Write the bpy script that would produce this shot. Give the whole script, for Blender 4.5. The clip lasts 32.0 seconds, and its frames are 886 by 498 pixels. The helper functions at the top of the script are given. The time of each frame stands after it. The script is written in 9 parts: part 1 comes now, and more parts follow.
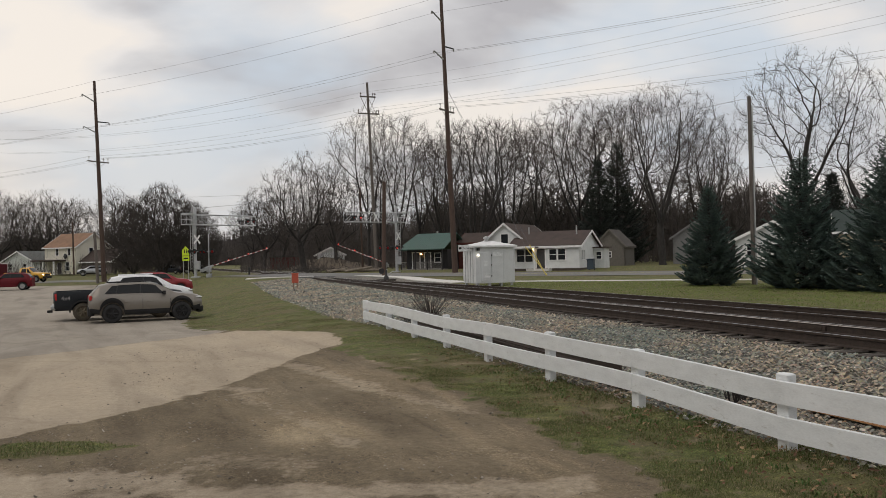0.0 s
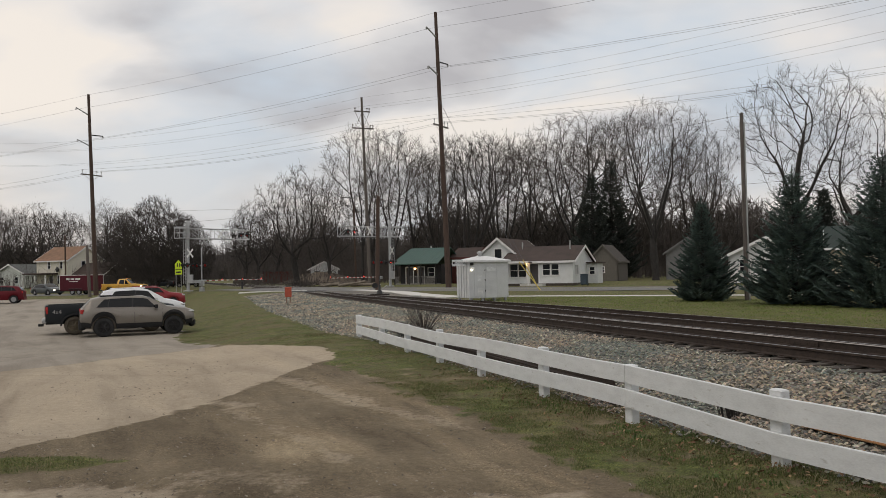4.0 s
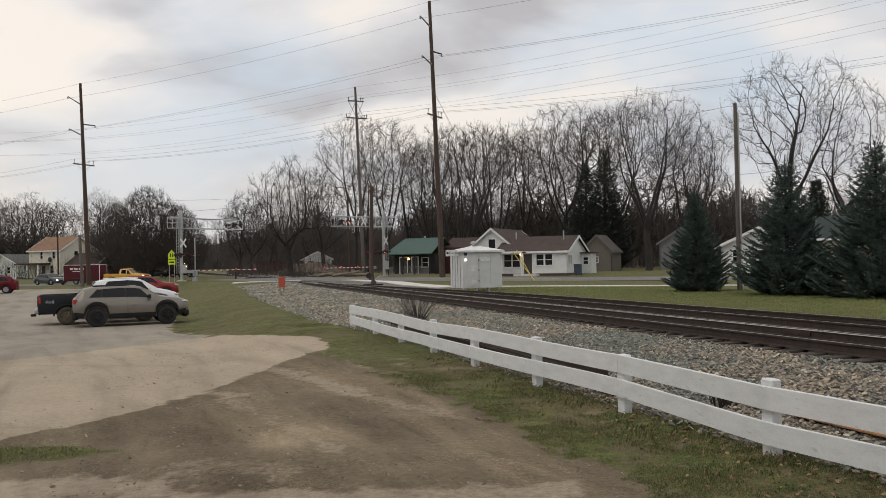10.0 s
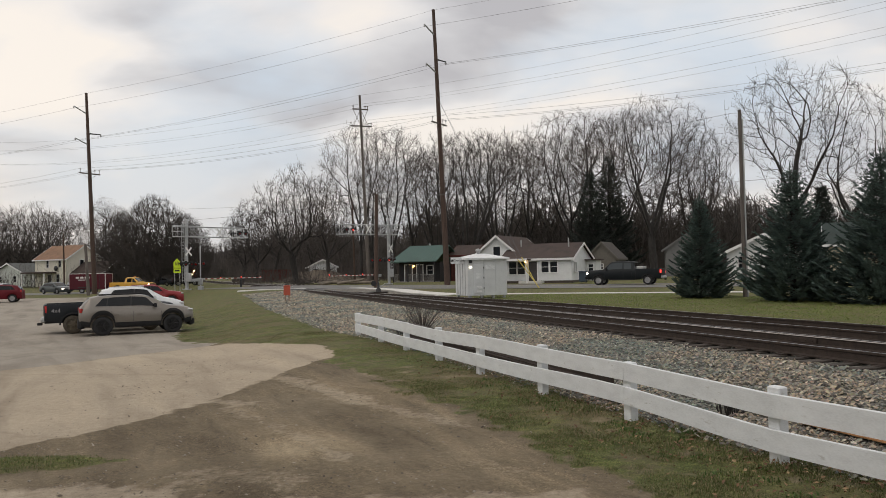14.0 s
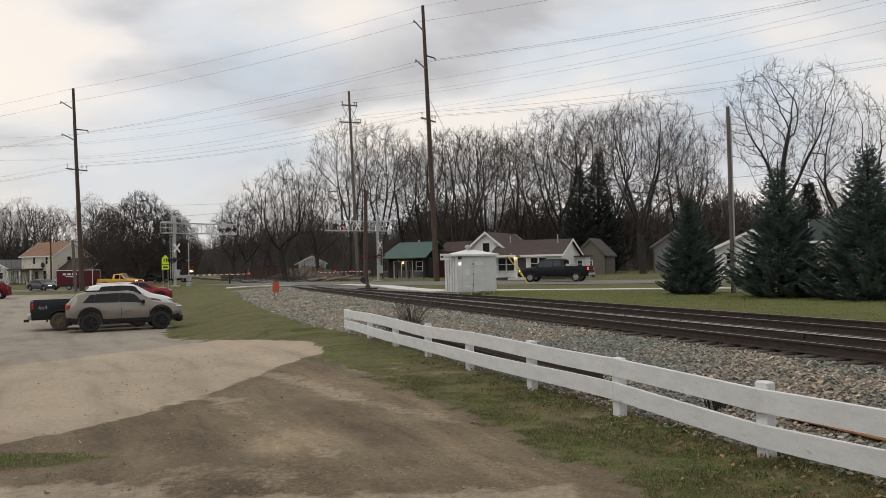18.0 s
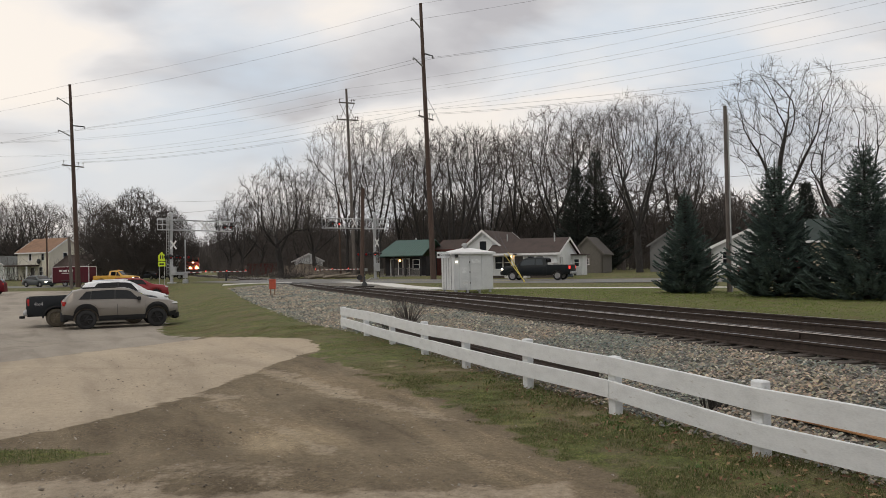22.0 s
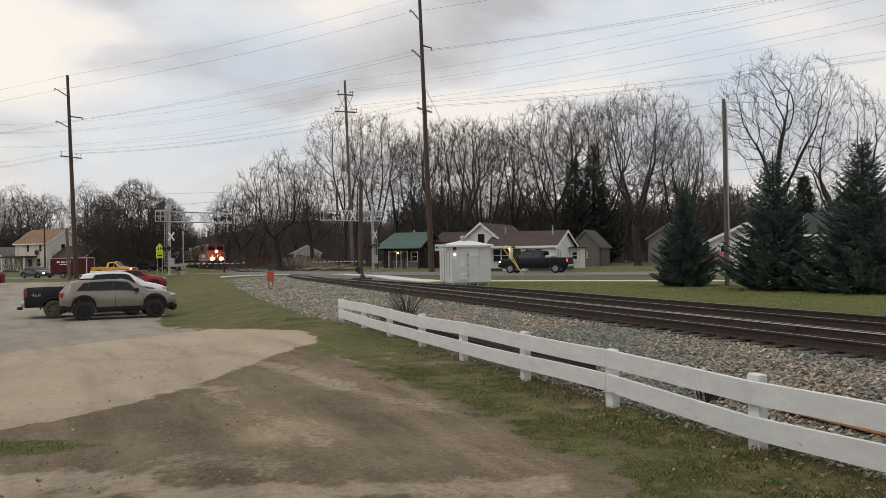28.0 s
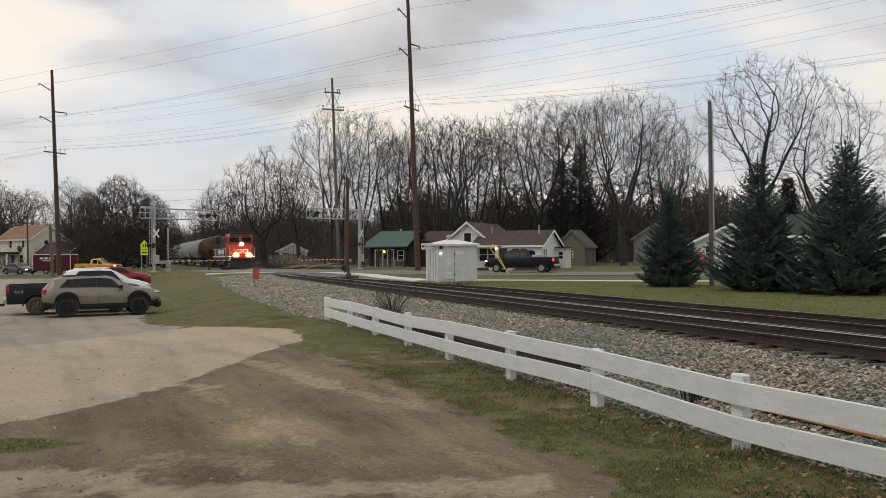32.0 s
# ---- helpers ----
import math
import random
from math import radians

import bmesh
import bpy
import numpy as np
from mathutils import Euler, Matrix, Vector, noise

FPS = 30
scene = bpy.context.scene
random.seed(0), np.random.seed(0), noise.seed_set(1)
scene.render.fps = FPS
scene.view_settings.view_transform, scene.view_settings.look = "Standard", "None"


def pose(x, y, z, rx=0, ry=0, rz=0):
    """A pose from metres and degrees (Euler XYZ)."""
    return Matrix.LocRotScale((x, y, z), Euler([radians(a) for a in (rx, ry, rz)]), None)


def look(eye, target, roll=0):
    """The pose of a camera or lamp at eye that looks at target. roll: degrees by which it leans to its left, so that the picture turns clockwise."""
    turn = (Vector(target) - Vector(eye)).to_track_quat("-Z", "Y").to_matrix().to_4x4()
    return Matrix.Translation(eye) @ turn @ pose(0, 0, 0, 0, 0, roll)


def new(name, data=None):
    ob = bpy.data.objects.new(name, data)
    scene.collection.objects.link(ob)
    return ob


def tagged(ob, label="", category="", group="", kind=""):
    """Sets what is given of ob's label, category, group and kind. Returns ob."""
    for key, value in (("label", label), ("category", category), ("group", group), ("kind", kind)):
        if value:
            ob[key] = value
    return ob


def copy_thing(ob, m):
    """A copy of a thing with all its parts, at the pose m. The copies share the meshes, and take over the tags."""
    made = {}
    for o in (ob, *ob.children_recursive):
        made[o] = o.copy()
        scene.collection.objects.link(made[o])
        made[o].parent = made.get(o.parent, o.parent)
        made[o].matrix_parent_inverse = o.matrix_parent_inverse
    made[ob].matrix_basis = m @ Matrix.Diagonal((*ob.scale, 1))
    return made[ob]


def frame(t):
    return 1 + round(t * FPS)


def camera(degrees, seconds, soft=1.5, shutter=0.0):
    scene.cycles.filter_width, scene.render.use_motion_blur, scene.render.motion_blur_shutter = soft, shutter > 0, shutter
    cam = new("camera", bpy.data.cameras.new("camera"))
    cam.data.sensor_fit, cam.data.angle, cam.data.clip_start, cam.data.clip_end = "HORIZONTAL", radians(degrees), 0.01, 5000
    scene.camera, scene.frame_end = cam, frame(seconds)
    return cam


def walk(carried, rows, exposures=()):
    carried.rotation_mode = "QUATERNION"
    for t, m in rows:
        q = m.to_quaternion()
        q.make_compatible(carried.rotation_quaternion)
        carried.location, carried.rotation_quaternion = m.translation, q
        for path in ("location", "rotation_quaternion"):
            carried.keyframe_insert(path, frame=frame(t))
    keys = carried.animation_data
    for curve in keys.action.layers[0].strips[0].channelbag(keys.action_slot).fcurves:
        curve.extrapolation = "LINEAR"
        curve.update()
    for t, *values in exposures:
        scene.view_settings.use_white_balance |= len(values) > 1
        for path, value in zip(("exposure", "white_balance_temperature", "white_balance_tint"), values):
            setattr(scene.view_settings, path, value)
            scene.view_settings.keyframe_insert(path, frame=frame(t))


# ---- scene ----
import collections

# ---- camera and its way ----
cam = camera(57.64, 32.0, soft=0.5)
# seconds, place, tilt up, lean, turn
HELD = [
    (0, -0.005, -0.013, 1.627, 0.653, -1.266, 0.756),
    (0.5, 0.001, -0.010, 1.633, 0.778, -1.196, 0.634),
    (1, -0.005, -0.018, 1.626, 0.973, -1.049, 0.519),
    (1.5, -0.010, -0.030, 1.630, 1.060, -0.888, 0.469),
    (2, -0.003, -0.014, 1.626, 1.155, -0.818, 0.422),
    (2.5, -0.002, -0.009, 1.626, 1.340, -0.790, 0.447),
    (3, -0.002, -0.012, 1.629, 1.629, -0.833, 0.435),
    (3.5, -0.005, -0.004, 1.626, 1.701, -0.999, 0.375),
    (5.5, 0.001, 0.001, 1.624, 1.627, -1.014, 0.121),
    (6, -0.002, 0.007, 1.623, 1.792, -0.954, 0.170),
    (6.5, -0.004, -0.007, 1.624, 1.747, -0.996, 0.105),
    (7, -0.015, -0.016, 1.626, 1.747, -0.972, -0.018),
    (7.5, -0.007, -0.021, 1.627, 1.888, -0.889, -0.132),
    (8, -0.006, -0.011, 1.625, 1.807, -0.912, -0.200),
    (8.5, -0.004, -0.006, 1.629, 1.486, -1.024, -0.139),
    (9, -0.015, -0.010, 1.628, 1.187, -1.005, -0.114),
    (9.5, -0.007, 0.008, 1.626, 1.014, -1.029, -0.088),
    (10, 0.002, -0.002, 1.625, 0.976, -1.045, -0.141),
    (10.5, -0.008, -0.002, 1.619, 1.000, -0.991, -0.187),
    (11, -0.011, -0.002, 1.628, 1.084, -1.087, -0.057),
    (11.5, 0.002, 0.027, 1.625, 1.146, -1.100, -0.006),
    (12, -0.004, -0.006, 1.627, 1.208, -1.160, -0.086),
    (12.5, -0.000, -0.008, 1.627, 1.240, -1.019, -0.069),
    (13, 0.000, 0.000, 1.630, 1.200, -1.100, 0.000),
    (13.5, 0.007, 0.015, 1.620, 1.318, -1.122, 0.116),
    (14, -0.004, -0.019, 1.635, 1.512, -1.237, 0.189),
    (14.5, 0.004, 0.000, 1.625, 1.616, -1.214, 0.243),
    (16.5, -0.003, -0.002, 1.623, 1.193, -1.166, -0.249),
    (17, -0.006, 0.007, 1.621, 1.126, -1.209, -0.393),
    (17.5, -0.006, -0.008, 1.630, 1.144, -1.271, -0.526),
    (18, -0.003, -0.009, 1.628, 1.246, -1.259, -0.560),
    (18.5, 0.001, 0.009, 1.627, 1.181, -1.309, -0.585),
    (19, 0.000, -0.018, 1.632, 0.983, -1.435, -0.697),
    (19.5, -0.000, -0.000, 1.629, 0.943, -1.470, -0.783),
    (20, -0.002, -0.012, 1.630, 1.039, -1.423, -0.772),
    (20.5, 0.005, 0.006, 1.626, 1.148, -1.393, -0.726),
    (21, 0.000, -0.008, 1.627, 1.274, -1.314, -0.730),
    (21.5, 0.002, -0.007, 1.630, 1.190, -1.135, -0.778),
    (22, 0.000, -0.007, 1.626, 1.102, -1.026, -0.779),
    (22.5, 0.000, 0.000, 1.632, 1.066, -1.097, -0.710),
    (23, 0.004, 0.007, 1.625, 1.084, -1.008, -0.625),
    (23.5, 0.000, -0.007, 1.631, 0.944, -1.101, -0.668),
    (24, 0.003, 0.000, 1.623, 0.818, -1.145, -0.780),
    (24.5, 0.004, -0.013, 1.628, 0.770, -1.088, -0.790),
    (25, 0.003, -0.008, 1.626, 0.815, -0.997, -0.777),
    (25.5, -0.002, -0.022, 1.634, 0.905, -0.839, -0.769),
    (27.5, -0.002, -0.010, 1.632, 0.609, -0.886, -0.783),
    (28, 0.007, -0.002, 1.626, 0.567, -0.835, -0.896),
    (28.5, 0.006, -0.006, 1.627, 0.407, -0.936, -1.069),
    (29, 0.008, -0.006, 1.628, 0.187, -1.053, -1.181),
    (29.5, 0.008, 0.003, 1.625, 0.126, -1.134, -1.260),
    (30, 0.008, 0.003, 1.624, 0.124, -1.146, -1.371),
    (30.5, 0.010, -0.004, 1.625, 0.239, -1.046, -1.536),
    (31, 0.013, 0.006, 1.626, 0.374, -0.950, -1.707),
    (31.5, 0.007, -0.006, 1.631, 0.367, -0.784, -1.845),
    (32, 0.009, 0.003, 1.628, 0.475, -0.457, -1.862),]
walk(cam, [(t, Matrix.Translation((x, y, z)) @ Euler((0, 0, radians(turn))).to_matrix().to_4x4()
            @ Euler((radians(90 + tilt), 0, 0)).to_matrix().to_4x4() @ Euler((0, 0, radians(lean))).to_matrix().to_4x4())
           for t, x, y, z, tilt, lean, turn in HELD],
     exposures=((0.0, -0.11, 7000, 11), (3.5, -0.14, 7000, 11), (7.0, -0.06, 7000, 11), (32.0, -0.01, 7000, 11)))

# ---- world and sun ----
world = bpy.data.worlds.new("overcast_dusk")
scene.world = world
world.use_nodes = True


def build_sky():
    nt = world.node_tree
    nt.nodes.clear()
    N, L = nt.nodes.new, nt.links.new
    out = N("ShaderNodeOutputWorld")
    bg = N("ShaderNodeBackground")
    sky = N("ShaderNodeTexSky")
    sky.sky_type, sky.sun_disc = "NISHITA", False
    sky.sun_elevation, sky.sun_rotation = radians(9), radians(-60)
    sky.air_density, sky.dust_density = 1.2, 2.0
    geo = N("ShaderNodeTexCoord")
    sep = N("ShaderNodeSeparateXYZ")
    L(geo.outputs["Generated"], sep.inputs[0])
    # project the view direction on a flat cloud layer
    zc = N("ShaderNodeMath"); zc.operation = "MAXIMUM"; zc.inputs[1].default_value = 0.0
    L(sep.outputs["Z"], zc.inputs[0])
    za = N("ShaderNodeMath"); za.operation = "ADD"; za.inputs[1].default_value = 0.30
    L(zc.outputs[0], za.inputs[0])
    dx = N("ShaderNodeMath"); dx.operation = "DIVIDE"
    dy = N("ShaderNodeMath"); dy.operation = "DIVIDE"
    L(sep.outputs["X"], dx.inputs[0]); L(za.outputs[0], dx.inputs[1])
    L(sep.outputs["Y"], dy.inputs[0]); L(za.outputs[0], dy.inputs[1])
    com = N("ShaderNodeCombineXYZ")
    L(dx.outputs[0], com.inputs[0]); L(dy.outputs[0], com.inputs[1])
    big = N("ShaderNodeTexNoise")
    big.inputs["Scale"].default_value, big.inputs["Detail"].default_value, big.inputs["Roughness"].default_value = SKY["scale"], 7.0, 0.45
    big.inputs["Distortion"].default_value = 0.35
    mp = N("ShaderNodeMapping"); mp.inputs["Location"].default_value = SKY["shift"]
    mp.inputs["Scale"].default_value = (0.8, 1.15, 1.0)
    L(com.outputs[0], mp.inputs["Vector"]); L(mp.outputs[0], big.inputs["Vector"])
    ramp = N("ShaderNodeValToRGB")
    e = ramp.color_ramp.elements
    e[0].position, e[0].color = 0.36, (*SKY["dark"], 1)
    e[1].position, e[1].color = 0.62, (*SKY["light"], 1)
    m1 = e.new(0.455); m1.color = (*SKY["mid"], 1)
    m2 = e.new(0.535); m2.color = (*SKY["soft"], 1)
    L(big.outputs["Fac"], ramp.inputs[0])
    # thin blue gaps between the clouds
    gap = N("ShaderNodeTexNoise")
    gap.inputs["Scale"].default_value, gap.inputs["Detail"].default_value = SKY["scale"] * 0.8, 4.0
    mp2 = N("ShaderNodeMapping"); mp2.inputs["Location"].default_value = SKY["shift2"]
    L(com.outputs[0], mp2.inputs["Vector"]); L(mp2.outputs[0], gap.inputs["Vector"])
    gr = N("ShaderNodeMapRange")
    gr.inputs["From Min"].default_value, gr.inputs["From Max"].default_value = 0.50, 0.68
    gr.inputs["To Max"].default_value = 0.75
    L(gap.outputs["Fac"], gr.inputs["Value"])
    mixb = N("ShaderNodeMix"); mixb.data_type = "RGBA"
    L(gr.outputs[0], mixb.inputs["Factor"]); L(ramp.outputs[0], mixb.inputs["A"])
    mixb.inputs["B"].default_value = (*SKY["blue"], 1)
    # haze toward the skyline
    hz = N("ShaderNodeMapRange")
    hz.inputs["From Min"].default_value, hz.inputs["From Max"].default_value = 0.0, 0.2
    hz.inputs["To Min"].default_value, hz.inputs["To Max"].default_value = 0.85, 0.0
    L(zc.outputs[0], hz.inputs["Value"])
    mixh = N("ShaderNodeMix"); mixh.data_type = "RGBA"
    L(hz.outputs[0], mixh.inputs["Factor"]); L(mixb.outputs["Result"], mixh.inputs["A"])
    mixh.inputs["B"].default_value = (*SKY["haze"], 1)
    add = N("ShaderNodeMix"); add.data_type = "RGBA"; add.blend_type = "ADD"; add.inputs["Factor"].default_value = 0.008
    L(mixh.outputs["Result"], add.inputs["A"]); L(sky.outputs[0], add.inputs["B"])
    L(add.outputs["Result"], bg.inputs["Color"])
    bg.inputs["Strength"].default_value = SKY["strength"]
    L(bg.outputs[0], out.inputs["Surface"])


SKY = dict(scale=2.3, shift=(3.1, 0.4, 0.0), shift2=(0.3, 7.7, 2.0), strength=1.07,
           dark=(0.45, 0.46, 0.51), mid=(0.61, 0.63, 0.68), soft=(0.75, 0.755, 0.785), light=(0.84, 0.815, 0.80),
           blue=(0.54, 0.65, 0.79), haze=(0.60, 0.625, 0.67))
build_sky()
sun = new("sun", bpy.data.lights.new("sun", "SUN"))
sun.data.energy, sun.data.angle, sun.data.color = 0.6, radians(30), (1.0, 0.93, 0.86)
sun.matrix_world = look((-30, 40, 60), (0, 60, 0))

# ---- materials ----
MATS = {}


def mat(name, color, rough=0.7, metal=0.0, vary=0.12, scale=6.0, bump=0.0, bscale=40.0, dark=None, spots=None, emit=0.0, alpha=1.0,
        rand=0.0, coat=0.0, spec=0.5, stretch=(1, 1, 1)):
    """A procedural surface: two scales of colour variation, relief, and a little change from piece to piece."""
    if name in MATS:
        return MATS[name]
    m = bpy.data.materials.new(name)
    m.use_nodes = True
    nt = m.node_tree
    N, L = nt.nodes.new, nt.links.new
    b = nt.nodes["Principled BSDF"]
    b.inputs["Metallic"].default_value = metal
    b.inputs["Specular IOR Level"].default_value = spec
    b.inputs["Coat Weight"].default_value = coat
    tc = N("ShaderNodeTexCoord")
    mp = N("ShaderNodeMapping"); mp.inputs["Scale"].default_value = stretch
    L(tc.outputs["Object"], mp.inputs["Vector"])
    n1 = N("ShaderNodeTexNoise"); n1.inputs["Scale"].default_value = scale; n1.inputs["Detail"].default_value = 5
    n2 = N("ShaderNodeTexNoise"); n2.inputs["Scale"].default_value = scale * 9; n2.inputs["Detail"].default_value = 3
    L(mp.outputs[0], n1.inputs["Vector"]); L(mp.outputs[0], n2.inputs["Vector"])
    av = N("ShaderNodeMix"); av.data_type = "FLOAT"; av.inputs["Factor"].default_value = 0.4
    L(n1.outputs["Fac"], av.inputs["A"]); L(n2.outputs["Fac"], av.inputs["B"])
    lo = dark if dark else tuple(c * (1 - 2.2 * vary) for c in color)
    hi = tuple(min(1, c * (1 + 1.6 * vary)) for c in color)
    r = N("ShaderNodeValToRGB")
    e = r.color_ramp.elements
    e[0].position, e[0].color = 0.32, (*lo, 1)
    e[1].position, e[1].color = 0.68, (*hi, 1)
    k = e.new(0.5); k.color = (*color, 1)
    L(av.outputs["Result"], r.inputs[0])
    col = r.outputs[0]
    if rand:
        oi = N("ShaderNodeObjectInfo")
        hsv = N("ShaderNodeHueSaturation")
        mr = N("ShaderNodeMapRange")
        mr.inputs["To Min"].default_value, mr.inputs["To Max"].default_value = 1 - rand, 1 + rand
        L(oi.outputs["Random"], mr.inputs["Value"]); L(mr.outputs[0], hsv.inputs["Value"]); L(col, hsv.inputs["Color"])
        col = hsv.outputs[0]
    if spots:
        n3 = N("ShaderNodeTexNoise"); n3.inputs["Scale"].default_value = spots[1]; n3.inputs["Detail"].default_value = 6
        n3.inputs["Roughness"].default_value = 0.65
        L(mp.outputs[0], n3.inputs["Vector"])
        sr = N("ShaderNodeMapRange")
        sr.inputs["From Min"].default_value, sr.inputs["From Max"].default_value = spots[2], spots[2] + 0.12
        L(n3.outputs["Fac"], sr.inputs["Value"])
        mx = N("ShaderNodeMix"); mx.data_type = "RGBA"
        L(sr.outputs[0], mx.inputs["Factor"]); L(col, mx.inputs["A"])
        mx.inputs["B"].default_value = (*spots[0], 1)
        col = mx.outputs["Result"]
    L(col, b.inputs["Base Color"])
    rr = N("ShaderNodeMapRange")
    rr.inputs["To Min"].default_value, rr.inputs["To Max"].default_value = max(0.03, rough - 0.1), min(1, rough + 0.1)
    L(n1.outputs["Fac"], rr.inputs["Value"]); L(rr.outputs[0], b.inputs["Roughness"])
    if bump:
        n4 = N("ShaderNodeTexNoise"); n4.inputs["Scale"].default_value = bscale; n4.inputs["Detail"].default_value = 5
        L(mp.outputs[0], n4.inputs["Vector"])
        bp = N("ShaderNodeBump"); bp.inputs["Strength"].default_value = bump; bp.inputs["Distance"].default_value = 0.02
        L(n4.outputs["Fac"], bp.inputs["Height"]); L(bp.outputs[0], b.inputs["Normal"])
    if emit:
        b.inputs["Emission Color"].default_value = (*color, 1)
        b.inputs["Emission Strength"].default_value = emit
    MATS[name] = m
    return m


def glass(name, color, rough=0.05):
    """Dark window glass: a glossy pane over an unlit inside."""
    return mat(name, color, rough, 0.0, 0.05, 2.0, spec=0.35)


WHITE = mat("white_paint", (0.70, 0.725, 0.735), 0.6, vary=0.06, scale=3, bump=0.15, bscale=60, spots=((0.45, 0.45, 0.42), 5.0, 0.62), stretch=(1, 1, 3))
WHITE_SIDING = mat("white_siding", (0.68, 0.695, 0.69), 0.6, vary=0.05, scale=1.5, spots=((0.55, 0.55, 0.5), 1.2, 0.66))
TRIM = mat("white_trim", (0.78, 0.78, 0.77), 0.55, vary=0.04, scale=4)
STEEL = mat("galvanised_steel", (0.40, 0.41, 0.41), 0.5, 0.35, vary=0.1, scale=4)
CABIN = mat("cabin_paint", (0.62, 0.64, 0.64), 0.55, vary=0.06, scale=2, spots=((0.40, 0.38, 0.34), 3.0, 0.68))
RUST = mat("rail_rust", (0.05, 0.036, 0.029), 0.75, 0.3, vary=0.25, scale=8, bump=0.2)
RAILHEAD = mat("rail_head", (0.40, 0.40, 0.41), 0.3, 0.9, vary=0.1, scale=10)
TIE = mat("tie_wood", (0.06, 0.05, 0.042), 0.9, vary=0.3, scale=5, bump=0.5, bscale=25, rand=0.35, stretch=(1, 6, 1))
POLE = mat("pole_wood", (0.075, 0.048, 0.037), 0.85, vary=0.2, scale=3, bump=0.4, bscale=20, stretch=(3, 3, 0.3))
POLE_GREY = mat("pole_weathered", (0.13, 0.112, 0.10), 0.9, vary=0.2, scale=3, bump=0.4, bscale=20, stretch=(3, 3, 0.3))
BLACK = mat("black_metal", (0.015, 0.015, 0.016), 0.5, vary=0.2)
RUBBER = mat("tyre_rubber", (0.022, 0.022, 0.023), 0.85, vary=0.2, scale=12)
PLASTIC = mat("black_plastic", (0.018, 0.018, 0.019), 0.7, vary=0.1, spec=0.25)
GLASS = glass("tinted_glass", (0.006, 0.007, 0.008))
WIRE = mat("wire", (0.09, 0.09, 0.10), 0.5, vary=0.05)
BARK = mat("bark", (0.042, 0.038, 0.036), 0.95, vary=0.25, scale=4, bump=0.6, bscale=14, rand=0.25, stretch=(2, 2, 0.5))
TWIG = mat("twigs", (0.068, 0.058, 0.053), 0.95, vary=0.2, scale=1.0, rand=0.25)
CHROME = mat("chrome", (0.7, 0.7, 0.7), 0.15, 1.0, vary=0.03)
LAMP_WARM = mat("warm_lamp", (1.0, 0.55, 0.2), 0.4, emit=9.0, vary=0.02)
LAMP_WHITE = mat("white_lamp", (1.0, 0.93, 0.8), 0.4, emit=6.0, vary=0.02)
LAMP_HEAD = mat("headlight_beam", (1.0, 0.70, 0.30), 0.4, emit=110.0, vary=0.02)
# emissive orange that imitates the glare round a bright lamp
LAMP_HALO = mat("headlight_halo", (1.0, 0.36, 0.07), 0.4, emit=1.6, vary=0.02)
LAMP_RED = mat("red_lamp", (1.0, 0.05, 0.04), 0.4, emit=2.2, vary=0.02)
RED_LENS = mat("red_lens", (0.35, 0.02, 0.02), 0.25, vary=0.05)
TAIL = mat("tail_lens", (0.45, 0.03, 0.03), 0.25, vary=0.05)

# ---- small builders ----


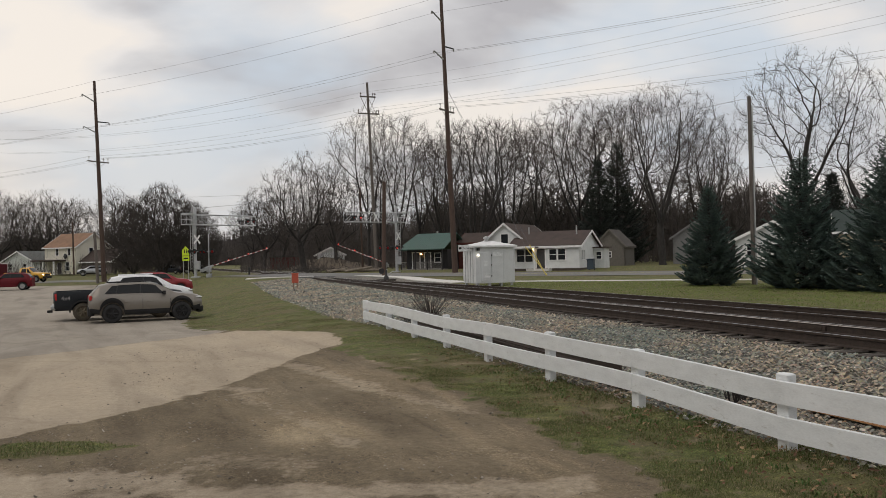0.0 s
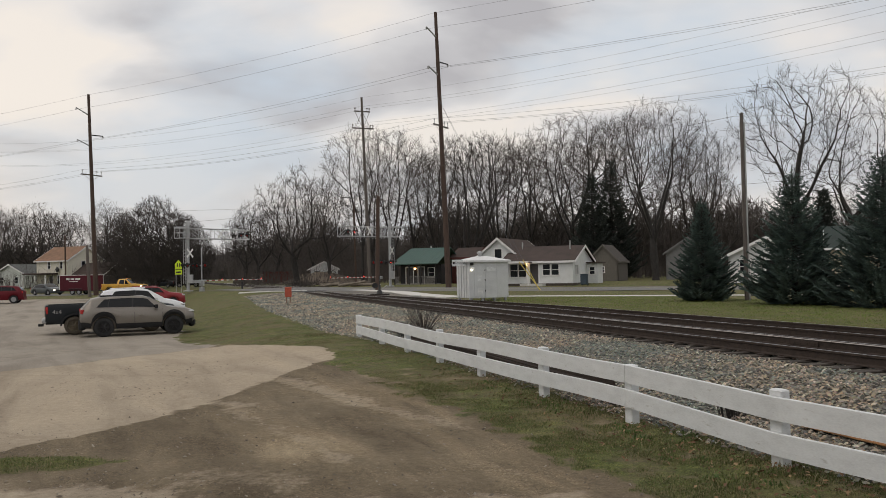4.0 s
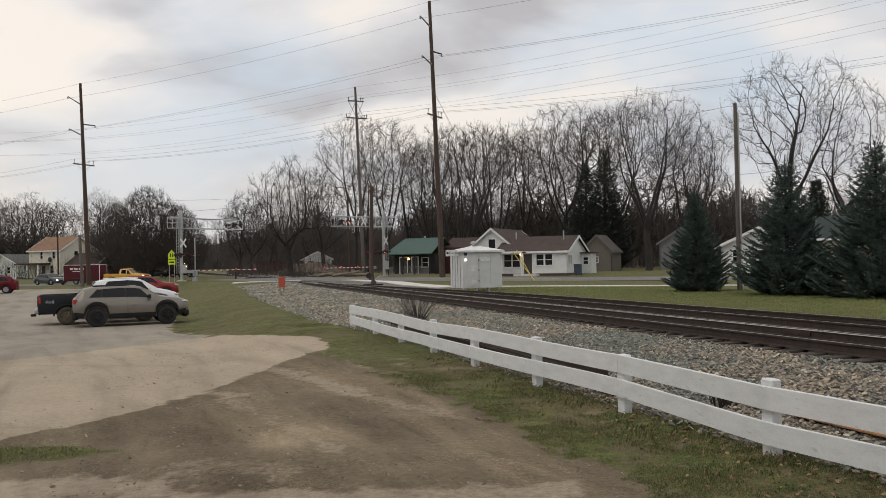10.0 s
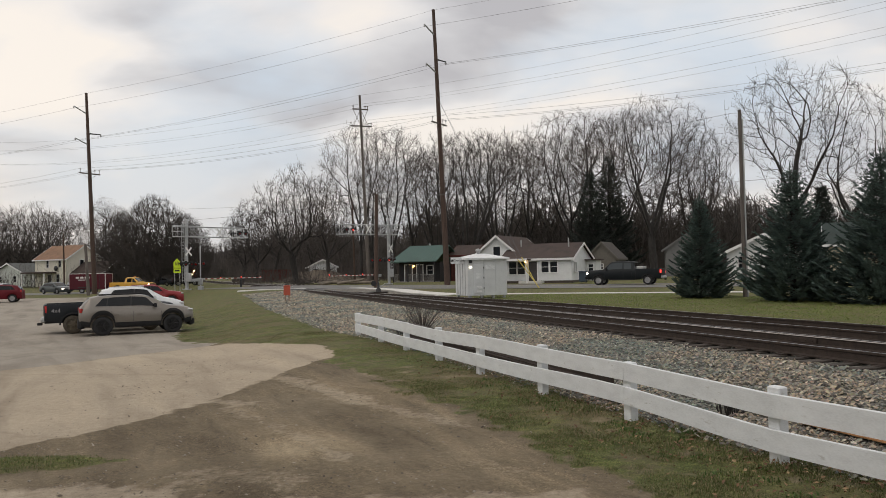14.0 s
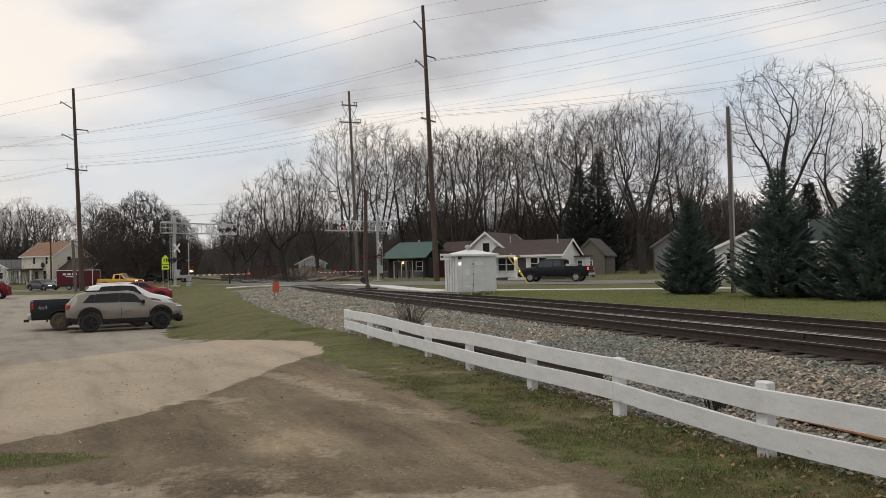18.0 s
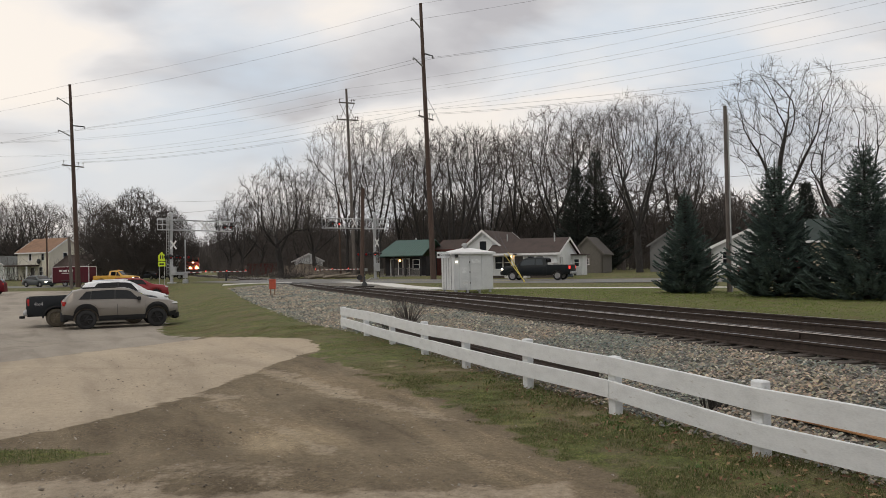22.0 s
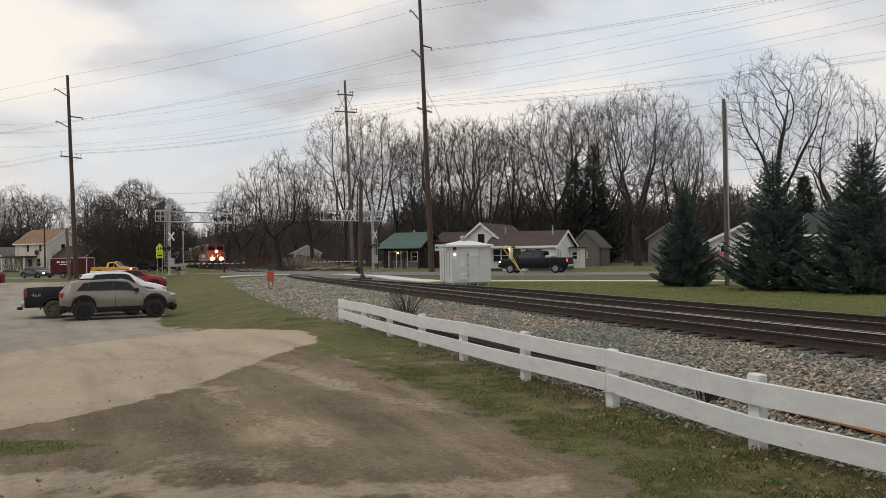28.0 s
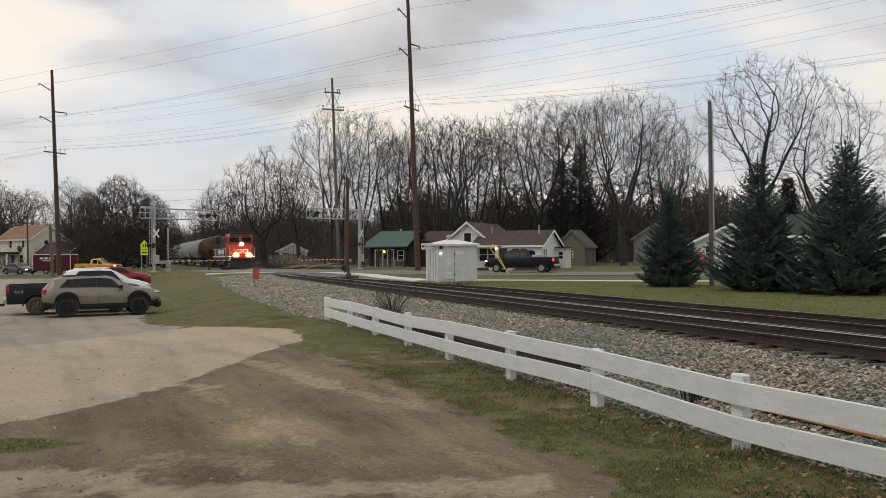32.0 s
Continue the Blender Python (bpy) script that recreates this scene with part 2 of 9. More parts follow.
class Shape:
    """Collects vertices and faces of one mesh."""

    def __init__(self):
        self.v, self.f = [], []

    def add(self, vs, fs):
        o = len(self.v)
        self.v += [tuple(p) for p in vs]
        self.f += [tuple(i + o for i in q) for q in fs]
        return self

    def box(self, c, size, rz=0.0, bev=0.0, m=None):
        hx, hy, hz = (a / 2 for a in size)
        b = min(bev, hx * 0.9, hy * 0.9, hz * 0.9)
        if b <= 0:
            vs = [(x, y, z) for z in (-hz, hz) for x, y in ((-hx, -hy), (hx, -hy), (hx, hy), (-hx, hy))]
            fs = [(3, 2, 1, 0), (4, 5, 6, 7), (0, 1, 5, 4), (1, 2, 6, 5), (2, 3, 7, 6), (3, 0, 4, 7)]
        else:
            vs, fs = [], []
            ring = lambda x, y: [(-x + b, -y), (x - b, -y), (x, -y + b), (x, y - b), (x - b, y), (-x + b, y), (-x, y - b), (-x, -y + b)]
            for z, k in ((-hz, b), (-hz + b, 0), (hz - b, 0), (hz, b)):
                vs += [(x, y, z) for x, y in ring(hx - k, hy - k)] if k == 0 or b < min(hx, hy) * 0.6 else [(x * 0.95, y * 0.95, z) for x, y in ring(hx, hy)]
            for k in range(3):
                fs += [(8 * k + i, 8 * k + (i + 1) % 8, 8 * k + 8 + (i + 1) % 8, 8 * k + 8 + i) for i in range(8)]
            fs += [tuple(range(7, -1, -1)), tuple(range(24, 32))]
        mm = Matrix.Translation(c) @ Matrix.Rotation(radians(rz), 4, "Z")
        if m is not None:
            mm = m @ mm
        return self.add([mm @ Vector(p) for p in vs], fs)

    def tube(self, p0, p1, r0, r1=None, seg=8, caps=True):
        r1 = r0 if r1 is None else r1
        p0, p1 = Vector(p0), Vector(p1)
        d = (p1 - p0)
        if d.length < 1e-6:
            return self
        d.normalize()
        a = d.cross(Vector((0, 0, 1)) if abs(d.z) < 0.9 else Vector((1, 0, 0))).normalized()
        b = d.cross(a)
        vs = []
        for p, r in ((p0, r0), (p1, r1)):
            vs += [p + a * (r * math.cos(2 * math.pi * i / seg)) + b * (r * math.sin(2 * math.pi * i / seg)) for i in range(seg)]
        fs = [(i, i + seg, (i + 1) % seg + seg, (i + 1) % seg) for i in range(seg)]
        if caps:
            fs += [tuple(range(seg)), tuple(range(2 * seg - 1, seg - 1, -1))]
        return self.add(vs, fs)

    def taper(self, p0, p1, r0, r1, rings=6, seg=14):
        """One closed tapering shaft."""
        p0, p1 = Vector(p0), Vector(p1)
        d = (p1 - p0).normalized()
        a = d.cross(Vector((0, 1, 0))).normalized()
        b = d.cross(a)
        o = len(self.v)
        for k in range(rings + 1):
            f = k / rings
            c, r = p0.lerp(p1, f), r0 + (r1 - r0) * f
            self.v += [tuple(c + a * (r * math.cos(2 * math.pi * i / seg)) + b * (r * math.sin(2 * math.pi * i / seg))) for i in range(seg)]
        for k in range(rings):
            self.f += [(o + k * seg + i, o + k * seg + (i + 1) % seg, o + (k + 1) * seg + (i + 1) % seg, o + (k + 1) * seg + i) for i in range(seg)]
        self.f += [tuple(o + i for i in range(seg - 1, -1, -1)), tuple(o + rings * seg + i for i in range(seg))]
        return self

    def lathe(self, prof, m=None, seg=24, axis="Y"):
        """prof: (radius, along) pairs; turned round the local axis."""
        vs = []
        for r, h in prof:
            for i in range(seg):
                c, s = r * math.cos(2 * math.pi * i / seg), r * math.sin(2 * math.pi * i / seg)
                p = (c, h, s) if axis == "Y" else ((h, c, s) if axis == "X" else (c, s, h))
                vs.append(m @ Vector(p) if m is not None else p)
        n = len(prof)
        fs = [(k * seg + i, k * seg + (i + 1) % seg, (k + 1) * seg + (i + 1) % seg, (k + 1) * seg + i) for k in range(n - 1) for i in range(seg)]
        return self.add(vs, fs)

    def grid(self, rows, flip=False):
        n = len(rows[0])
        vs = [p for r in rows for p in r]
        fs = []
        for i in range(len(rows) - 1):
            for j in range(n - 1):
                q = (i * n + j, i * n + j + 1, (i + 1) * n + j + 1, (i + 1) * n + j)
                fs.append(q[::-1] if flip else q)
        return self.add(vs, fs)

    def prism(self, poly, m, depth):
        """A flat polygon (x, y) given thickness along z, placed by m."""
        n = len(poly)
        vs = [m @ Vector((x, y, 0)) for x, y in poly] + [m @ Vector((x, y, depth)) for x, y in poly]
        fs = [tuple(range(n - 1, -1, -1)), tuple(range(n, 2 * n))] + [(i, (i + 1) % n, n + (i + 1) % n, n + i) for i in range(n)]
        return self.add(vs, fs)

    def mesh(self, name, material, smooth=False):
        me = bpy.data.meshes.new(name)
        me.from_pydata(self.v, [], self.f)
        if material:
            me.materials.append(material)
        if smooth:
            me.shade_smooth()
            me.set_sharp_from_angle(angle=radians(52))
        me.update()
        return me


def part(name, shape, material, parent, label="", smooth=False):
    ob = new(name, shape.mesh(name, material, smooth))
    ob.parent = parent
    return tagged(ob, label)


def thing(name, label, category, group="", kind="", at=None):
    ob = new(name)
    if at is not None:
        ob.matrix_basis = at
    return tagged(ob, label, category, group, kind)


def solid(name, shape, material, label, category, group="", kind="", smooth=False):
    return tagged(new(name, shape.mesh(name, material, smooth)), label, category, group, kind)


def lettering(name, text, size, m, material, parent, label):
    """Raised letters in the built-in font, as one mesh under a thing."""
    cu = bpy.data.curves.new(name, "FONT")
    cu.body, cu.size, cu.extrude = text, size, 0.004
    ob = bpy.data.objects.new(name, cu)
    me = bpy.data.meshes.new_from_object(ob)
    bpy.data.objects.remove(ob)
    me.materials.clear()
    me.materials.append(material)
    ob = new(name, me)
    ob.parent = parent
    ob.matrix_basis = m
    return tagged(ob, label)


# ---- plan: s runs along the track away from the viewer, n across it ----
TH = radians(18.4)
U, NV = Vector((-math.sin(TH), math.cos(TH), 0)), Vector((math.cos(TH), math.sin(TH), 0))
RAIL_TOP = 0.2


def street_line():
    """The middle of the street as a chain of points: past the houses, over the rails, then off behind the lot."""
    corners = [Vector((125.0, 15.4, 0)), Vector((-9.1, 78.0, 0)), Vector((-31.5, 104.5, 0)), Vector((-210.0, 110.0, 0))]
    pts = [corners[0], Vector((7.2, 70.4, 0))]
    for p, v, q in zip(corners, corners[1:], corners[2:]):
        a, b = v + (p - v).normalized() * 9, v + (q - v).normalized() * 9
        pts += [a * (1 - k) ** 2 + v * (2 * k * (1 - k)) + b * k ** 2 for k in (0, 0.25, 0.5, 0.75, 1)]
    pts.append(corners[-1])
    return pts


STREET = street_line()
RUN = [-(STREET[1] - STREET[0]).length]
for _p, _q in zip(STREET, STREET[1:]):
    RUN.append(RUN[-1] + (_q - _p).length)


def sn(s, n, z=0.0):
    return U * s + NV * n + Vector((0, 0, z))


def road(a, b, z=0.0):
    """a metres along the street toward the crossing and beyond, b across it away from the viewer."""
    i = 0
    while i < len(STREET) - 2 and a > RUN[i + 1]:
        i += 1
    d = (STREET[i + 1] - STREET[i]).normalized()
    p = STREET[i] + d * (a - RUN[i])
    return p + Vector((d.y, -d.x, 0)) * b + Vector((0, 0, z))


def road_frame(x, y):
    """How far along and across the street a place is."""
    if y < 40 and x < 40:
        return 0.0, -99.0
    best = (1e9, 0, 0)
    for i in range(len(STREET) - 1):
        p, q = STREET[i], STREET[i + 1]
        dx, dy = q.x - p.x, q.y - p.y
        n = dx * dx + dy * dy
        t = ((x - p.x) * dx + (y - p.y) * dy) / n
        t = min(1.0, max(0.0, t))
        ex, ey = x - p.x - t * dx, y - p.y - t * dy
        m = ex * ex + ey * ey
        if m < best[0]:
            side = dy * ex - dx * ey
            best = (m, RUN[i] + t * math.sqrt(n), math.copysign(math.sqrt(m), side))
    return best[1], best[2]


def ramp01(x, a, b):
    t = min(1, max(0, (x - a) / (b - a)))
    return t * t * (3 - 2 * t)


def bend(s):
    """How far the line swings aside beyond the crossing."""
    return -0.033 * max(0, s - 98) * ramp01(s, 92, 125)


def road_z(a):
    return 0.06 + 0.13 * ramp01(a, -8, 18) - 0.50 * ramp01(a, 36, 62)


def height(x, y):
    s, n = -x * math.sin(TH) + y * math.cos(TH), x * math.cos(TH) + y * math.sin(TH)
    n2 = n - bend(s)
    left = -0.42 - 0.33 * ramp01(s, 12, 36) + 0.3 * ramp01(s, 75, 110) + 0.3 * ramp01(s, 110, 150)
    verge = -0.42 + 0.2 * ramp01(s, 8, 24) + 0.1 * ramp01(s, 40, 75)
    k = ramp01(n2, 0.2, 4.2)
    z = left * (1 - k) + verge * k
    z += (-0.03 - z) * ramp01(n2, 5.0, 9.0)
    z += (0.02 + 0.03) * ramp01(n2, 15.5, 18.5)
    a, b = road_frame(x, y)
    near_road = 1 - ramp01(abs(b), 8, 14)
    z = z * (1 - near_road) + (road_z(a) - 0.03) * near_road
    if b > 6:
        z = z + (0.25 - 0.3 * ramp01(a, 40, 70) - z) * ramp01(b, 7, 14)
    return z

# ---- ground ----
CONCRETE = ((-13.5, 8.6), (-10.6, 19.2), (-9.1, 22.8), (-7.9, 25.6), (-6.9, 25.4), (-4.9, 22.9), (-3.4, 21.45), (-2.6, 18.8), (-3.35, 16.9), (-3.8, 13.85), (-4.3, 12.05), (-4.7, 10.9), (-5.4, 9.8), (-7.0, 7.5), (-14.0, 6.0))


# bands of pale loose gravel on the drive: from, to, half width, weight
GRAVEL = ((-5.6, 9.9, -4.4, 12.0, 0.3, 0.46), (-4.4, 12.0, -3.5, 16.4, 0.3, 0.47), (-3.9, 17.2, -3.2, 15.6, 0.5, 0.42), (-3.2, 15.6, -1.25, 12.5, 0.45, 0.5), (-1.25, 12.5, 0.2, 10.6, 0.35, 0.46), (-3.4, 12.4, -1.9, 10.2, 0.3, 0.44), (-1.9, 10.2, -1.1, 8.8, 0.28, 0.48),
          (-2.6, 8.3, -1.6, 8.1, 0.5, 0.44), (-6.5, 7.7, -3.3, 7.5, 0.8, 0.62), (-3.3, 7.4, -1.2, 7.0, 0.55, 0.58), (-1.2, 7.0, 1.0, 7.2, 0.5, 0.54), (0.3, 8.6, 0.9, 8.0, 0.3, 0.4), (-4.1, 13.3, -3.2, 12.9, 0.35, 0.5))


def inside(x, y, poly):
    c, j = False, len(poly) - 1
    for i in range(len(poly)):
        (xi, yi), (xj, yj) = poly[i], poly[j]
        if (yi > y) != (yj > y) and x < (xj - xi) * (y - yi) / (yj - yi) + xi:
            c = not c
        j = i
    return c


def edge_distance(x, y, poly):
    best = 1e9
    for i in range(len(poly)):
        (ax, ay), (bx, by) = poly[i - 1], poly[i]
        dx, dy = bx - ax, by - ay
        t = min(1, max(0, ((x - ax) * dx + (y - ay) * dy) / (dx * dx + dy * dy)))
        best = min(best, math.hypot(x - ax - t * dx, y - ay - t * dy))
    return best if inside(x, y, poly) else -best


def cover(x, y):
    """Weights of dirt, pale paving, ballast stones and old asphalt at a place; the rest is grass."""
    s, n = -x * math.sin(TH) + y * math.cos(TH), x * math.cos(TH) + y * math.sin(TH)
    n2 = n - bend(s)
    w1 = noise.noise((x * 0.35, y * 0.35, 0.0))
    w2 = noise.noise((x * 1.7, y * 1.7, 3.0))
    w3 = noise.noise((x * 5.0, y * 5.0, 7.0))
    dirt = conc = ball = lot = 0.0
    # ballast shoulder and bed
    edge = 6.0 - 0.0485 * (min(s, 24) - 6.7) + 0.12 * w1 + 0.2 * w2 + 0.15 * w3 - 0.65 * ramp01(s, 20, 27) + 0.75 * ramp01(s, 42, 68)
    ball = ramp01(n2, edge - 0.25, edge + 0.25) * (1 - ramp01(n2, 16.0 + 0.3 * w2, 16.7 + 0.3 * w2))
    if s > 72:
        ball *= 1 - ramp01(s, 70, 74) * (1 - ramp01(n2, 9.2, 9.6) * (1 - ramp01(n2, 15.6, 16)))
    if s < 45 and n2 < 6.5:
        # dirt drive between the paving and the fence verge
        gl = 3.9 - 0.13 * max(0, s - 11.5) + 0.3 * w1 + 0.4 * w2 + 0.3 * w3
        dirt = 1 - ramp01(n2, gl - 0.35, gl + 0.35)
        dirt = max(dirt, 0.55 * ramp01(w1 * 0.8 + w2 * 0.7 + w3 * 0.3, 0.25, 0.6))
        d = edge_distance(x, y, CONCRETE) + 0.14 * w2 + 0.14 * w3
        conc = ramp01(d, -0.15, 0.15)
        # pale gravel spread over the dirt
        for ax, ay, bx, by, wide, much in GRAVEL:
            dx, dy = bx - ax, by - ay
            t = min(1, max(0, ((x - ax) * dx + (y - ay) * dy) / (dx * dx + dy * dy)))
            e = math.hypot(x - ax - t * dx, y - ay - t * dy) / wide
            conc = max(conc, much * (1 - ramp01(e + 0.55 * w2 + 0.45 * w3, 0.3, 1.25)))
        # lot beyond the paving
        q = (y - 18.34) - (x + 10.11) * 2.86
        far = ramp01(q + 0.3 * w1, -0.1, 0.3)
        if x < -6.4 + 0.2 * w2:
            lot = far
        # lawn strip right of the parked cars
        lawn = ramp01(s - 21.4 - 2.5 * (3.5 - n2) + 0.8 * w2 + 0.5 * w3, -0.4, 0.5) * ramp01(n2, -0.3 + 0.4 * w1 + 0.3 * w2 + 0.3 * w3, 0.3 + 0.4 * w1 + 0.3 * w2)
        dirt *= 1 - lawn
        conc *= 1 - lawn
        lot *= 1 - lawn
        # small weeds in the corner of the drive
        c = math.hypot((x + 4.95) / 1.1, (y - 8.95) / 0.5)
        weed = 1 - ramp01(c + 0.5 * w2 + 0.35 * w3, 0.75, 1.05)
        dirt *= 1 - weed
        conc *= 1 - weed
    elif n2 < 0.4 and s < 112:
        lot = 1 - ramp01(n2, -0.25 + 0.3 * w2, 0.25 + 0.3 * w2)
        # strip of grass between lot and street
        b = road_frame(x, y)[1]
        lot *= 1 - ramp01(b, -15.6, -15.0)
    if n2 < 6:
        conc, lot = conc * (1 - ball), lot * (1 - ball) * (1 - conc)
        dirt *= max(0, 1 - lot)
    return dirt, conc, ball, lot


def ground_material():
    m = bpy.data.materials.new("ground_cover")
    m.use_nodes = True
    nt = m.node_tree
    N, L = nt.nodes.new, nt.links.new
    b = nt.nodes["Principled BSDF"]
    tc = N("ShaderNodeTexCoord")

    def tex(scale, detail=6, rough=0.6):
        n = N("ShaderNodeTexNoise")
        n.inputs["Scale"].default_value, n.inputs["Detail"].default_value, n.inputs["Roughness"].default_value = scale, detail, rough
        L(tc.outputs["Object"], n.inputs["Vector"])
        return n.outputs["Fac"]

    def ramp(fac, *stops):
        r = N("ShaderNodeValToRGB")
        e = r.color_ramp.elements
        e[0].position, e[0].color = stops[0][0], (*stops[0][1], 1)
        e[1].position, e[1].color = stops[-1][0], (*stops[-1][1], 1)
        for p, c in stops[1:-1]:
            e.new(p).color = (*c, 1)
        L(fac, r.inputs[0])
        return r.outputs[0]

    def mix(f, a, c, kind="MIX"):
        x = N("ShaderNodeMix"); x.data_type = "RGBA"; x.blend_type = kind
        if isinstance(f, float):
            x.inputs["Factor"].default_value = f
        else:
            L(f, x.inputs["Factor"])
        L(a, x.inputs["A"]); L(c, x.inputs["B"])
        return x.outputs["Result"]

    def vor(scale):
        v = N("ShaderNodeTexVoronoi"); v.inputs["Scale"].default_value = scale
        L(tc.outputs["Object"], v.inputs["Vector"])
        return v

    grass = mix(0.5, ramp(tex(0.5), (0.3, (0.062, 0.092, 0.022)), (0.5, (0.105, 0.138, 0.036)), (0.68, (0.175, 0.16, 0.07))),
                ramp(tex(9, 8, 0.75), (0.3, (0.05, 0.055, 0.022)), (0.55, (0.108, 0.108, 0.043)), (0.75, (0.21, 0.172, 0.096))))
    grass = mix(0.9, grass, ramp(tex(48, 5, 0.75), (0.36, (0.32, 0.32, 0.30)), (0.5, (1, 1, 1)), (0.64, (2.0, 1.95, 1.75))), "MULTIPLY")
    grass = mix(0.9, grass, ramp(tex(4.2, 7, 0.75), (0.34, (0.5, 0.5, 0.47)), (0.5, (1, 1, 1)), (0.66, (1.5, 1.45, 1.3))), "MULTIPLY")
    grass = mix(ramp(tex(1.4, 7, 0.7), (0.46, (0, 0, 0)), (0.62, (0.7, 0.7, 0.7))), grass, ramp(tex(20, 7, 0.75), (0.3, (0.07, 0.052, 0.034)), (0.7, (0.23, 0.18, 0.115))))
    grass = mix(ramp(tex(0.45, 5, 0.6), (0.5, (0, 0, 0)), (0.64, (0.55, 0.55, 0.55))), grass, ramp(tex(16, 6, 0.7), (0.3, (0.085, 0.066, 0.036)), (0.7, (0.20, 0.155, 0.085))))
    dirt = mix(0.55, ramp(tex(0.42, 5), (0.36, (0.132, 0.101, 0.066)), (0.5, (0.195, 0.153, 0.103)), (0.64, (0.32, 0.26, 0.183))),
               ramp(tex(14, 8, 0.7), (0.3, (0.10, 0.079, 0.052)), (0.55, (0.195, 0.157, 0.108)), (0.8, (0.33, 0.28, 0.205))))
    # wheel tracks and damp streaks run along the drive
    mp0 = N("ShaderNodeMapping"); mp0.inputs["Rotation"].default_value = (0, 0, -TH - 0.12)
    mpr = N("ShaderNodeMapping"); mpr.inputs["Scale"].default_value = (1.0, 0.16, 1.0)
    L(tc.outputs["Object"], mp0.inputs["Vector"]); L(mp0.outputs[0], mpr.inputs["Vector"])
    ns = N("ShaderNodeTexNoise"); ns.inputs["Scale"].default_value, ns.inputs["Detail"].default_value, ns.inputs["Distortion"].default_value = 0.85, 7.0, 0.6
    L(mpr.outputs[0], ns.inputs["Vector"])
    streak = ramp(ns.outputs["Fac"], (0.36, (0.58, 0.56, 0.53)), (0.46, (0.82, 0.81, 0.78)), (0.54, (1.1, 1.1, 1.08)), (0.66, (1.7, 1.68, 1.6)))
    mp3 = N("ShaderNodeMapping"); mp3.inputs["Scale"].default_value = (1.0, 0.22, 1.0)
    L(mp0.outputs[0], mp3.inputs["Vector"])
    ns2 = N("ShaderNodeTexNoise"); ns2.inputs["Scale"].default_value, ns2.inputs["Detail"].default_value, ns2.inputs["Distortion"].default_value = 3.6, 8.0, 1.2
    L(mp3.outputs[0], ns2.inputs["Vector"])
    streak2 = ramp(ns2.outputs["Fac"], (0.33, (0.55, 0.53, 0.50)), (0.43, (0.9, 0.9, 0.88)), (0.6, (1.05, 1.05, 1.04)), (0.72, (1.5, 1.48, 1.42)))
    dirt = mix(0.4, dirt, streak2, "MULTIPLY")
    dirt = mix(0.6, dirt, streak, "MULTIPLY")
    gv = vor(80.0)
    grit = ramp(gv.outputs["Color"], (0.0, (0.55, 0.54, 0.52)), (0.5, (1.0, 1.0, 1.0)), (0.8, (1.3, 1.28, 1.24)), (1.0, (2.1, 2.06, 1.96)))
    gpat = ramp(tex(1.1, 5, 0.6), (0.47, (0.25, 0.25, 0.25)), (0.6, (1, 1, 1)))
    dirt = mix(gpat, dirt, mix(1.0, dirt, grit, "MULTIPLY"))
    conc = mix(0.4, ramp(tex(0.3, 6), (0.3, (0.35, 0.288, 0.212)), (0.7, (0.50, 0.42, 0.318))),
               ramp(tex(11, 7, 0.7), (0.3, (0.265, 0.218, 0.162)), (0.7, (0.55, 0.466, 0.36))))
    # cracks and tyre stains on the paving
    vc = N("ShaderNodeTexVoronoi"); vc.feature = "DISTANCE_TO_EDGE"; vc.inputs["Scale"].default_value = 0.16
    wob = N("ShaderNodeMix"); wob.data_type = "VECTOR"; wob.inputs["Factor"].default_value = 0.12
    nw = N("ShaderNodeTexNoise"); nw.inputs["Scale"].default_value = 1.2; nw.inputs["Detail"].default_value = 5
    L(tc.outputs["Object"], nw.inputs["Vector"])
    sc = N("ShaderNodeVectorMath"); sc.operation = "SCALE"; sc.inputs["Scale"].default_value = 6.0
    L(nw.outputs["Color"], sc.inputs[0])
    L(tc.outputs["Object"], wob.inputs["A"]); L(sc.outputs[0], wob.inputs["B"])
    L(wob.outputs["Result"], vc.inputs["Vector"])
    crk = ramp(vc.outputs["Distance"], (0.0, (0.45, 0.43, 0.41)), (0.006, (0.8, 0.79, 0.78)), (0.02, (1, 1, 1)))
    conc = mix(0.25, conc, crk, "MULTIPLY")
    st2 = ramp(ns.outputs["Fac"], (0.36, (0.72, 0.71, 0.70)), (0.5, (1, 1, 1)), (0.66, (1.08, 1.07, 1.05)))
    conc = mix(0.8, conc, st2, "MULTIPLY")
    lot = mix(0.4, ramp(tex(0.25, 6), (0.3, (0.265, 0.236, 0.198)), (0.7, (0.385, 0.345, 0.292))),
              ramp(tex(13, 7, 0.7), (0.3, (0.225, 0.199, 0.167)), (0.7, (0.415, 0.372, 0.312))))
    lot = mix(0.7, mix(0.35, lot, crk, "MULTIPLY"), st2, "MULTIPLY")
    fine = ramp(tex(75, 4, 0.8), (0.36, (0.74, 0.74, 0.73)), (0.5, (1, 1, 1)), (0.66, (1.22, 1.21, 1.19)))
    dirt, conc, lot = (mix(0.8, c, fine, "MULTIPLY") for c in (dirt, conc, lot))
    v = vor(17.0)
    stone = mix(0.65, ramp(v.outputs["Color"], (0.0, (0.09, 0.085, 0.077)), (0.45, (0.24, 0.222, 0.195)), (1.0, (0.55, 0.51, 0.43))),
                ramp(tex(0.6), (0.35, (0.17, 0.19, 0.187)), (0.65, (0.30, 0.265, 0.22))))
    # shade in the gaps between stones, multiplied into the ballast colour
    gap_shade = ramp(v.outputs["Distance"], (0.25, (1, 1, 1)), (0.75, (0.4, 0.39, 0.37)))
    stone = mix(1.0, stone, gap_shade, "MULTIPLY")
    at = N("ShaderNodeAttribute"); at.attribute_name = "cover"
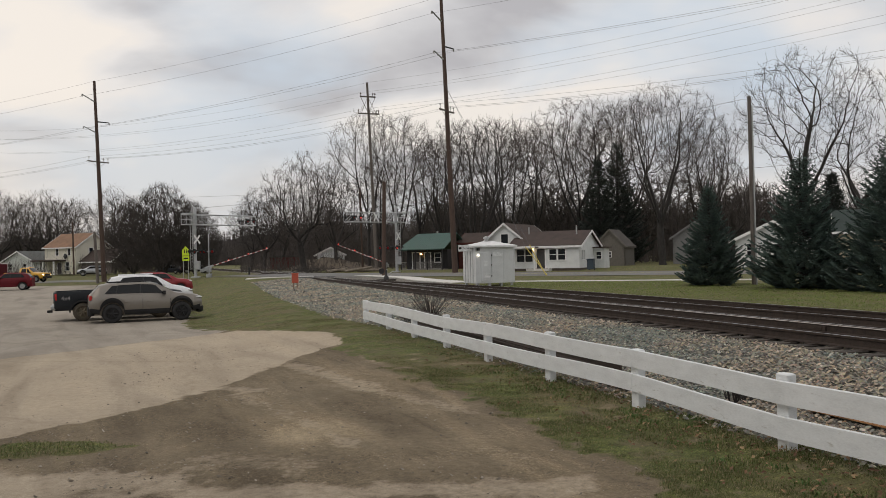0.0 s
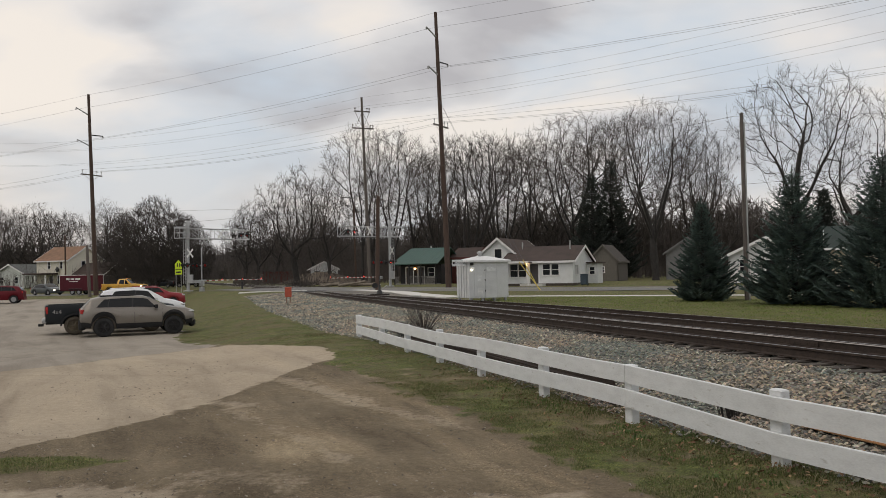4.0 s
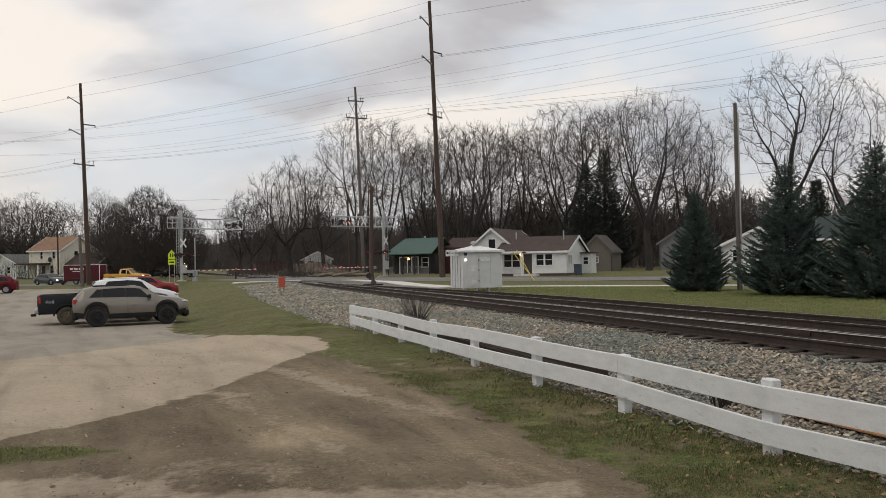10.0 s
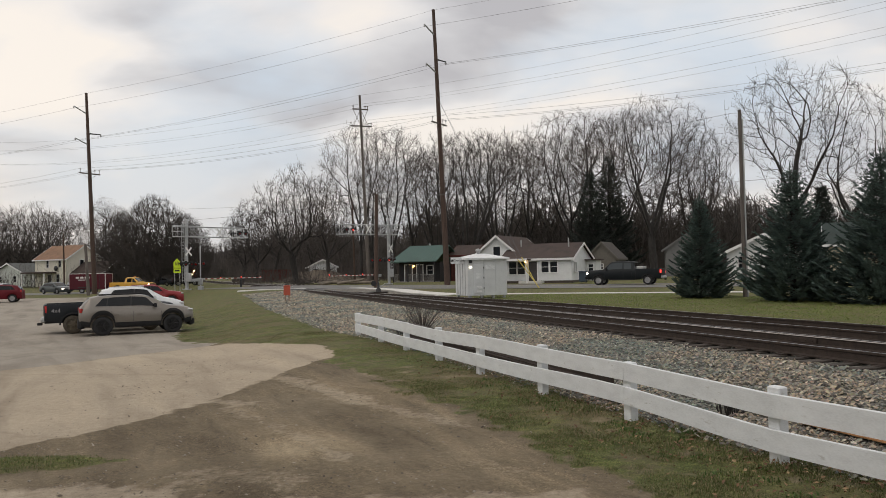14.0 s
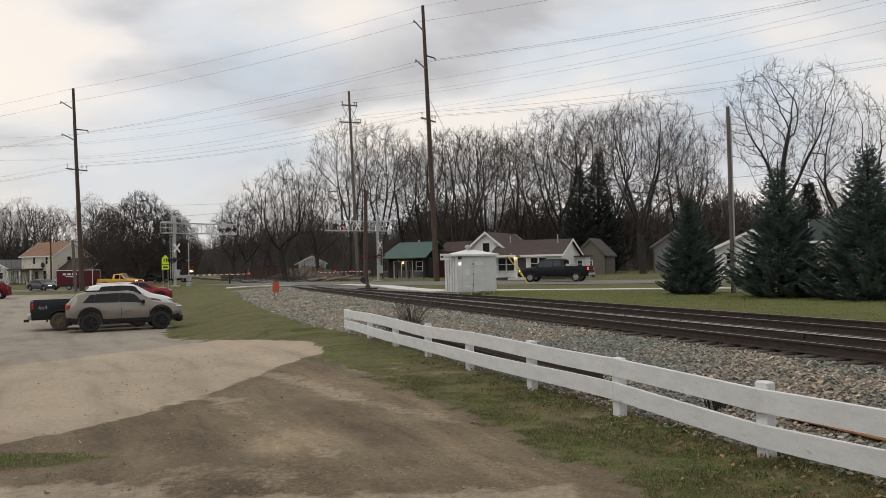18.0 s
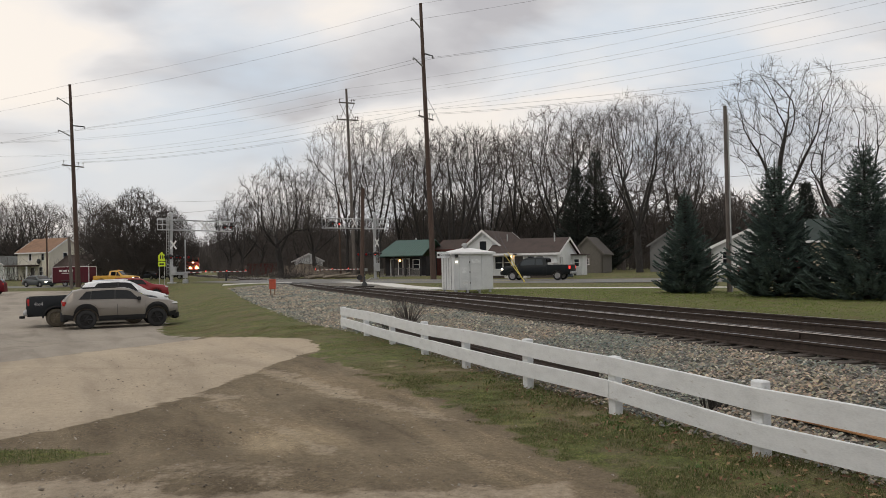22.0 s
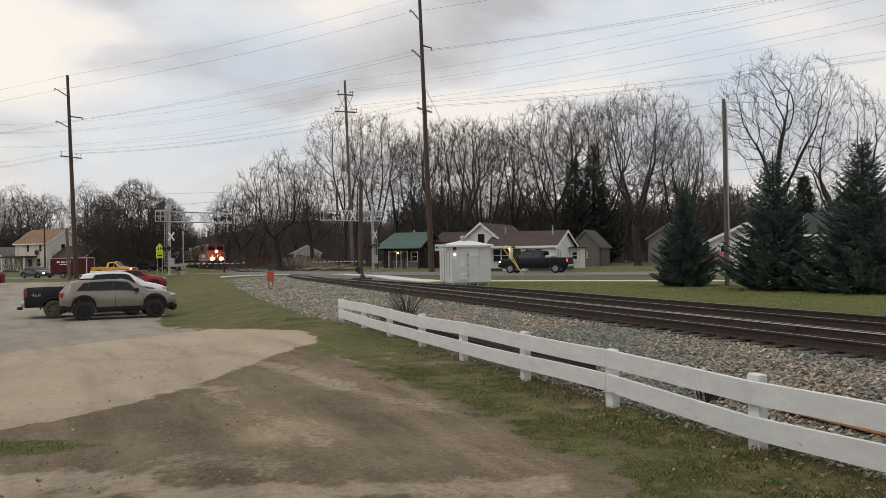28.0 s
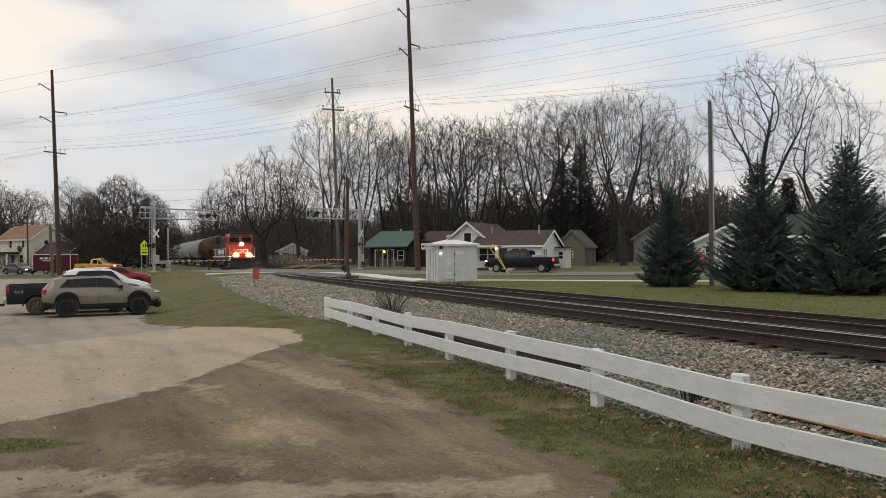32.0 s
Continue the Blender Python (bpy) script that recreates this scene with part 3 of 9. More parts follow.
    sp = N("ShaderNodeSeparateColor")
    L(at.outputs["Color"], sp.inputs[0])

    def hard(sock, k=7.0):
        """Break the soft border with fine noise."""
        a = N("ShaderNodeMath"); a.operation = "MULTIPLY_ADD"; a.inputs[1].default_value = 0.55; a.inputs[2].default_value = -0.275
        L(tex(k, 8, 0.8), a.inputs[0])
        c = N("ShaderNodeMath"); c.operation = "ADD"
        L(sock, c.inputs[0]); L(a.outputs[0], c.inputs[1])
        r = N("ShaderNodeMapRange"); r.inputs["From Min"].default_value, r.inputs["From Max"].default_value = 0.38, 0.62
        L(c.outputs[0], r.inputs["Value"])
        return r.outputs[0]
    col = mix(hard(sp.outputs["Red"]), grass, dirt)
    col = mix(hard(at.outputs["Alpha"]), col, lot)
    col = mix(hard(sp.outputs["Green"]), col, conc)
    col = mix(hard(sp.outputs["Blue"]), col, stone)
    L(col, b.inputs["Base Color"])
    b.inputs["Roughness"].default_value = 0.93
    b.inputs["Specular IOR Level"].default_value = 0.25
    bp = N("ShaderNodeBump"); bp.inputs["Strength"].default_value = 1.0; bp.inputs["Distance"].default_value = 0.03
    L(tex(22, 8, 0.7), bp.inputs["Height"])
    L(bp.outputs[0], b.inputs["Normal"])
    return m


def spread(*runs):
    out = []
    for a, b, k in runs:
        out += [a + (b - a) * i / k for i in range(k)]
    return out + [runs[-1][1]]


def build_ground():
    xs = spread((-2500, -400, 6), (-400, -90, 12), (-90, -18, 60), (-18, 9, 200), (9, 40, 50), (40, 120, 16), (120, 400, 8), (400, 2500, 6))
    ys = spread((-400, -30, 6), (-30, 3, 10), (3, 32, 210), (32, 110, 190), (110, 200, 30), (200, 400, 10), (400, 3500, 8))
    verts, cols = [], []
    for y in ys:
        for x in xs:
            z = height(x, y)
            c = cover(x, y) if -60 < x < 40 and -10 < y < 420 else (0, 0, 0, 0)
            if y < 40 and -20 < x < 12:
                z += 0.012 * noise.noise((x * 1.3, y * 1.3, 1.0)) + 0.02 * noise.noise((x * 0.4, y * 0.4, 2.0)) * (1 - c[2])
                z += 0.008 * (1 - c[1] - c[3]) * noise.noise((x * 6, y * 6, 1.0))
            verts.append((x, y, z))
            cols.append(c)
    nx = len(xs)
    faces = [(j * nx + i, j * nx + i + 1, (j + 1) * nx + i + 1, (j + 1) * nx + i) for j in range(len(ys) - 1) for i in range(nx - 1)]
    me = bpy.data.meshes.new("ground")
    me.from_pydata(verts, [], faces)
    at = me.color_attributes.new("cover", "FLOAT_COLOR", "POINT")
    at.data.foreach_set("color", np.array(cols, dtype=np.float32).ravel())
    me.materials.append(ground_material())
    me.shade_smooth()
    return tagged(new("ground", me), "gravel lot, dirt drive, ballast and winter grass", "ground", kind="structure")


build_ground()

ASPHALT = mat("street_asphalt", (0.17, 0.166, 0.158), 0.9, vary=0.12, scale=0.5, bump=0.3, bscale=60, spots=((0.11, 0.11, 0.11), 0.35, 0.6))
CEMENT = mat("walk_concrete", (0.62, 0.605, 0.57), 0.9, vary=0.08, scale=1.2, bump=0.2, bscale=40)
PAINT_LINE = mat("road_line", (0.5, 0.42, 0.12), 0.8, vary=0.2, scale=2)


def build_road():
    S = Shape()
    rows = []
    for i in range(100):
        a = -124 + i * 3.2
        z = road_z(a)
        rows.append([road(a, b, z + 0.012 * (1 - (b / 6.4) ** 2)) for b in (-6.6, -4, -1.5, 1.5, 4, 6.2)])
    S.grid(rows)
    solid("road", S, ASPHALT, "worn grey asphalt street that crosses the railway", "street", kind="structure")
    S = Shape()
    for i in range(60):
        a = -110 + i * 3.6
        if 16 < a < 44:
            continue
        for b in (-0.12, 0.12):
            S.add([road(a, b - 0.05, road_z(a) + 0.022), road(a, b + 0.05, road_z(a) + 0.022), road(a + 3.6, b + 0.05, road_z(a + 3.6) + 0.022), road(a + 3.6, b - 0.05, road_z(a + 3.6) + 0.022)], [(0, 3, 2, 1)])
    solid("road_line", S, PAINT_LINE, "worn yellow double line on the street", "road marking", kind="structure")
    # pale walk beside the street, on the viewer's side
    walkway = thing("pavement", "pale concrete walk beside the street", "pavement", kind="structure")
    me = None
    for i in range(-36, 36):
        a0, a1 = i * 1.8, i * 1.8 + 1.78
        mid = road((a0 + a1) / 2, -18.2)
        nn = mid.dot(NV)
        if nn < 16.0:
            continue
        S = Shape()
        top = [road(a, b, max(height(*road(a, b).to_2d()), 0.0 if nn > 10 else -1) + 0.035) for a, b in ((a0, -18.9), (a1, -18.9), (a1, -17.5), (a0, -17.5))]
        bot = [p - Vector((0, 0, 0.12)) for p in top]
        S.add(top + bot, [(0, 3, 2, 1), (0, 1, 5, 4), (1, 2, 6, 5), (2, 3, 7, 6), (3, 0, 4, 7)])
        part("slab", S, CEMENT, walkway)
    # the walk goes on past the cabin to the crossing, and beyond it
    for line in (((0.5, 52.6), (-3.9, 65.6), (-8.6, 74.6)), ((-13.2, 75.6), (-19.4, 74.6))):
        for (x0, y0), (x1, y1) in zip(line, line[1:]):
            e = Vector((x1 - x0, y1 - y0, 0))
            k = int(e.length / 1.8)
            q = Vector((e.y, -e.x, 0)).normalized() * 0.75
            for i in range(k):
                p0, p1 = Vector((x0, y0, 0)) + e * (i / k), Vector((x0, y0, 0)) + e * ((i + 0.985) / k)
                top = [Vector((p.x, p.y, height(p.x, p.y) + 0.05)) for p in (p0 - q, p1 - q, p1 + q, p0 + q)]
                bot = [p - Vector((0, 0, 0.12)) for p in top]
                part("slab", Shape().add(top + bot, [(0, 3, 2, 1), (0, 1, 5, 4), (1, 2, 6, 5), (2, 3, 7, 6), (3, 0, 4, 7)]), CEMENT, walkway)


build_road()

# ---- railway ----
PROFILE = ((-0.075, 0.0), (0.075, 0.0), (0.075, 0.015), (0.012, 0.035), (0.010, 0.135), (0.036, 0.148), (0.037, 0.178), (0.030, 0.185), (-0.030, 0.185), (-0.037, 0.178), (-0.036, 0.148), (-0.010, 0.135), (-0.012, 0.035), (-0.075, 0.015))


def siding(s):
    """Where the second track lies; it joins the first before the street."""
    k = ramp01(s, 27, 66)
    return 14.1 + (11.06 - 14.1) * k


def rail_along(line, s0, s1, step, parent, name="rail", polished=False):
    rows, head, gauge = [], [], []
    s = s0
    while s <= s1 + 1e-6:
        n = line(s)
        base = sn(s, n, RAIL_TOP - 0.185)
        rows.append([base + NV * px + Vector((0, 0, pz)) for px, pz in PROFILE + PROFILE[:1]])
        head.append([base + NV * px + Vector((0, 0, 0.1865)) for px in (-0.027, 0.027)])
        gauge.append([base + NV * px + Vector((0, 0, z)) for px, z in ((-0.040, 0.158), (-0.0385, 0.168), (-0.035, 0.180), (-0.022, 0.189))])
        s += step
    S = Shape(); S.grid(rows)
    S.f.append(tuple(range(13, -1, -1)))
    r = part(name, S, RUST, parent)
    H = Shape(); H.grid(head, flip=True)
    part("running_surface", H, RAILHEAD, r, "worn bright top of the rail")
    if polished:
        G = Shape(); G.grid(gauge)
        part("gauge_face", G, RAILHEAD, r, "polished side of the rail head")
    return r


def build_tracks():
    main = thing("railway_track", "rusty steel rails on dark wooden ties in ballast", "railway track", "tracks", kind="structure")
    side = thing("siding_track", "rusty side track that joins the main line", "railway track", "tracks", kind="structure")
    for o in (-0.7175, 0.7175):
        rail_along(lambda s: 11.06 + o + bend(s), -24, 420, 4.0, main, polished=o > 0)
        rail_along(lambda s: siding(s) + o, -24, 66, 2.0, side)
    tie = Shape().box((0, 0, 0), (2.6, 0.23, 0.18), bev=0.012).mesh("tie", TIE)
    plate = Shape().box((0, 0, 0), (0.34, 0.19, 0.02), bev=0.004).mesh("tie_plate", RUST)
    rot = Matrix.Rotation(TH, 4, "Z")
    rnd = random.Random(5)
    for k in range(150):
        s = 0.2 + k * 0.53
        if s > 72:
            break
        for host, n in ((main, 11.06), (side, siding(s))):
            if host is side and s > 40:
                continue
            ob = new("tie", tie)
            ob.parent = host
            ob.matrix_basis = Matrix.Translation(sn(s, n + rnd.uniform(-0.05, 0.05), -0.085 + rnd.uniform(-0.012, 0.006))) @ rot @ Matrix.Rotation(rnd.uniform(-0.02, 0.02), 4, "Z")
            if s < 30:
                for o in (-0.7175, 0.7175):
                    p = new("tie_plate", plate)
                    p.parent = host
                    p.matrix_basis = Matrix.Translation(sn(s, n + o, 0.008)) @ rot
    # long ties under the switch and ties beyond the crossing
    S = Shape()
    for k in range(55):
        s = 40.3 + k * 0.53
        S.box(tuple(sn(s, (11.06 + siding(s)) / 2 + 0.4, -0.09)), (2.6 + abs(siding(s) - 11.06), 0.23, 0.18), rz=math.degrees(TH))
    for k in range(300):
        s = 98 + k * 0.6
        S.box(tuple(sn(s, 11.06 + bend(s), -0.09)), (2.6, 0.23, 0.18), rz=math.degrees(TH))
    part("tie_row", S, TIE, main, "dark switch ties and far ties")
    # bars that join two rail ends
    for s, n in ((19.3, 14.82), (31.0, 10.34), (13.0, 11.78), (26.0, 13.38)):
        S = Shape()
        for d in (-0.03, 0.03):
            S.box(tuple(sn(s, n + d, RAIL_TOP - 0.1)), (0.025, 0.75, 0.1), rz=math.degrees(TH), bev=0.006)
        for b in range(4):
            S.tube(sn(s - 0.27 + 0.18 * b, n - 0.055, RAIL_TOP - 0.1), sn(s - 0.27 + 0.18 * b, n + 0.055, RAIL_TOP - 0.1), 0.016, seg=6)
        part("joint_bar", S, RUST, side if n > 12.5 else main)
    # crossing panels between the rails where the street passes
    for o, w in ((-1.25, 0.9), (0.0, 1.28), (1.25, 0.9)):
        S = Shape()
        S.grid([[sn(s, 11.06 + o + d, RAIL_TOP - 0.006) for d in (-w / 2, w / 2)] for s in (72, 78, 84, 90, 95)], flip=True)
        S.box(tuple(sn(83.5, 11.06 + o, RAIL_TOP - 0.09)), (w, 23, 0.15), rz=math.degrees(TH))
        part("crossing_panel", S, mat("rubber_panel", (0.06, 0.06, 0.062), 0.9, vary=0.2, scale=2), main, "dark crossing panel")
    # a loose old rail lying at the foot of the ballast
    S = Shape()
    S.grid([[sn(s, 6.85 + dx, 0.0 + z + height(*sn(s, 6.85).to_2d()) + 0.03) for dx, z in PROFILE + PROFILE[:1]] for s in (-2, 2, 5, 7.6)])
    solid("loose_rail", S, mat("fresh_rust", (0.33, 0.17, 0.075), 0.85, vary=0.25, scale=6), "orange rusty spare rail lying beside the ballast", "rail")
    for n, up, s0, s1 in ((6.02, 0.02, 10.2, 22.0), (6.2, 0.02, 11.0, 24.0), (6.1, 0.205, 10.6, 23.0)):
        S = Shape()
        rows = [[sn(s0 + (s1 - s0) * i / 6, n + dx, z + up + height(*sn(s0 + (s1 - s0) * i / 6, n).to_2d())) for dx, z in PROFILE + PROFILE[:1]] for i in range(7)]
        S.grid(rows)
        S.f += [tuple(range(13, -1, -1)), tuple(len(S.v) - 15 + i for i in range(14))]
        solid("loose_rail", S, RUST, "dark rusty spare rail stacked beside the ballast", "rail", "stacked rails")


build_tracks()

# ---- white board fence ----


def build_fence():
    host = thing("board_fence", "low white-painted wooden board fence on square posts", "fence")
    p_end, p_near = Vector((-2.63, 23.75, 0)), Vector((3.33, 8.2, 0))
    settle = (0.08, 0.055, 0.04, 0.025, 0.015, 0.0, 0.03, -0.05, -0.03, 0.0, 0.0)
    d = (p_near - p_end).normalized()
    rz = math.degrees(math.atan2(d.y, d.x))
    side = Vector((-d.y, d.x, 0))
    if side.y > 0:
        side = -side
    tops = []
    for i, yy in enumerate((23.75, 21.55, 19.5, 17.4, 15.3, 12.95, 10.65, 8.2, 5.85, 3.5, 1.2)):
        q = p_end + d * ((yy - p_end.y) / d.y)
        g = height(q.x, q.y)
        top = 0.365 + 0.015 * math.sin(i * 1.7)
        tops.append((q, g, top + settle[i]))
        h = top + max(0.0, settle[i]) + (0.03 if i % 2 and i > 2 else -0.012)
        S = Shape().box((q.x, q.y, (h + g - 0.1) / 2), (0.17, 0.12, h - g + 0.1), rz=rz, bev=0.012)
        part("post", S, WHITE, host)
    for lo, hi in ((-0.235, 0.0), (-0.565, -0.335)):
        for a, b in ((0, 2), (2, 4), (4, 6), (6, 8), (8, 10)):
            S = Shape()
            rows = []
            for k in range(9):
                f = a + (b - a) * k / 8
                i0 = min(int(f), 9)
                q = tops[i0][0].lerp(tops[i0 + 1][0], f - i0)
                t = tops[i0][2] * (1 - f + i0) + tops[i0 + 1][2] * (f - i0) + 0.012 * math.sin(f * 2.3 + lo * 9)
                if k == 0:
                    q = q + d * 0.004
                if k == 8:
                    q = q - d * 0.004
                c = q + side * 0.085
                rows.append([c + side * o + Vector((0, 0, t + z)) for o, z in ((-0.019, lo), (0.019, lo), (0.019, hi - 0.006), (0.013, hi), (-0.019, hi), (-0.019, lo))])
            S.grid(rows)
            n = len(rows[0])
            S.f += [tuple(range(n - 2, -1, -1)), tuple(len(S.v) - n + i for i in range(n - 1))]
            part("board", S, WHITE, host)


build_fence()

# ---- poles and wires ----


def strung(S, p, q, sag, r=0.016, seg=3, k=14):
    p, q = Vector(p), Vector(q)
    last = p
    for i in range(1, k + 1):
        t = i / k
        c = p.lerp(q, t) - Vector((0, 0, 4 * sag * t * (1 - t)))
        S.tube(last, c, r, seg=seg, caps=False)
        last = c


LINE_D = Vector((46, -25, 0)).normalized()     # the tall poles follow the street
ACROSS = Vector((LINE_D.y, -LINE_D.x, 0))      # toward the viewer


def tall_pole(base, top, low_arm):
    """A tall brown wood pole with three brackets and a low crossarm. Returns where its wires hang."""
    host = thing("transmission_pole", "tall brown wooden transmission pole with brackets and a crossarm", "utility pole", "tall poles")
    base, top = Vector(base), Vector(top)
    ax = top - base
    part("shaft", Shape().taper(base, top, 0.30, 0.155), POLE, host, smooth=True)
    at = lambda f: base + ax * f
    side = LINE_D.cross(Vector((0, 0, 1))).normalized()
    if side.x > 0:
        side = -side
    hang = [at(0.999)]
    for drop, sgn, up in ((2.6, 1, 0.75), (5.0, -1, 0.05), (6.4, 1, 0.65)):
        p = at(1 - drop / ax.length)
        q = p + side * (1.55 * sgn) + Vector((0, 0, up)) + Vector((1.0 * -sgn * 0.25, 0, 0))
        S = Shape().tube(p, q, 0.085, 0.06, 8)
        part("bracket", S, STEEL if sgn > 0 else BLACK, host)
        S = Shape()
        S.lathe([(0.02, -0.3), (0.09, -0.28), (0.05, -0.22), (0.09, -0.18), (0.05, -0.12), (0.09, -0.08), (0.03, 0.0)], Matrix.Translation(q), 8, "Z")
        part("insulator", S, STEEL, host)
        hang.append(q - Vector((0, 0, 0.25)))
    # low crossarm with three pins
    p = at(low_arm)
    S = Shape().box((0, 0, 0), (3.0, 0.12, 0.14), bev=0.015, m=Matrix.Translation(p) @ Matrix.Rotation(math.atan2(side.y, side.x), 4, "Z"))
    part("crossarm", S, POLE_GREY, host)
    for o in (-1.4, -0.75, 1.3):
        q = p + side * o + Vector((0, 0, 0.1))
        S = Shape().tube(q, q + Vector((0, 0, 0.35)), 0.03, seg=6)
        S.lathe([(0.02, 0), (0.08, 0.03), (0.08, 0.1), (0.03, 0.2)], Matrix.Translation(q + Vector((0, 0, 0.3))), 8, "Z")
        part("pin_insulator", S, STEEL, host)
        hang.append(q + Vector((0, 0, 0.45)))
    for sgn in (-1, 1):
        S = Shape().tube(p + side * (1.1 * sgn), p - Vector((0, 0, 0.75)), 0.025, seg=5)
        part("arm_brace", S, STEEL, host)
    return hang


def build_poles():
    hm = tall_pole((0.1, 80, 0.1), (-0.72, 80, 27.75), 0.585)
    hl = tall_pole((-42.85, 98, -0.35), (-43.65, 98, 24.3), 0.597)
    nxt = [p + Vector((47, -27, 0.3)) for p in hm]
    far = [p + Vector((-48, 24, -0.4)) for p in hl]
    S = Shape()
    for run in (zip(hm, hl), zip(hm, nxt), zip(hl, far)):
        for i, (a, b) in enumerate(run):
            strung(S, a, b, 0.55 if i < 4 else 0.9, 0.012 if 0 < i < 4 else 0.011)
    solid("power_lines", S, WIRE, "thin dark power lines strung between the tall poles", "wires", kind="stuff")
    # older crossarm pole behind the crossing
    host = thing("crossarm_pole", "weathered pole with two braced crossarms", "utility pole")
    base, top = Vector((-10.0, 104, 0.1)), Vector((-10.75, 104, 24.6))
    ax = top - base
    part("shaft", Shape().taper(base, top, 0.24, 0.14), POLE_GREY, host, smooth=True)
    sd = Vector((0.93, 0.36, 0))
    old = [top]
    for f, half in ((0.925, 1.05), (0.835, 1.45)):
        p = base + ax * f
        S = Shape().box((0, 0, 0), (2 * half, 0.14, 0.16), bev=0.02, m=Matrix.Translation(p) @ Matrix.Rotation(math.atan2(sd.y, sd.x), 4, "Z"))
        part("crossarm", S, POLE_GREY, host)
        for o in (-half + 0.1, half - 0.4, half - 0.1):
            S = Shape().tube(p + sd * o, p + sd * o + Vector((0, 0, 0.4)), 0.035, seg=6)
            S.lathe([(0.02, 0), (0.1, 0.03), (0.1, 0.12), (0.03, 0.2)], Matrix.Translation(p + sd * o + Vector((0, 0, 0.3))), 8, "Z")
            part("pin_insulator", S, POLE_GREY, host)
            old.append(p + sd * o + Vector((0, 0, 0.5)))
    for sg in (-1, 1):
        for a, b in ((0.925, 0.835), (0.835, 0.925)):
            S = Shape().tube(base + ax * a, base + ax * b + sd * (1.0 * sg), 0.03, seg=5)
            part("arm_brace", S, POLE_GREY, host)
    S = Shape()
    for k, p in enumerate(old):
        if k in (2, 5):
            continue
        strung(S, p, p + Vector((62, -48, 1.0)), 1.4, 0.010)
        strung(S, p, p + Vector((-62, 24, -1.0)), 1.6, 0.010)
    # low service lines over the street
    strung(S, (-3.3, 79.5, 9.2), (34, 74, 9.7), 0.5, 0.018)
    strung(S, (-3.3, 79.5, 9.2), (-62, 130, 10.2), 0.8, 0.018)
    strung(S, (-40, 108, 10.6), (30, 104, 13.8), 0.9, 0.014)
    strung(S, (14.1, 39.2, 9.0), (40, 36, 9.2), 0.25, 0.008)
    strung(S, (14.1, 39.2, 9.0), (-8, 74, 11.2), 0.6, 0.008)
    solid("service_lines", S, WIRE, "thin dark service wires over the street", "wires", kind="stuff")
    # plain poles: (base, top, radius, material)
    for b, t, r, m, lab in (((14.5, 39.2, 0.0), (14.5, 39.2, 9.15), 0.105, POLE_GREY, "grey weathered pole with a conduit beside the spruces"),
                            ((-6.3, 72.0, 0.1), (-6.1, 72.0, 8.6), 0.2, POLE, "dark brown wooden pole beside the switch stand"),
                            ((-41.4, 93, -0.4), (-41.7, 93, 5.6), 0.19, POLE_GREY, "short cut-off dark pole"),
                            ((-13.4, 118, 0.1), (-13.6, 118, 12.2), 0.16, POLE, "dark wooden pole behind the crossing"),
                            ((-39.5, 128, 0.1), (-39.6, 128, 9.0), 0.15, POLE_GREY, "grey pole in front of the brush"),
                            ((-66.5, 140, 0.1), (-66.6, 140, 9.5), 0.15, POLE, "dark wooden street pole")):
        host = thing("utility_pole", lab, "utility pole", "plain poles")
        S = Shape().taper(b, t, r, r * 0.8, 4, 12)
        part("shaft", S, m, host, smooth=True)
        if m is POLE_GREY and b[1] < 80:
            S = Shape().tube(Vector(b) + Vector((0.12, -0.06, 0)), Vector(b).lerp(Vector(t), 0.95) + Vector((0.10, -0.06, 0)), 0.04, seg=8)
            part("conduit", S, STEEL, host)
    # guy guards
    for b, t in (((7.45, 64.4, 0.02), (5.75, 65.0, 2.45)), ((7.38, 64.5, 0.02), (6.1, 65.1, 2.6))):
        g = thing("guy_guard", "yellow plastic guard on a guy wire", "guy wire", "guy guards")
        part("guard", Shape().tube(b, Vector(b).lerp(Vector(t), 0.98), 0.036, seg=8), mat("guard_yellow", (0.62, 0.50, 0.12), 0.6), g)
        part("wire", Shape().tube(Vector(b).lerp(Vector(t), 0.97), (-0.6, 79.7, 19.0), 0.014, seg=4), WIRE, g)


build_poles()

# ---- signal cabin and small railway things ----


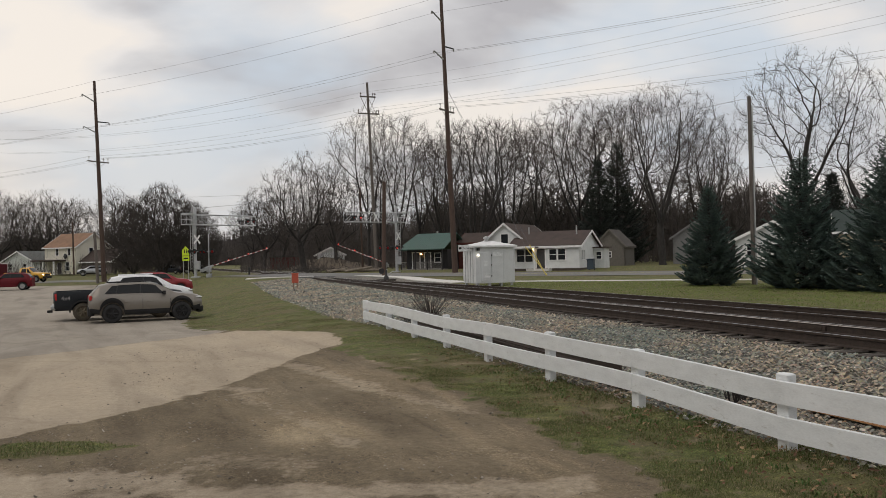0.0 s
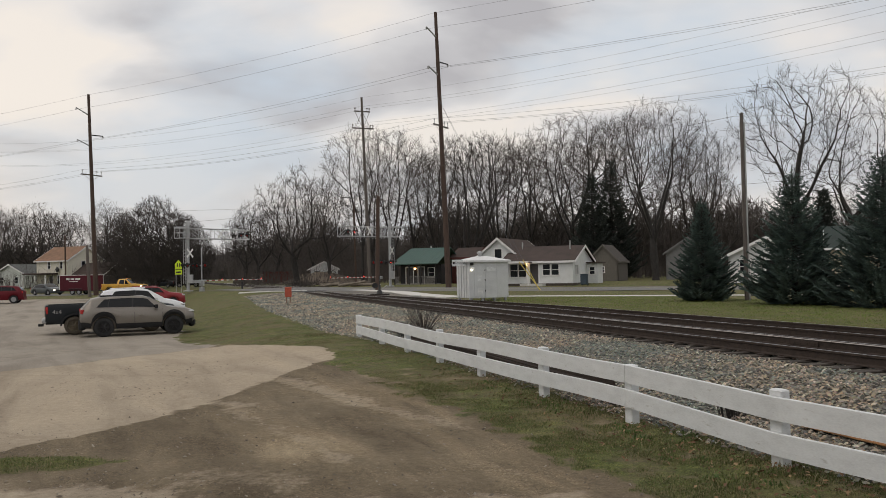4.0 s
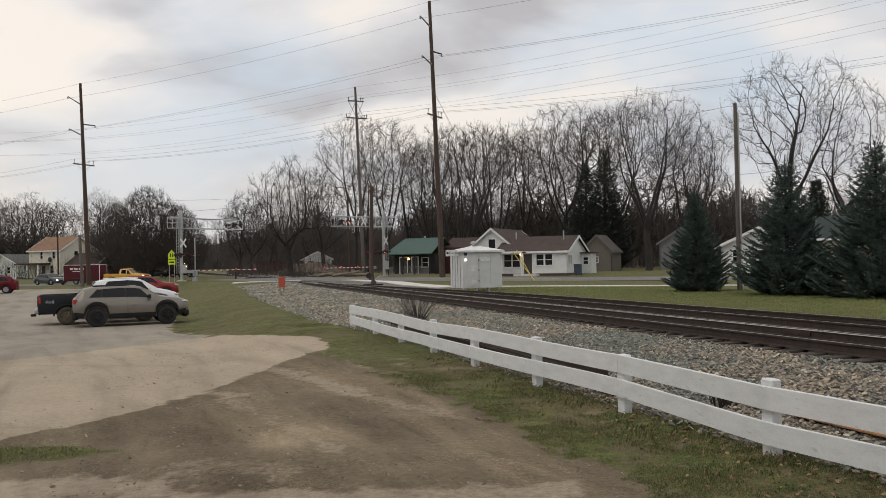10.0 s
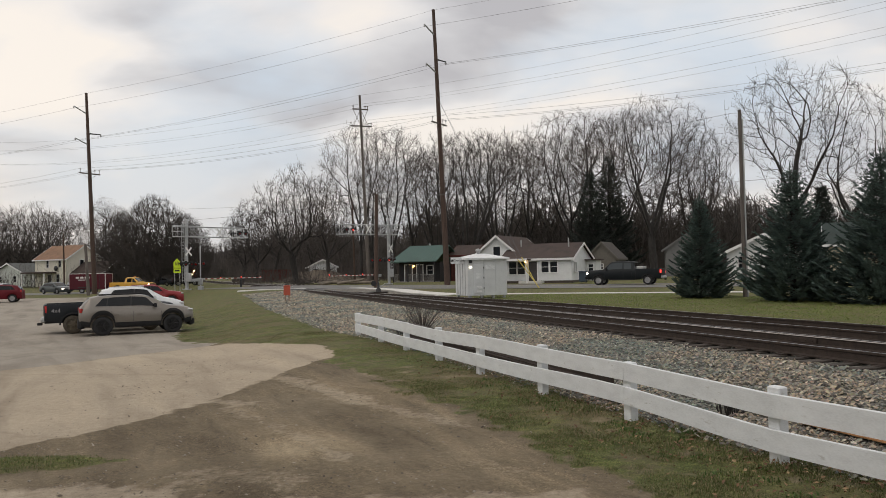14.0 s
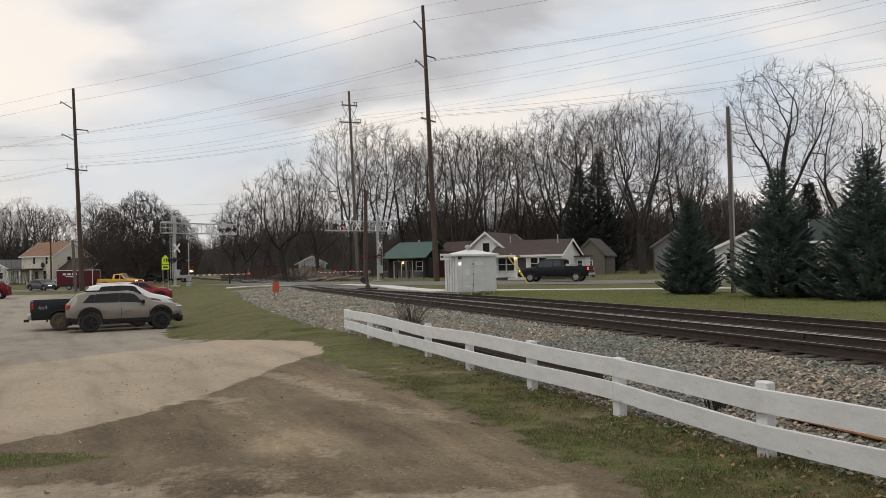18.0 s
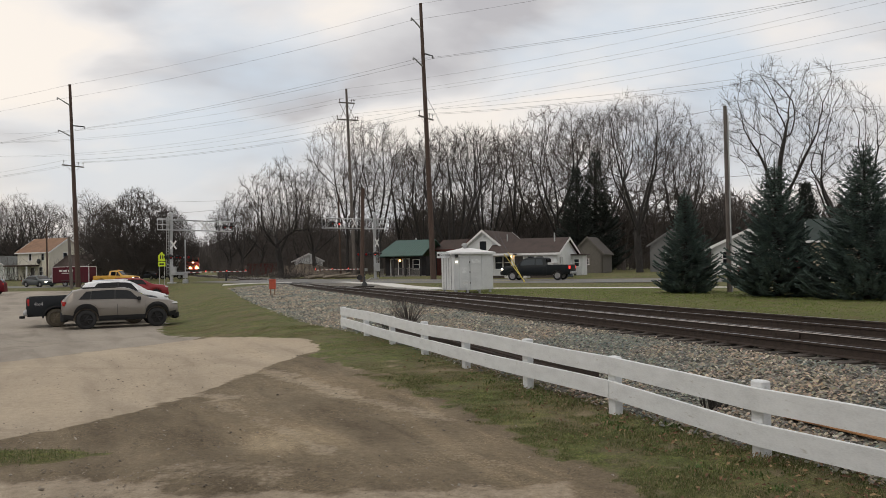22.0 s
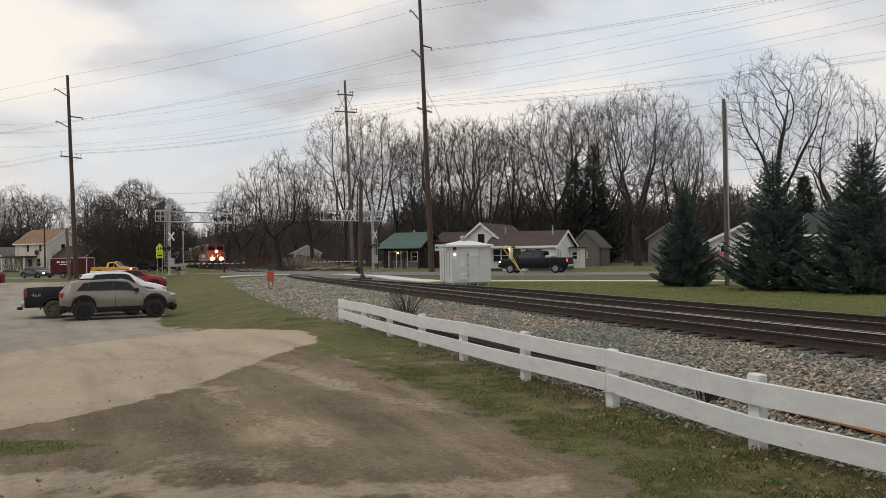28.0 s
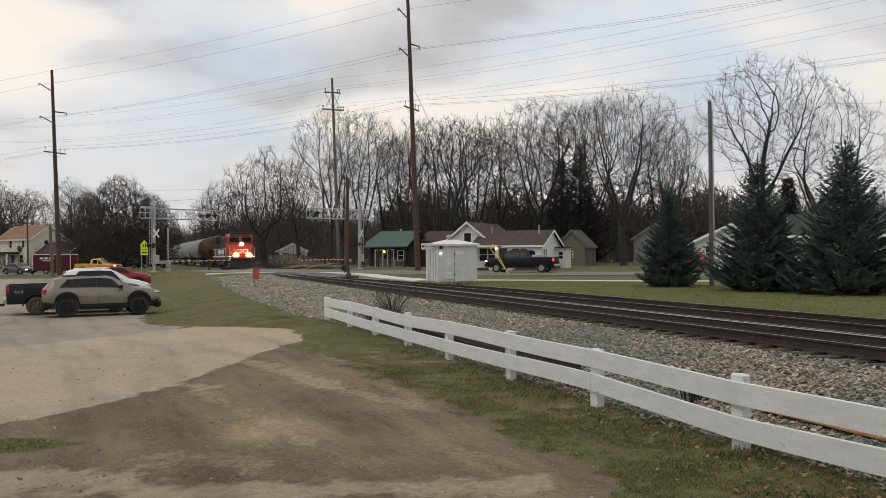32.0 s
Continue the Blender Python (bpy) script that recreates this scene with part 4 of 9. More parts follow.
def build_cabin():
    # the nearest corner and the one at the other end of the door side
    mid, right = Vector((1.19, 44.7, 0)), Vector((3.39, 45.55, 0))
    ex = (right - mid).normalized()
    ey = Vector((-ex.y, ex.x, 0))
    w, d, h = 2.38, 1.85, 2.0
    m = Matrix.Translation(mid) @ Matrix(((ex.x, ey.x, 0, 0), (ex.y, ey.y, 0, 0), (0, 0, 1, 0), (0, 0, 0, 1)))
    host = thing("signal_cabin", "small pale grey metal railway equipment cabin with a shallow roof", "signal cabin", at=m)
    z0 = 0.18
    S = Shape().box((w / 2, d / 2, z0 + h / 2), (w, d, h), bev=0.01)
    part("body", S, CABIN, host)
    for fx in (0.02, 1.0, 1.72, 2.36):
        part("seam", Shape().box((fx, -0.012, z0 + h / 2), (0.05, 0.03, h)), CABIN, host)
    for fy in (0.35, 0.72, 1.1, 1.48):
        part("seam", Shape().box((-0.012, fy, z0 + h / 2), (0.03, 0.05, h)), mat("cabin_seam", (0.42, 0.43, 0.43), 0.6), host)
    S = Shape()
    o, zt = 0.14, z0 + h
    S.add([(-o, -o, zt), (w + o, -o, zt), (w + o, d + o, zt), (-o, d + o, zt), (-o, -o, zt + 0.1), (w + o, -o, zt + 0.1), (w + o, d + o, zt + 0.1), (-o, d + o, zt + 0.1), (w * 0.38, d * 0.5, zt + 0.36), (w * 0.62, d * 0.5, zt + 0.36)],
          [(3, 2, 1, 0), (0, 1, 5, 4), (1, 2, 6, 5), (2, 3, 7, 6), (3, 0, 4, 7), (4, 5, 9, 8), (6, 7, 8, 9), (5, 6, 9), (7, 4, 8)])
    part("roof", S, mat("cabin_roof", (0.72, 0.73, 0.73), 0.5, vary=0.05), host)
    S = Shape().lathe([(0.0, 0.0), (0.1, 0.0), (0.1, 0.18), (0.17, 0.2), (0.15, 0.3), (0.0, 0.36)], Matrix.Translation((w * 0.45, d * 0.5, zt + 0.3)), 14, "Z")
    part("vent", S, STEEL, host, smooth=True)
    door = part("door", Shape().box((0.62, -0.028, z0 + 0.92), (0.62, 0.045, 1.62), bev=0.008), CABIN, host, "pale grey steel door with louvres")
    for k in range(5):
        part("louvre", Shape().box((0.66, -0.056, z0 + 0.22 + 0.07 * k), (0.32, 0.03, 0.03), bev=0.006), TRIM, door)
    for z in (0.35, 0.95, 1.5):
        part("hinge", Shape().tube((0.95, -0.06, z0 + z), (0.95, -0.06, z0 + z + 0.1), 0.025, seg=8), BLACK, door)
    part("notice", Shape().box((0.62, -0.055, z0 + 1.1), (0.26, 0.006, 0.32)), mat("paper_notice", (0.72, 0.74, 0.74), 0.7), door, "white paper notice")
    part("notice", Shape().box((1.36, -0.02, z0 + 1.6), (0.58, 0.01, 0.24)), mat("paper_notice", (0.72, 0.74, 0.74), 0.7), host, "white warning plate")
    # name board under the eave, with a plain mark before the place name
    back = m.inverted() @ Matrix.Translation((0.64, 45.15, zt - 0.02)) @ Matrix.Rotation(radians(3), 4, "Z")
    board = part("name_board", Shape().box((0, 0, 0), (0.76, 0.04, 0.36), bev=0.004, m=back), mat("sign_white", (0.7, 0.72, 0.72), 0.5), host, "white name board with black writing")
    part("bracket", Shape().tube(back @ Vector((0.3, 0.02, 0.1)), back @ Vector((0.5, 0.35, 0.1)), 0.02, seg=6), STEEL, host)
    SIGN_BLACK = mat("sign_black", (0.03, 0.03, 0.03), 0.6)
    part("mark", Shape().box((-0.285, -0.024, 0), (0.12, 0.008, 0.12), m=back), SIGN_BLACK, board)
    cu = bpy.data.curves.new("place_name", "FONT")
    cu.body, cu.size, cu.extrude, cu.align_x, cu.align_y = "Charlotte", 0.145, 0.003, "CENTER", "CENTER"
    tmp = bpy.data.objects.new("place_name", cu)
    me = bpy.data.meshes.new_from_object(tmp)
    me.transform(back @ Matrix.Translation((0.075, -0.025, 0)) @ Matrix.Rotation(radians(90), 4, "X"))
    me.materials.append(SIGN_BLACK)
    bpy.data.objects.remove(tmp)
    ob = new("lettering", me)
    ob.parent = board
    part("lamp", Shape().lathe([(0.0, 0), (0.045, 0.01), (0.045, 0.05), (0, 0.06)], Matrix.Translation((0.16, -0.08, z0 + 1.58)), 12), LAMP_WHITE, host, "lit round lamp")
    part("lamp_hood", Shape().box((0.16, -0.06, z0 + 1.9), (0.16, 0.14, 0.16), bev=0.02), BLACK, host)
    for x in (0.12, 0.85, 1.6, 2.25):
        for y in (0.12, 1.7):
            part("foot", Shape().box((x, y, 0.07), (0.12, 0.12, 0.24)), STEEL, host)
    # switch stand
    p = sn(60.5, 14.6)
    st = thing("switch_stand", "dark iron switch stand with a round target", "switch stand", at=Matrix.Translation((p.x, p.y, -0.02)))
    part("base", Shape().box((0, 0, 0.06), (1.5, 0.5, 0.12), bev=0.02), TIE, st)
    part("stand", Shape().lathe([(0.24, 0.1), (0.2, 0.3), (0.1, 0.42), (0.07, 0.8)], None, 12, "Z"), BLACK, st, smooth=True)
    part("mast", Shape().tube((0, 0, 0.5), (0, 0, 1.5), 0.03, seg=8), BLACK, st)
    part("target", Shape().lathe([(0.0, -0.01), (0.22, -0.01), (0.22, 0.01), (0.0, 0.01)], Matrix.Translation((-0.35, 0, 0.75)), 16), BLACK, st)
    part("lever", Shape().tube((0, 0, 0.35), (0.55, -0.2, 0.75), 0.03, seg=6), mat("lever_pale", (0.45, 0.45, 0.42), 0.6), st, "pale throw lever")
    # orange telephone box on two legs
    p = Vector((-9.95, 50.2, 0))
    z = height(p.x, p.y)
    bx = thing("orange_box", "small orange metal box on two legs in the ballast", "trackside box", at=Matrix.Translation((p.x, p.y, z)) @ Matrix.Rotation(radians(8), 4, "Z"))
    OR = mat("box_orange", (0.45, 0.085, 0.045), 0.6, vary=0.15, spots=((0.25, 0.09, 0.05), 6, 0.64))
    part("body", Shape().box((0, 0, 0.72), (0.40, 0.3, 0.56), bev=0.02), OR, bx)
    part("lid", Shape().box((0, 0, 1.02), (0.44, 0.34, 0.06), bev=0.02), OR, bx)
    for x in (-0.12, 0.12):
        part("leg", Shape().box((x, 0, 0.2), (0.06, 0.06, 0.5)), mat("leg_brown", (0.2, 0.12, 0.08), 0.8), bx)
    # post beside the far rails
    p = sn(98, 7.0)
    bp = thing("track_post", "short dark post beside the far rails", "post", at=Matrix.Translation((p.x, p.y, 0.0)))
    part("post", Shape().box((0, 0, 0.5), (0.2, 0.2, 1.1), bev=0.03), BLACK, bp)


build_cabin()

# ---- crossing signals ----
ALU = mat("signal_aluminium", (0.40, 0.41, 0.42), 0.45, 0.3, vary=0.08, scale=3)
LIGHT_UNITS = []


def lamp_unit(host, p, facing, lit):
    """A round crossing light: black backing, hood and red lens. facing is the way it shines."""
    f = Vector(facing).normalized()
    q = f.to_track_quat("Y", "Z").to_matrix().to_4x4()
    m = Matrix.Translation(p) @ q
    u = part("flasher", Shape().lathe([(0.0, -0.02), (0.27, -0.02), (0.27, 0.0), (0.12, 0.0)], m, 18), BLACK, host, "round black crossing light")
    part("housing", Shape().lathe([(0.0, -0.2), (0.14, -0.18), (0.16, -0.02)], m, 14), BLACK, u)
    part("lens", Shape().lathe([(0.14, 0.012), (0.1, 0.03), (0.0, 0.04)], m, 14), LAMP_RED if lit else RED_LENS, u, "lit red lens" if lit else "dark red lens")
    S = Shape()
    rows = []
    for k in range(9):
        a = radians(-10 + 200 * k / 8)
        rows.append([m @ Vector((0.16 * math.cos(a), y, 0.16 * math.sin(a))) for y in (0.0, 0.28)])
    S.grid(rows)
    part("hood", S, BLACK, u)


def crossbuck(host, p, facing, size=1.2, label="white crossbuck"):
    f = Vector(facing).normalized()
    m = Matrix.Translation(p) @ f.to_track_quat("Y", "Z").to_matrix().to_4x4()
    for a in (45, -45):
        part("crossbuck_blade", Shape().box((0, 0.02 if a > 0 else 0.035, 0), (size, 0.012, 0.2), m=m @ Matrix.Rotation(radians(a), 4, "Y")), TRIM, host, label)


def gantry(base, arm_dir, length, front, lit):
    """A cantilever signal: mast, truss arm over the street, flashers, ladder and basket. front is the way its near lights face."""
    base = Vector(base)
    d = Vector(arm_dir).normalized()
    up = Vector((0, 0, 1))
    host = thing("crossing_cantilever", "silver cantilever crossing signal with red flashing lights and crossbuck", "crossing signal", "crossing signals")
    top = base + up * 7.3
    part("mast", Shape().tube(base, top, 0.17, 0.15, 14), ALU, host, smooth=True)
    part("mast_cap", Shape().lathe([(0.16, 0), (0.1, 0.08), (0.0, 0.1)], Matrix.Translation(top), 12, "Z"), ALU, host)
    part("base_plate", Shape().box(tuple(base + up * 0.06), (0.8, 0.8, 0.12), bev=0.02), ALU, host)
    z0, z1 = 5.55, 6.6
    for off in (-0.35, 0.35):
        o = d.cross(up) * off
        for z in (z0, z1):
            part("truss_rail", Shape().tube(base + o + up * z - d * 1.3, base + o + up * z + d * length, 0.045, seg=8), ALU, host)
        n = 5
        for k in range(n):
            a, b = length * k / n, length * (k + 1) / n
            part("truss_diagonal", Shape().tube(base + o + up * (z0 if k % 2 else z1) + d * a, base + o + up * (z1 if k % 2 else z0) + d * b, 0.024, seg=6), ALU, host)
            part("truss_upright", Shape().tube(base + o + up * z0 + d * b, base + o + up * z1 + d * b, 0.024, seg=6), ALU, host)
    S = Shape()
    for k in range(9):
        a = length * k / 8
        S.tube(base + d.cross(up) * 0.35 + up * z0 + d * a, base - d.cross(up) * 0.35 + up * z0 + d * a, 0.025, seg=6)
    part("walkway", S, ALU, host)
    # basket at the back of the mast
    S = Shape()
    for zz in (z0, z0 + 0.55, z1 + 0.1):
        for off in (-0.45, 0.45):
            o = d.cross(up) * off
            S.tube(base + o + up * zz - d * 0.1, base + o + up * zz - d * 1.3, 0.03, seg=6)
        S.tube(base + d.cross(up) * 0.45 + up * zz - d * 1.3, base - d.cross(up) * 0.45 + up * zz - d * 1.3, 0.03, seg=6)
    for off in (-0.45, 0.45):
        for a in (0.1, 0.7, 1.3):
            S.tube(base + d.cross(up) * off + up * z0 - d * a, base + d.cross(up) * off + up * (z1 + 0.1) - d * a, 0.03, seg=6)
    part("basket", S, ALU, host)
    # ladder on the mast
    S = Shape()
    lx = -d * 0.42
    for off in (-0.2, 0.2):
        o = d.cross(up) * off
        S.tube(base + lx + o + up * 0.8, base + lx + o + up * 6.9, 0.03, seg=6)
    for k in range(18):
        S.tube(base + lx - d.cross(up) * 0.2 + up * (1 + 0.33 * k), base + lx + d.cross(up) * 0.2 + up * (1 + 0.33 * k), 0.018, seg=5)
    part("ladder", S, ALU, host)
    f = Vector(front).normalized()
    for k, a in enumerate((length - 0.55, length - 1.35)):
        lamp_unit(host, base + d * a + up * 6.05 + f * 0.55, f, lit and k == 1)
        lamp_unit(host, base + d * a + up * 6.05 - f * 0.55, -f, False)
    crossbuck(host, base + d * (length * 0.48) + up * 6.1 + f * 0.46, f, 1.3)
    # lights on the mast
    sd = f.cross(up)
    part("light_bar", Shape().tube(base + up * 2.75 - sd * 0.5 + f * 0.22, base + up * 2.75 + sd * 0.5 + f * 0.22, 0.04, seg=8), ALU, host)
    for k in (-1, 1):
        lamp_unit(host, base + up * 2.75 + sd * (0.42 * k) + f * 0.3, f, lit and k == 1)
    lamp_unit(host, base + up * 2.75 + sd * 0.42 - f * 0.3, -f, False)
    crossbuck(host, base + up * 4.0 + f * 0.25, f, 1.2)
    part("control_box", Shape().box(tuple(base + up * 1.3 + f * 0.3), (0.5, 0.4, 0.9), bev=0.03), ALU, host)
    return host


GATE_L, GATE_R = Vector((-25.9, 84.8, 0.12)), Vector((-7.6, 88.0, 0.15))
GATE_DIR_L, GATE_DIR_R = Vector((0.55, 0.83, 0)).normalized(), Vector((-0.42, -0.906, 0)).normalized()


def gate(pivot, d, length, group):
    """A crossing gate: mast and mechanism stay, the striped arm with its three lamps and counterweight turns."""
    up = Vector((0, 0, 1))
    st = thing("crossing_gate", "crossing gate mechanism with a thin signal mast", "crossing gate", group)
    b = Vector((pivot.x, pivot.y, pivot.z))
    part("mast", Shape().tube(b, b + up * 4.6, 0.06, seg=10), ALU, st)
    part("mechanism", Shape().box(tuple(b + up * 0.85), (0.45, 0.42, 0.6), bev=0.05), ALU, st)
    part("base", Shape().box(tuple(b + up * 0.2), (0.5, 0.5, 0.45), bev=0.03), ALU, st)
    sd = d.cross(up)
    for k in (-1, 1):
        lamp_unit(st, b + up * 2.75 + Vector((0.42 * k, -0.2, 0)), (0.5, -1, 0) if group == "x" else (0.2 * k, -1, 0), False)
    part("light_bar", Shape().tube(b + up * 2.75 + Vector((-0.5, -0.1, 0)), b + up * 2.75 + Vector((0.5, -0.1, 0)), 0.04, seg=8), ALU, st)
    # the arm, built along +X in its own space
    arm = thing("gate_arm", "red and white striped crossing gate arm with red lamps", "gate arm", "gate arms")
    n = int(length / 0.41)
    for k in range(n):
        a0, a1 = 0.5 + (length - 0.5) * k / n, 0.5 + (length - 0.5) * (k + 1) / n
        w = 0.065 - 0.025 * k / n
        part("stripe", Shape().box(((a0 + a1) / 2, 0, 0), (a1 - a0, 0.045, w * 1.5)), TRIM if k % 2 else mat("stripe_red", (0.30, 0.05, 0.045), 0.55), arm, "white band" if k % 2 else "red band")
    part("arm_root", Shape().box((0.1, 0, 0), (1.0, 0.12, 0.18), bev=0.02), ALU, arm)
    part("counterweight", Shape().box((-0.9, -0.25, -0.1), (1.1, 0.08, 0.3), bev=0.03), ALU, arm)
    part("counterweight_arm", Shape().tube((-0.4, -0.2, 0), (-0.4, 0.2, 0), 0.06, seg=8), ALU, arm)
    for f in (0.32, 0.66, 0.99):
        part("arm_lamp", Shape().lathe([(0.0, 0), (0.05, 0.0), (0.05, 0.08), (0.0, 0.1)], Matrix.Translation((length * f - 0.05, 0, 0.05)), 10, "Z"), LAMP_RED, arm, "lit red lamp")
    return arm


gantry((-27.05, 83.9, 0.16), (0.62, 0.78, 0), 7.6, (0.906, -0.423, 0), False)
gantry((-6.35, 89.5, 0.18), (-0.80, -0.60, 0), 6.4, (0.906, -0.423, 0), True)
ARM_L = gate(GATE_L, GATE_DIR_L, 8.6, "gates")
ARM_R = gate(GATE_R, GATE_DIR_R, 9.5, "gates")


def build_school_sign():
    p = Vector((-27.95, 83.6, 0.05))
    f = Vector((0.25, -1, 0)).normalized()
    m = Matrix.Translation(p) @ (-f).to_track_quat("Y", "Z").to_matrix().to_4x4() @ Matrix.Diagonal((0.78, 0.78, 0.93, 1))
    st = thing("school_sign", "fluorescent yellow-green school crossing sign with a plate below, on two posts", "road sign")
    YG = mat("sign_yellow_green", (0.62, 0.78, 0.03), 0.45, vary=0.03, emit=0.0)
    up = Matrix.Rotation(radians(90), 4, "X")
    for x in (-0.32, 0.32):
        part("post", Shape().tube(m @ Vector((x, 0, 0)), m @ Vector((x, 0, 2.5)), 0.035, seg=8), STEEL, st)
    part("plate", Shape().prism(((-0.46, 0), (0.46, 0), (0.46, 0.62), (0, 1.05), (-0.46, 0.62)), m @ Matrix.Translation((0, -0.04, 2.62)) @ up, 0.02), YG, st)
    part("lower_plate", Shape().box((0, -0.05, 2.3), (0.92, 0.02, 0.52), m=m), YG, st)
    S = Shape()
    for x in (-0.14, 0.13):
        S.box((x, -0.072, 3.05), (0.12, 0.01, 0.32), m=m)
        S.box((x, -0.072, 3.27), (0.09, 0.01, 0.09), m=m)
    part("symbol", S, BLACK, st, "black symbol")
    part("lettering", Shape().box((0, -0.068, 2.3), (0.6, 0.01, 0.16), m=m), BLACK, st, "black bar of writing")


build_school_sign()


def build_logs():
    """Cut logs and a heap of brush lying beyond the crossing."""
    LOG = mat("cut_log", (0.20, 0.17, 0.135), 0.95, vary=0.25, scale=4, bump=0.4, bscale=18)
    rnd = random.Random(14)
    for k in range(7):
        x, y = -12.6 + rnd.uniform(-1.6, 2.6), 96 + rnd.uniform(-1.5, 1.5)
        a = rnd.uniform(-0.5, 0.6)
        L, r = rnd.uniform(1.6, 3.2), rnd.uniform(0.13, 0.22)
        z = height(x, y) + r
        d = Vector((math.cos(a), math.sin(a), rnd.uniform(-0.02, 0.22)))
        log = thing("log", "grey-brown cut log lying beyond the crossing", "log", "cut logs", at=Matrix.Translation((x, y, z)))
        part("stem", Shape().tube(d * (-L / 2) + Vector((0, 0, abs(d.z) * L / 2)), d * (L / 2) + Vector((0, 0, abs(d.z) * L / 2)), r, r * 0.85, 10), LOG, log)
    heap = thing("brush_heap", "heap of cut brown branches beyond the crossing", "brush heap", at=Matrix.Translation((-17.5, 97, height(-17.5, 97))))
    S = Shape()
    for k in range(220):
        p = Vector((rnd.gauss(0, 1.5), rnd.gauss(0, 0.8), abs(rnd.gauss(0.25, 0.25))))
        d = Vector((rnd.uniform(-1, 1), rnd.uniform(-1, 1), rnd.uniform(-0.1, 0.7))) * rnd.uniform(0.6, 1.3)
        S.tube(p, p + d, 0.03, 0.01, 4)
    part("brush", S, TWIG, heap)


build_logs()

# ---- houses ----
SHINGLE_BROWN = mat("brown_shingles", (0.062, 0.044, 0.038), 0.9, vary=0.18, scale=1.2, bump=0.4, bscale=14)
SHINGLE_TAN = mat("tan_shingles", (0.23, 0.135, 0.085), 0.9, vary=0.15, scale=1.2, bump=0.4, bscale=14)
SHINGLE_GREY = mat("grey_shingles", (0.10, 0.105, 0.10), 0.9, vary=0.15, scale=1.2, bump=0.4, bscale=14)
GREEN_METAL = mat("green_metal_roof", (0.062, 0.122, 0.104), 0.5, 0.1, vary=0.12, scale=1.5)
DARK_WALL = mat("dark_boards", (0.026, 0.024, 0.025), 0.85, vary=0.2, scale=2)
PANE = glass("house_pane", (0.02, 0.023, 0.027), 0.06)


def frame_of(corner, along):
    e = Vector((along[0], along[1], 0)).normalized()
    b = Vector((-e.y, e.x, 0))
    return Matrix.Translation(corner) @ Matrix(((e.x, b.x, 0, 0), (e.y, b.y, 0, 0), (0, 0, 1, 0), (0, 0, 0, 1)))


def wall(host, m, length, h, openings, material, gable=0.0, lap=0.0, trim=TRIM):
    """A wall 0.16 m thick along local x, its outside at y=0. openings: (x, z, width, height, kind)."""
    xs = sorted({0, length, *[o[0] for o in openings], *[o[0] + o[2] for o in openings]})
    zs = sorted({0, h, *[o[1] for o in openings if o[1] + o[3] <= h], *[o[1] + o[3] for o in openings if o[1] + o[3] <= h]})
    S = Shape()
    for x0, x1 in zip(xs, xs[1:]):
        for z0, z1 in zip(zs, zs[1:]):
            cx, cz = (x0 + x1) / 2, (z0 + z1) / 2
            if any(o[0] < cx < o[0] + o[2] and o[1] < cz < o[1] + o[3] for o in openings):
                continue
            S.box((cx, 0.08, cz), (x1 - x0, 0.16, z1 - z0), m=m)
    if gable:
        up = Matrix.Rotation(radians(90), 4, "X")
        S.prism(((0, 0), (length, 0), (length / 2, gable)), m @ Matrix.Translation((0, 0.16, h)) @ up, 0.16)
    w = part("wall", S, material, host)
    if lap:
        B = Shape()
        k = int((h + gable) / lap)
        for i in range(k):
            z = i * lap
            x0, x1 = 0.0, length
            if z > h:
                f = (z + lap * 0.6 - h) / gable
                x0, x1 = length / 2 * f, length - length / 2 * f
                if x1 - x0 < 0.3:
                    break
            cuts = [(x0, x1)]
            for o in openings:
                if o[1] < z + lap and o[1] + o[3] > z:
                    cuts = [c for a, b in cuts for c in ((a, min(b, o[0])), (max(a, o[0] + o[2]), b)) if c[1] - c[0] > 0.02]
            for a, b in cuts:
                B.add([m @ Vector(p) for p in ((a, -0.028, z), (b, -0.028, z), (b, -0.006, z + lap), (a, -0.006, z + lap), (a, 0.0, z), (b, 0.0, z))], [(0, 1, 2, 3), (4, 5, 1, 0)])
        part("siding", B, material, w)
    for x, z, ww, hh, kind in openings:
        if kind == "door":
            dr = part("door", Shape().box((x + ww / 2, 0.06, z + hh / 2), (ww, 0.05, hh), m=m, bev=0.01), mat("dark_door", (0.06, 0.055, 0.055), 0.6), host, "dark door")
            part("door_frame", Shape().box((x - 0.04, -0.01, z + hh / 2), (0.1, 0.1, hh), m=m).box((x + ww + 0.04, -0.01, z + hh / 2), (0.1, 0.1, hh), m=m).box((x + ww / 2, -0.01, z + hh + 0.05), (ww + 0.2, 0.1, 0.1), m=m), trim, dr)
            part("handle", Shape().box((x + ww - 0.1, 0.0, z + hh * 0.48), (0.05, 0.08, 0.05), m=m), CHROME, dr)
            continue
        win = part("window", Shape().box((x + ww / 2, 0.09, z + hh / 2), (ww, 0.012, hh), m=m), PANE, host, "dark double-hung window")
        t = 0.08
        part("window_frame", Shape().box((x - t / 2, -0.015, z + hh / 2), (t, 0.1, hh + 2 * t), m=m).box((x + ww + t / 2, -0.015, z + hh / 2), (t, 0.1, hh + 2 * t), m=m)
             .box((x + ww / 2, -0.016, z + hh + t / 2), (ww, 0.1, t), m=m), trim, win)
        part("window_sill", Shape().box((x + ww / 2, -0.04, z - t / 2), (ww + 2.5 * t, 0.14, t * 0.8), m=m), trim, win)
        part("sash_bar", Shape().box((x + ww / 2, 0.07, z + hh / 2), (ww, 0.04, 0.05), m=m), trim, win)


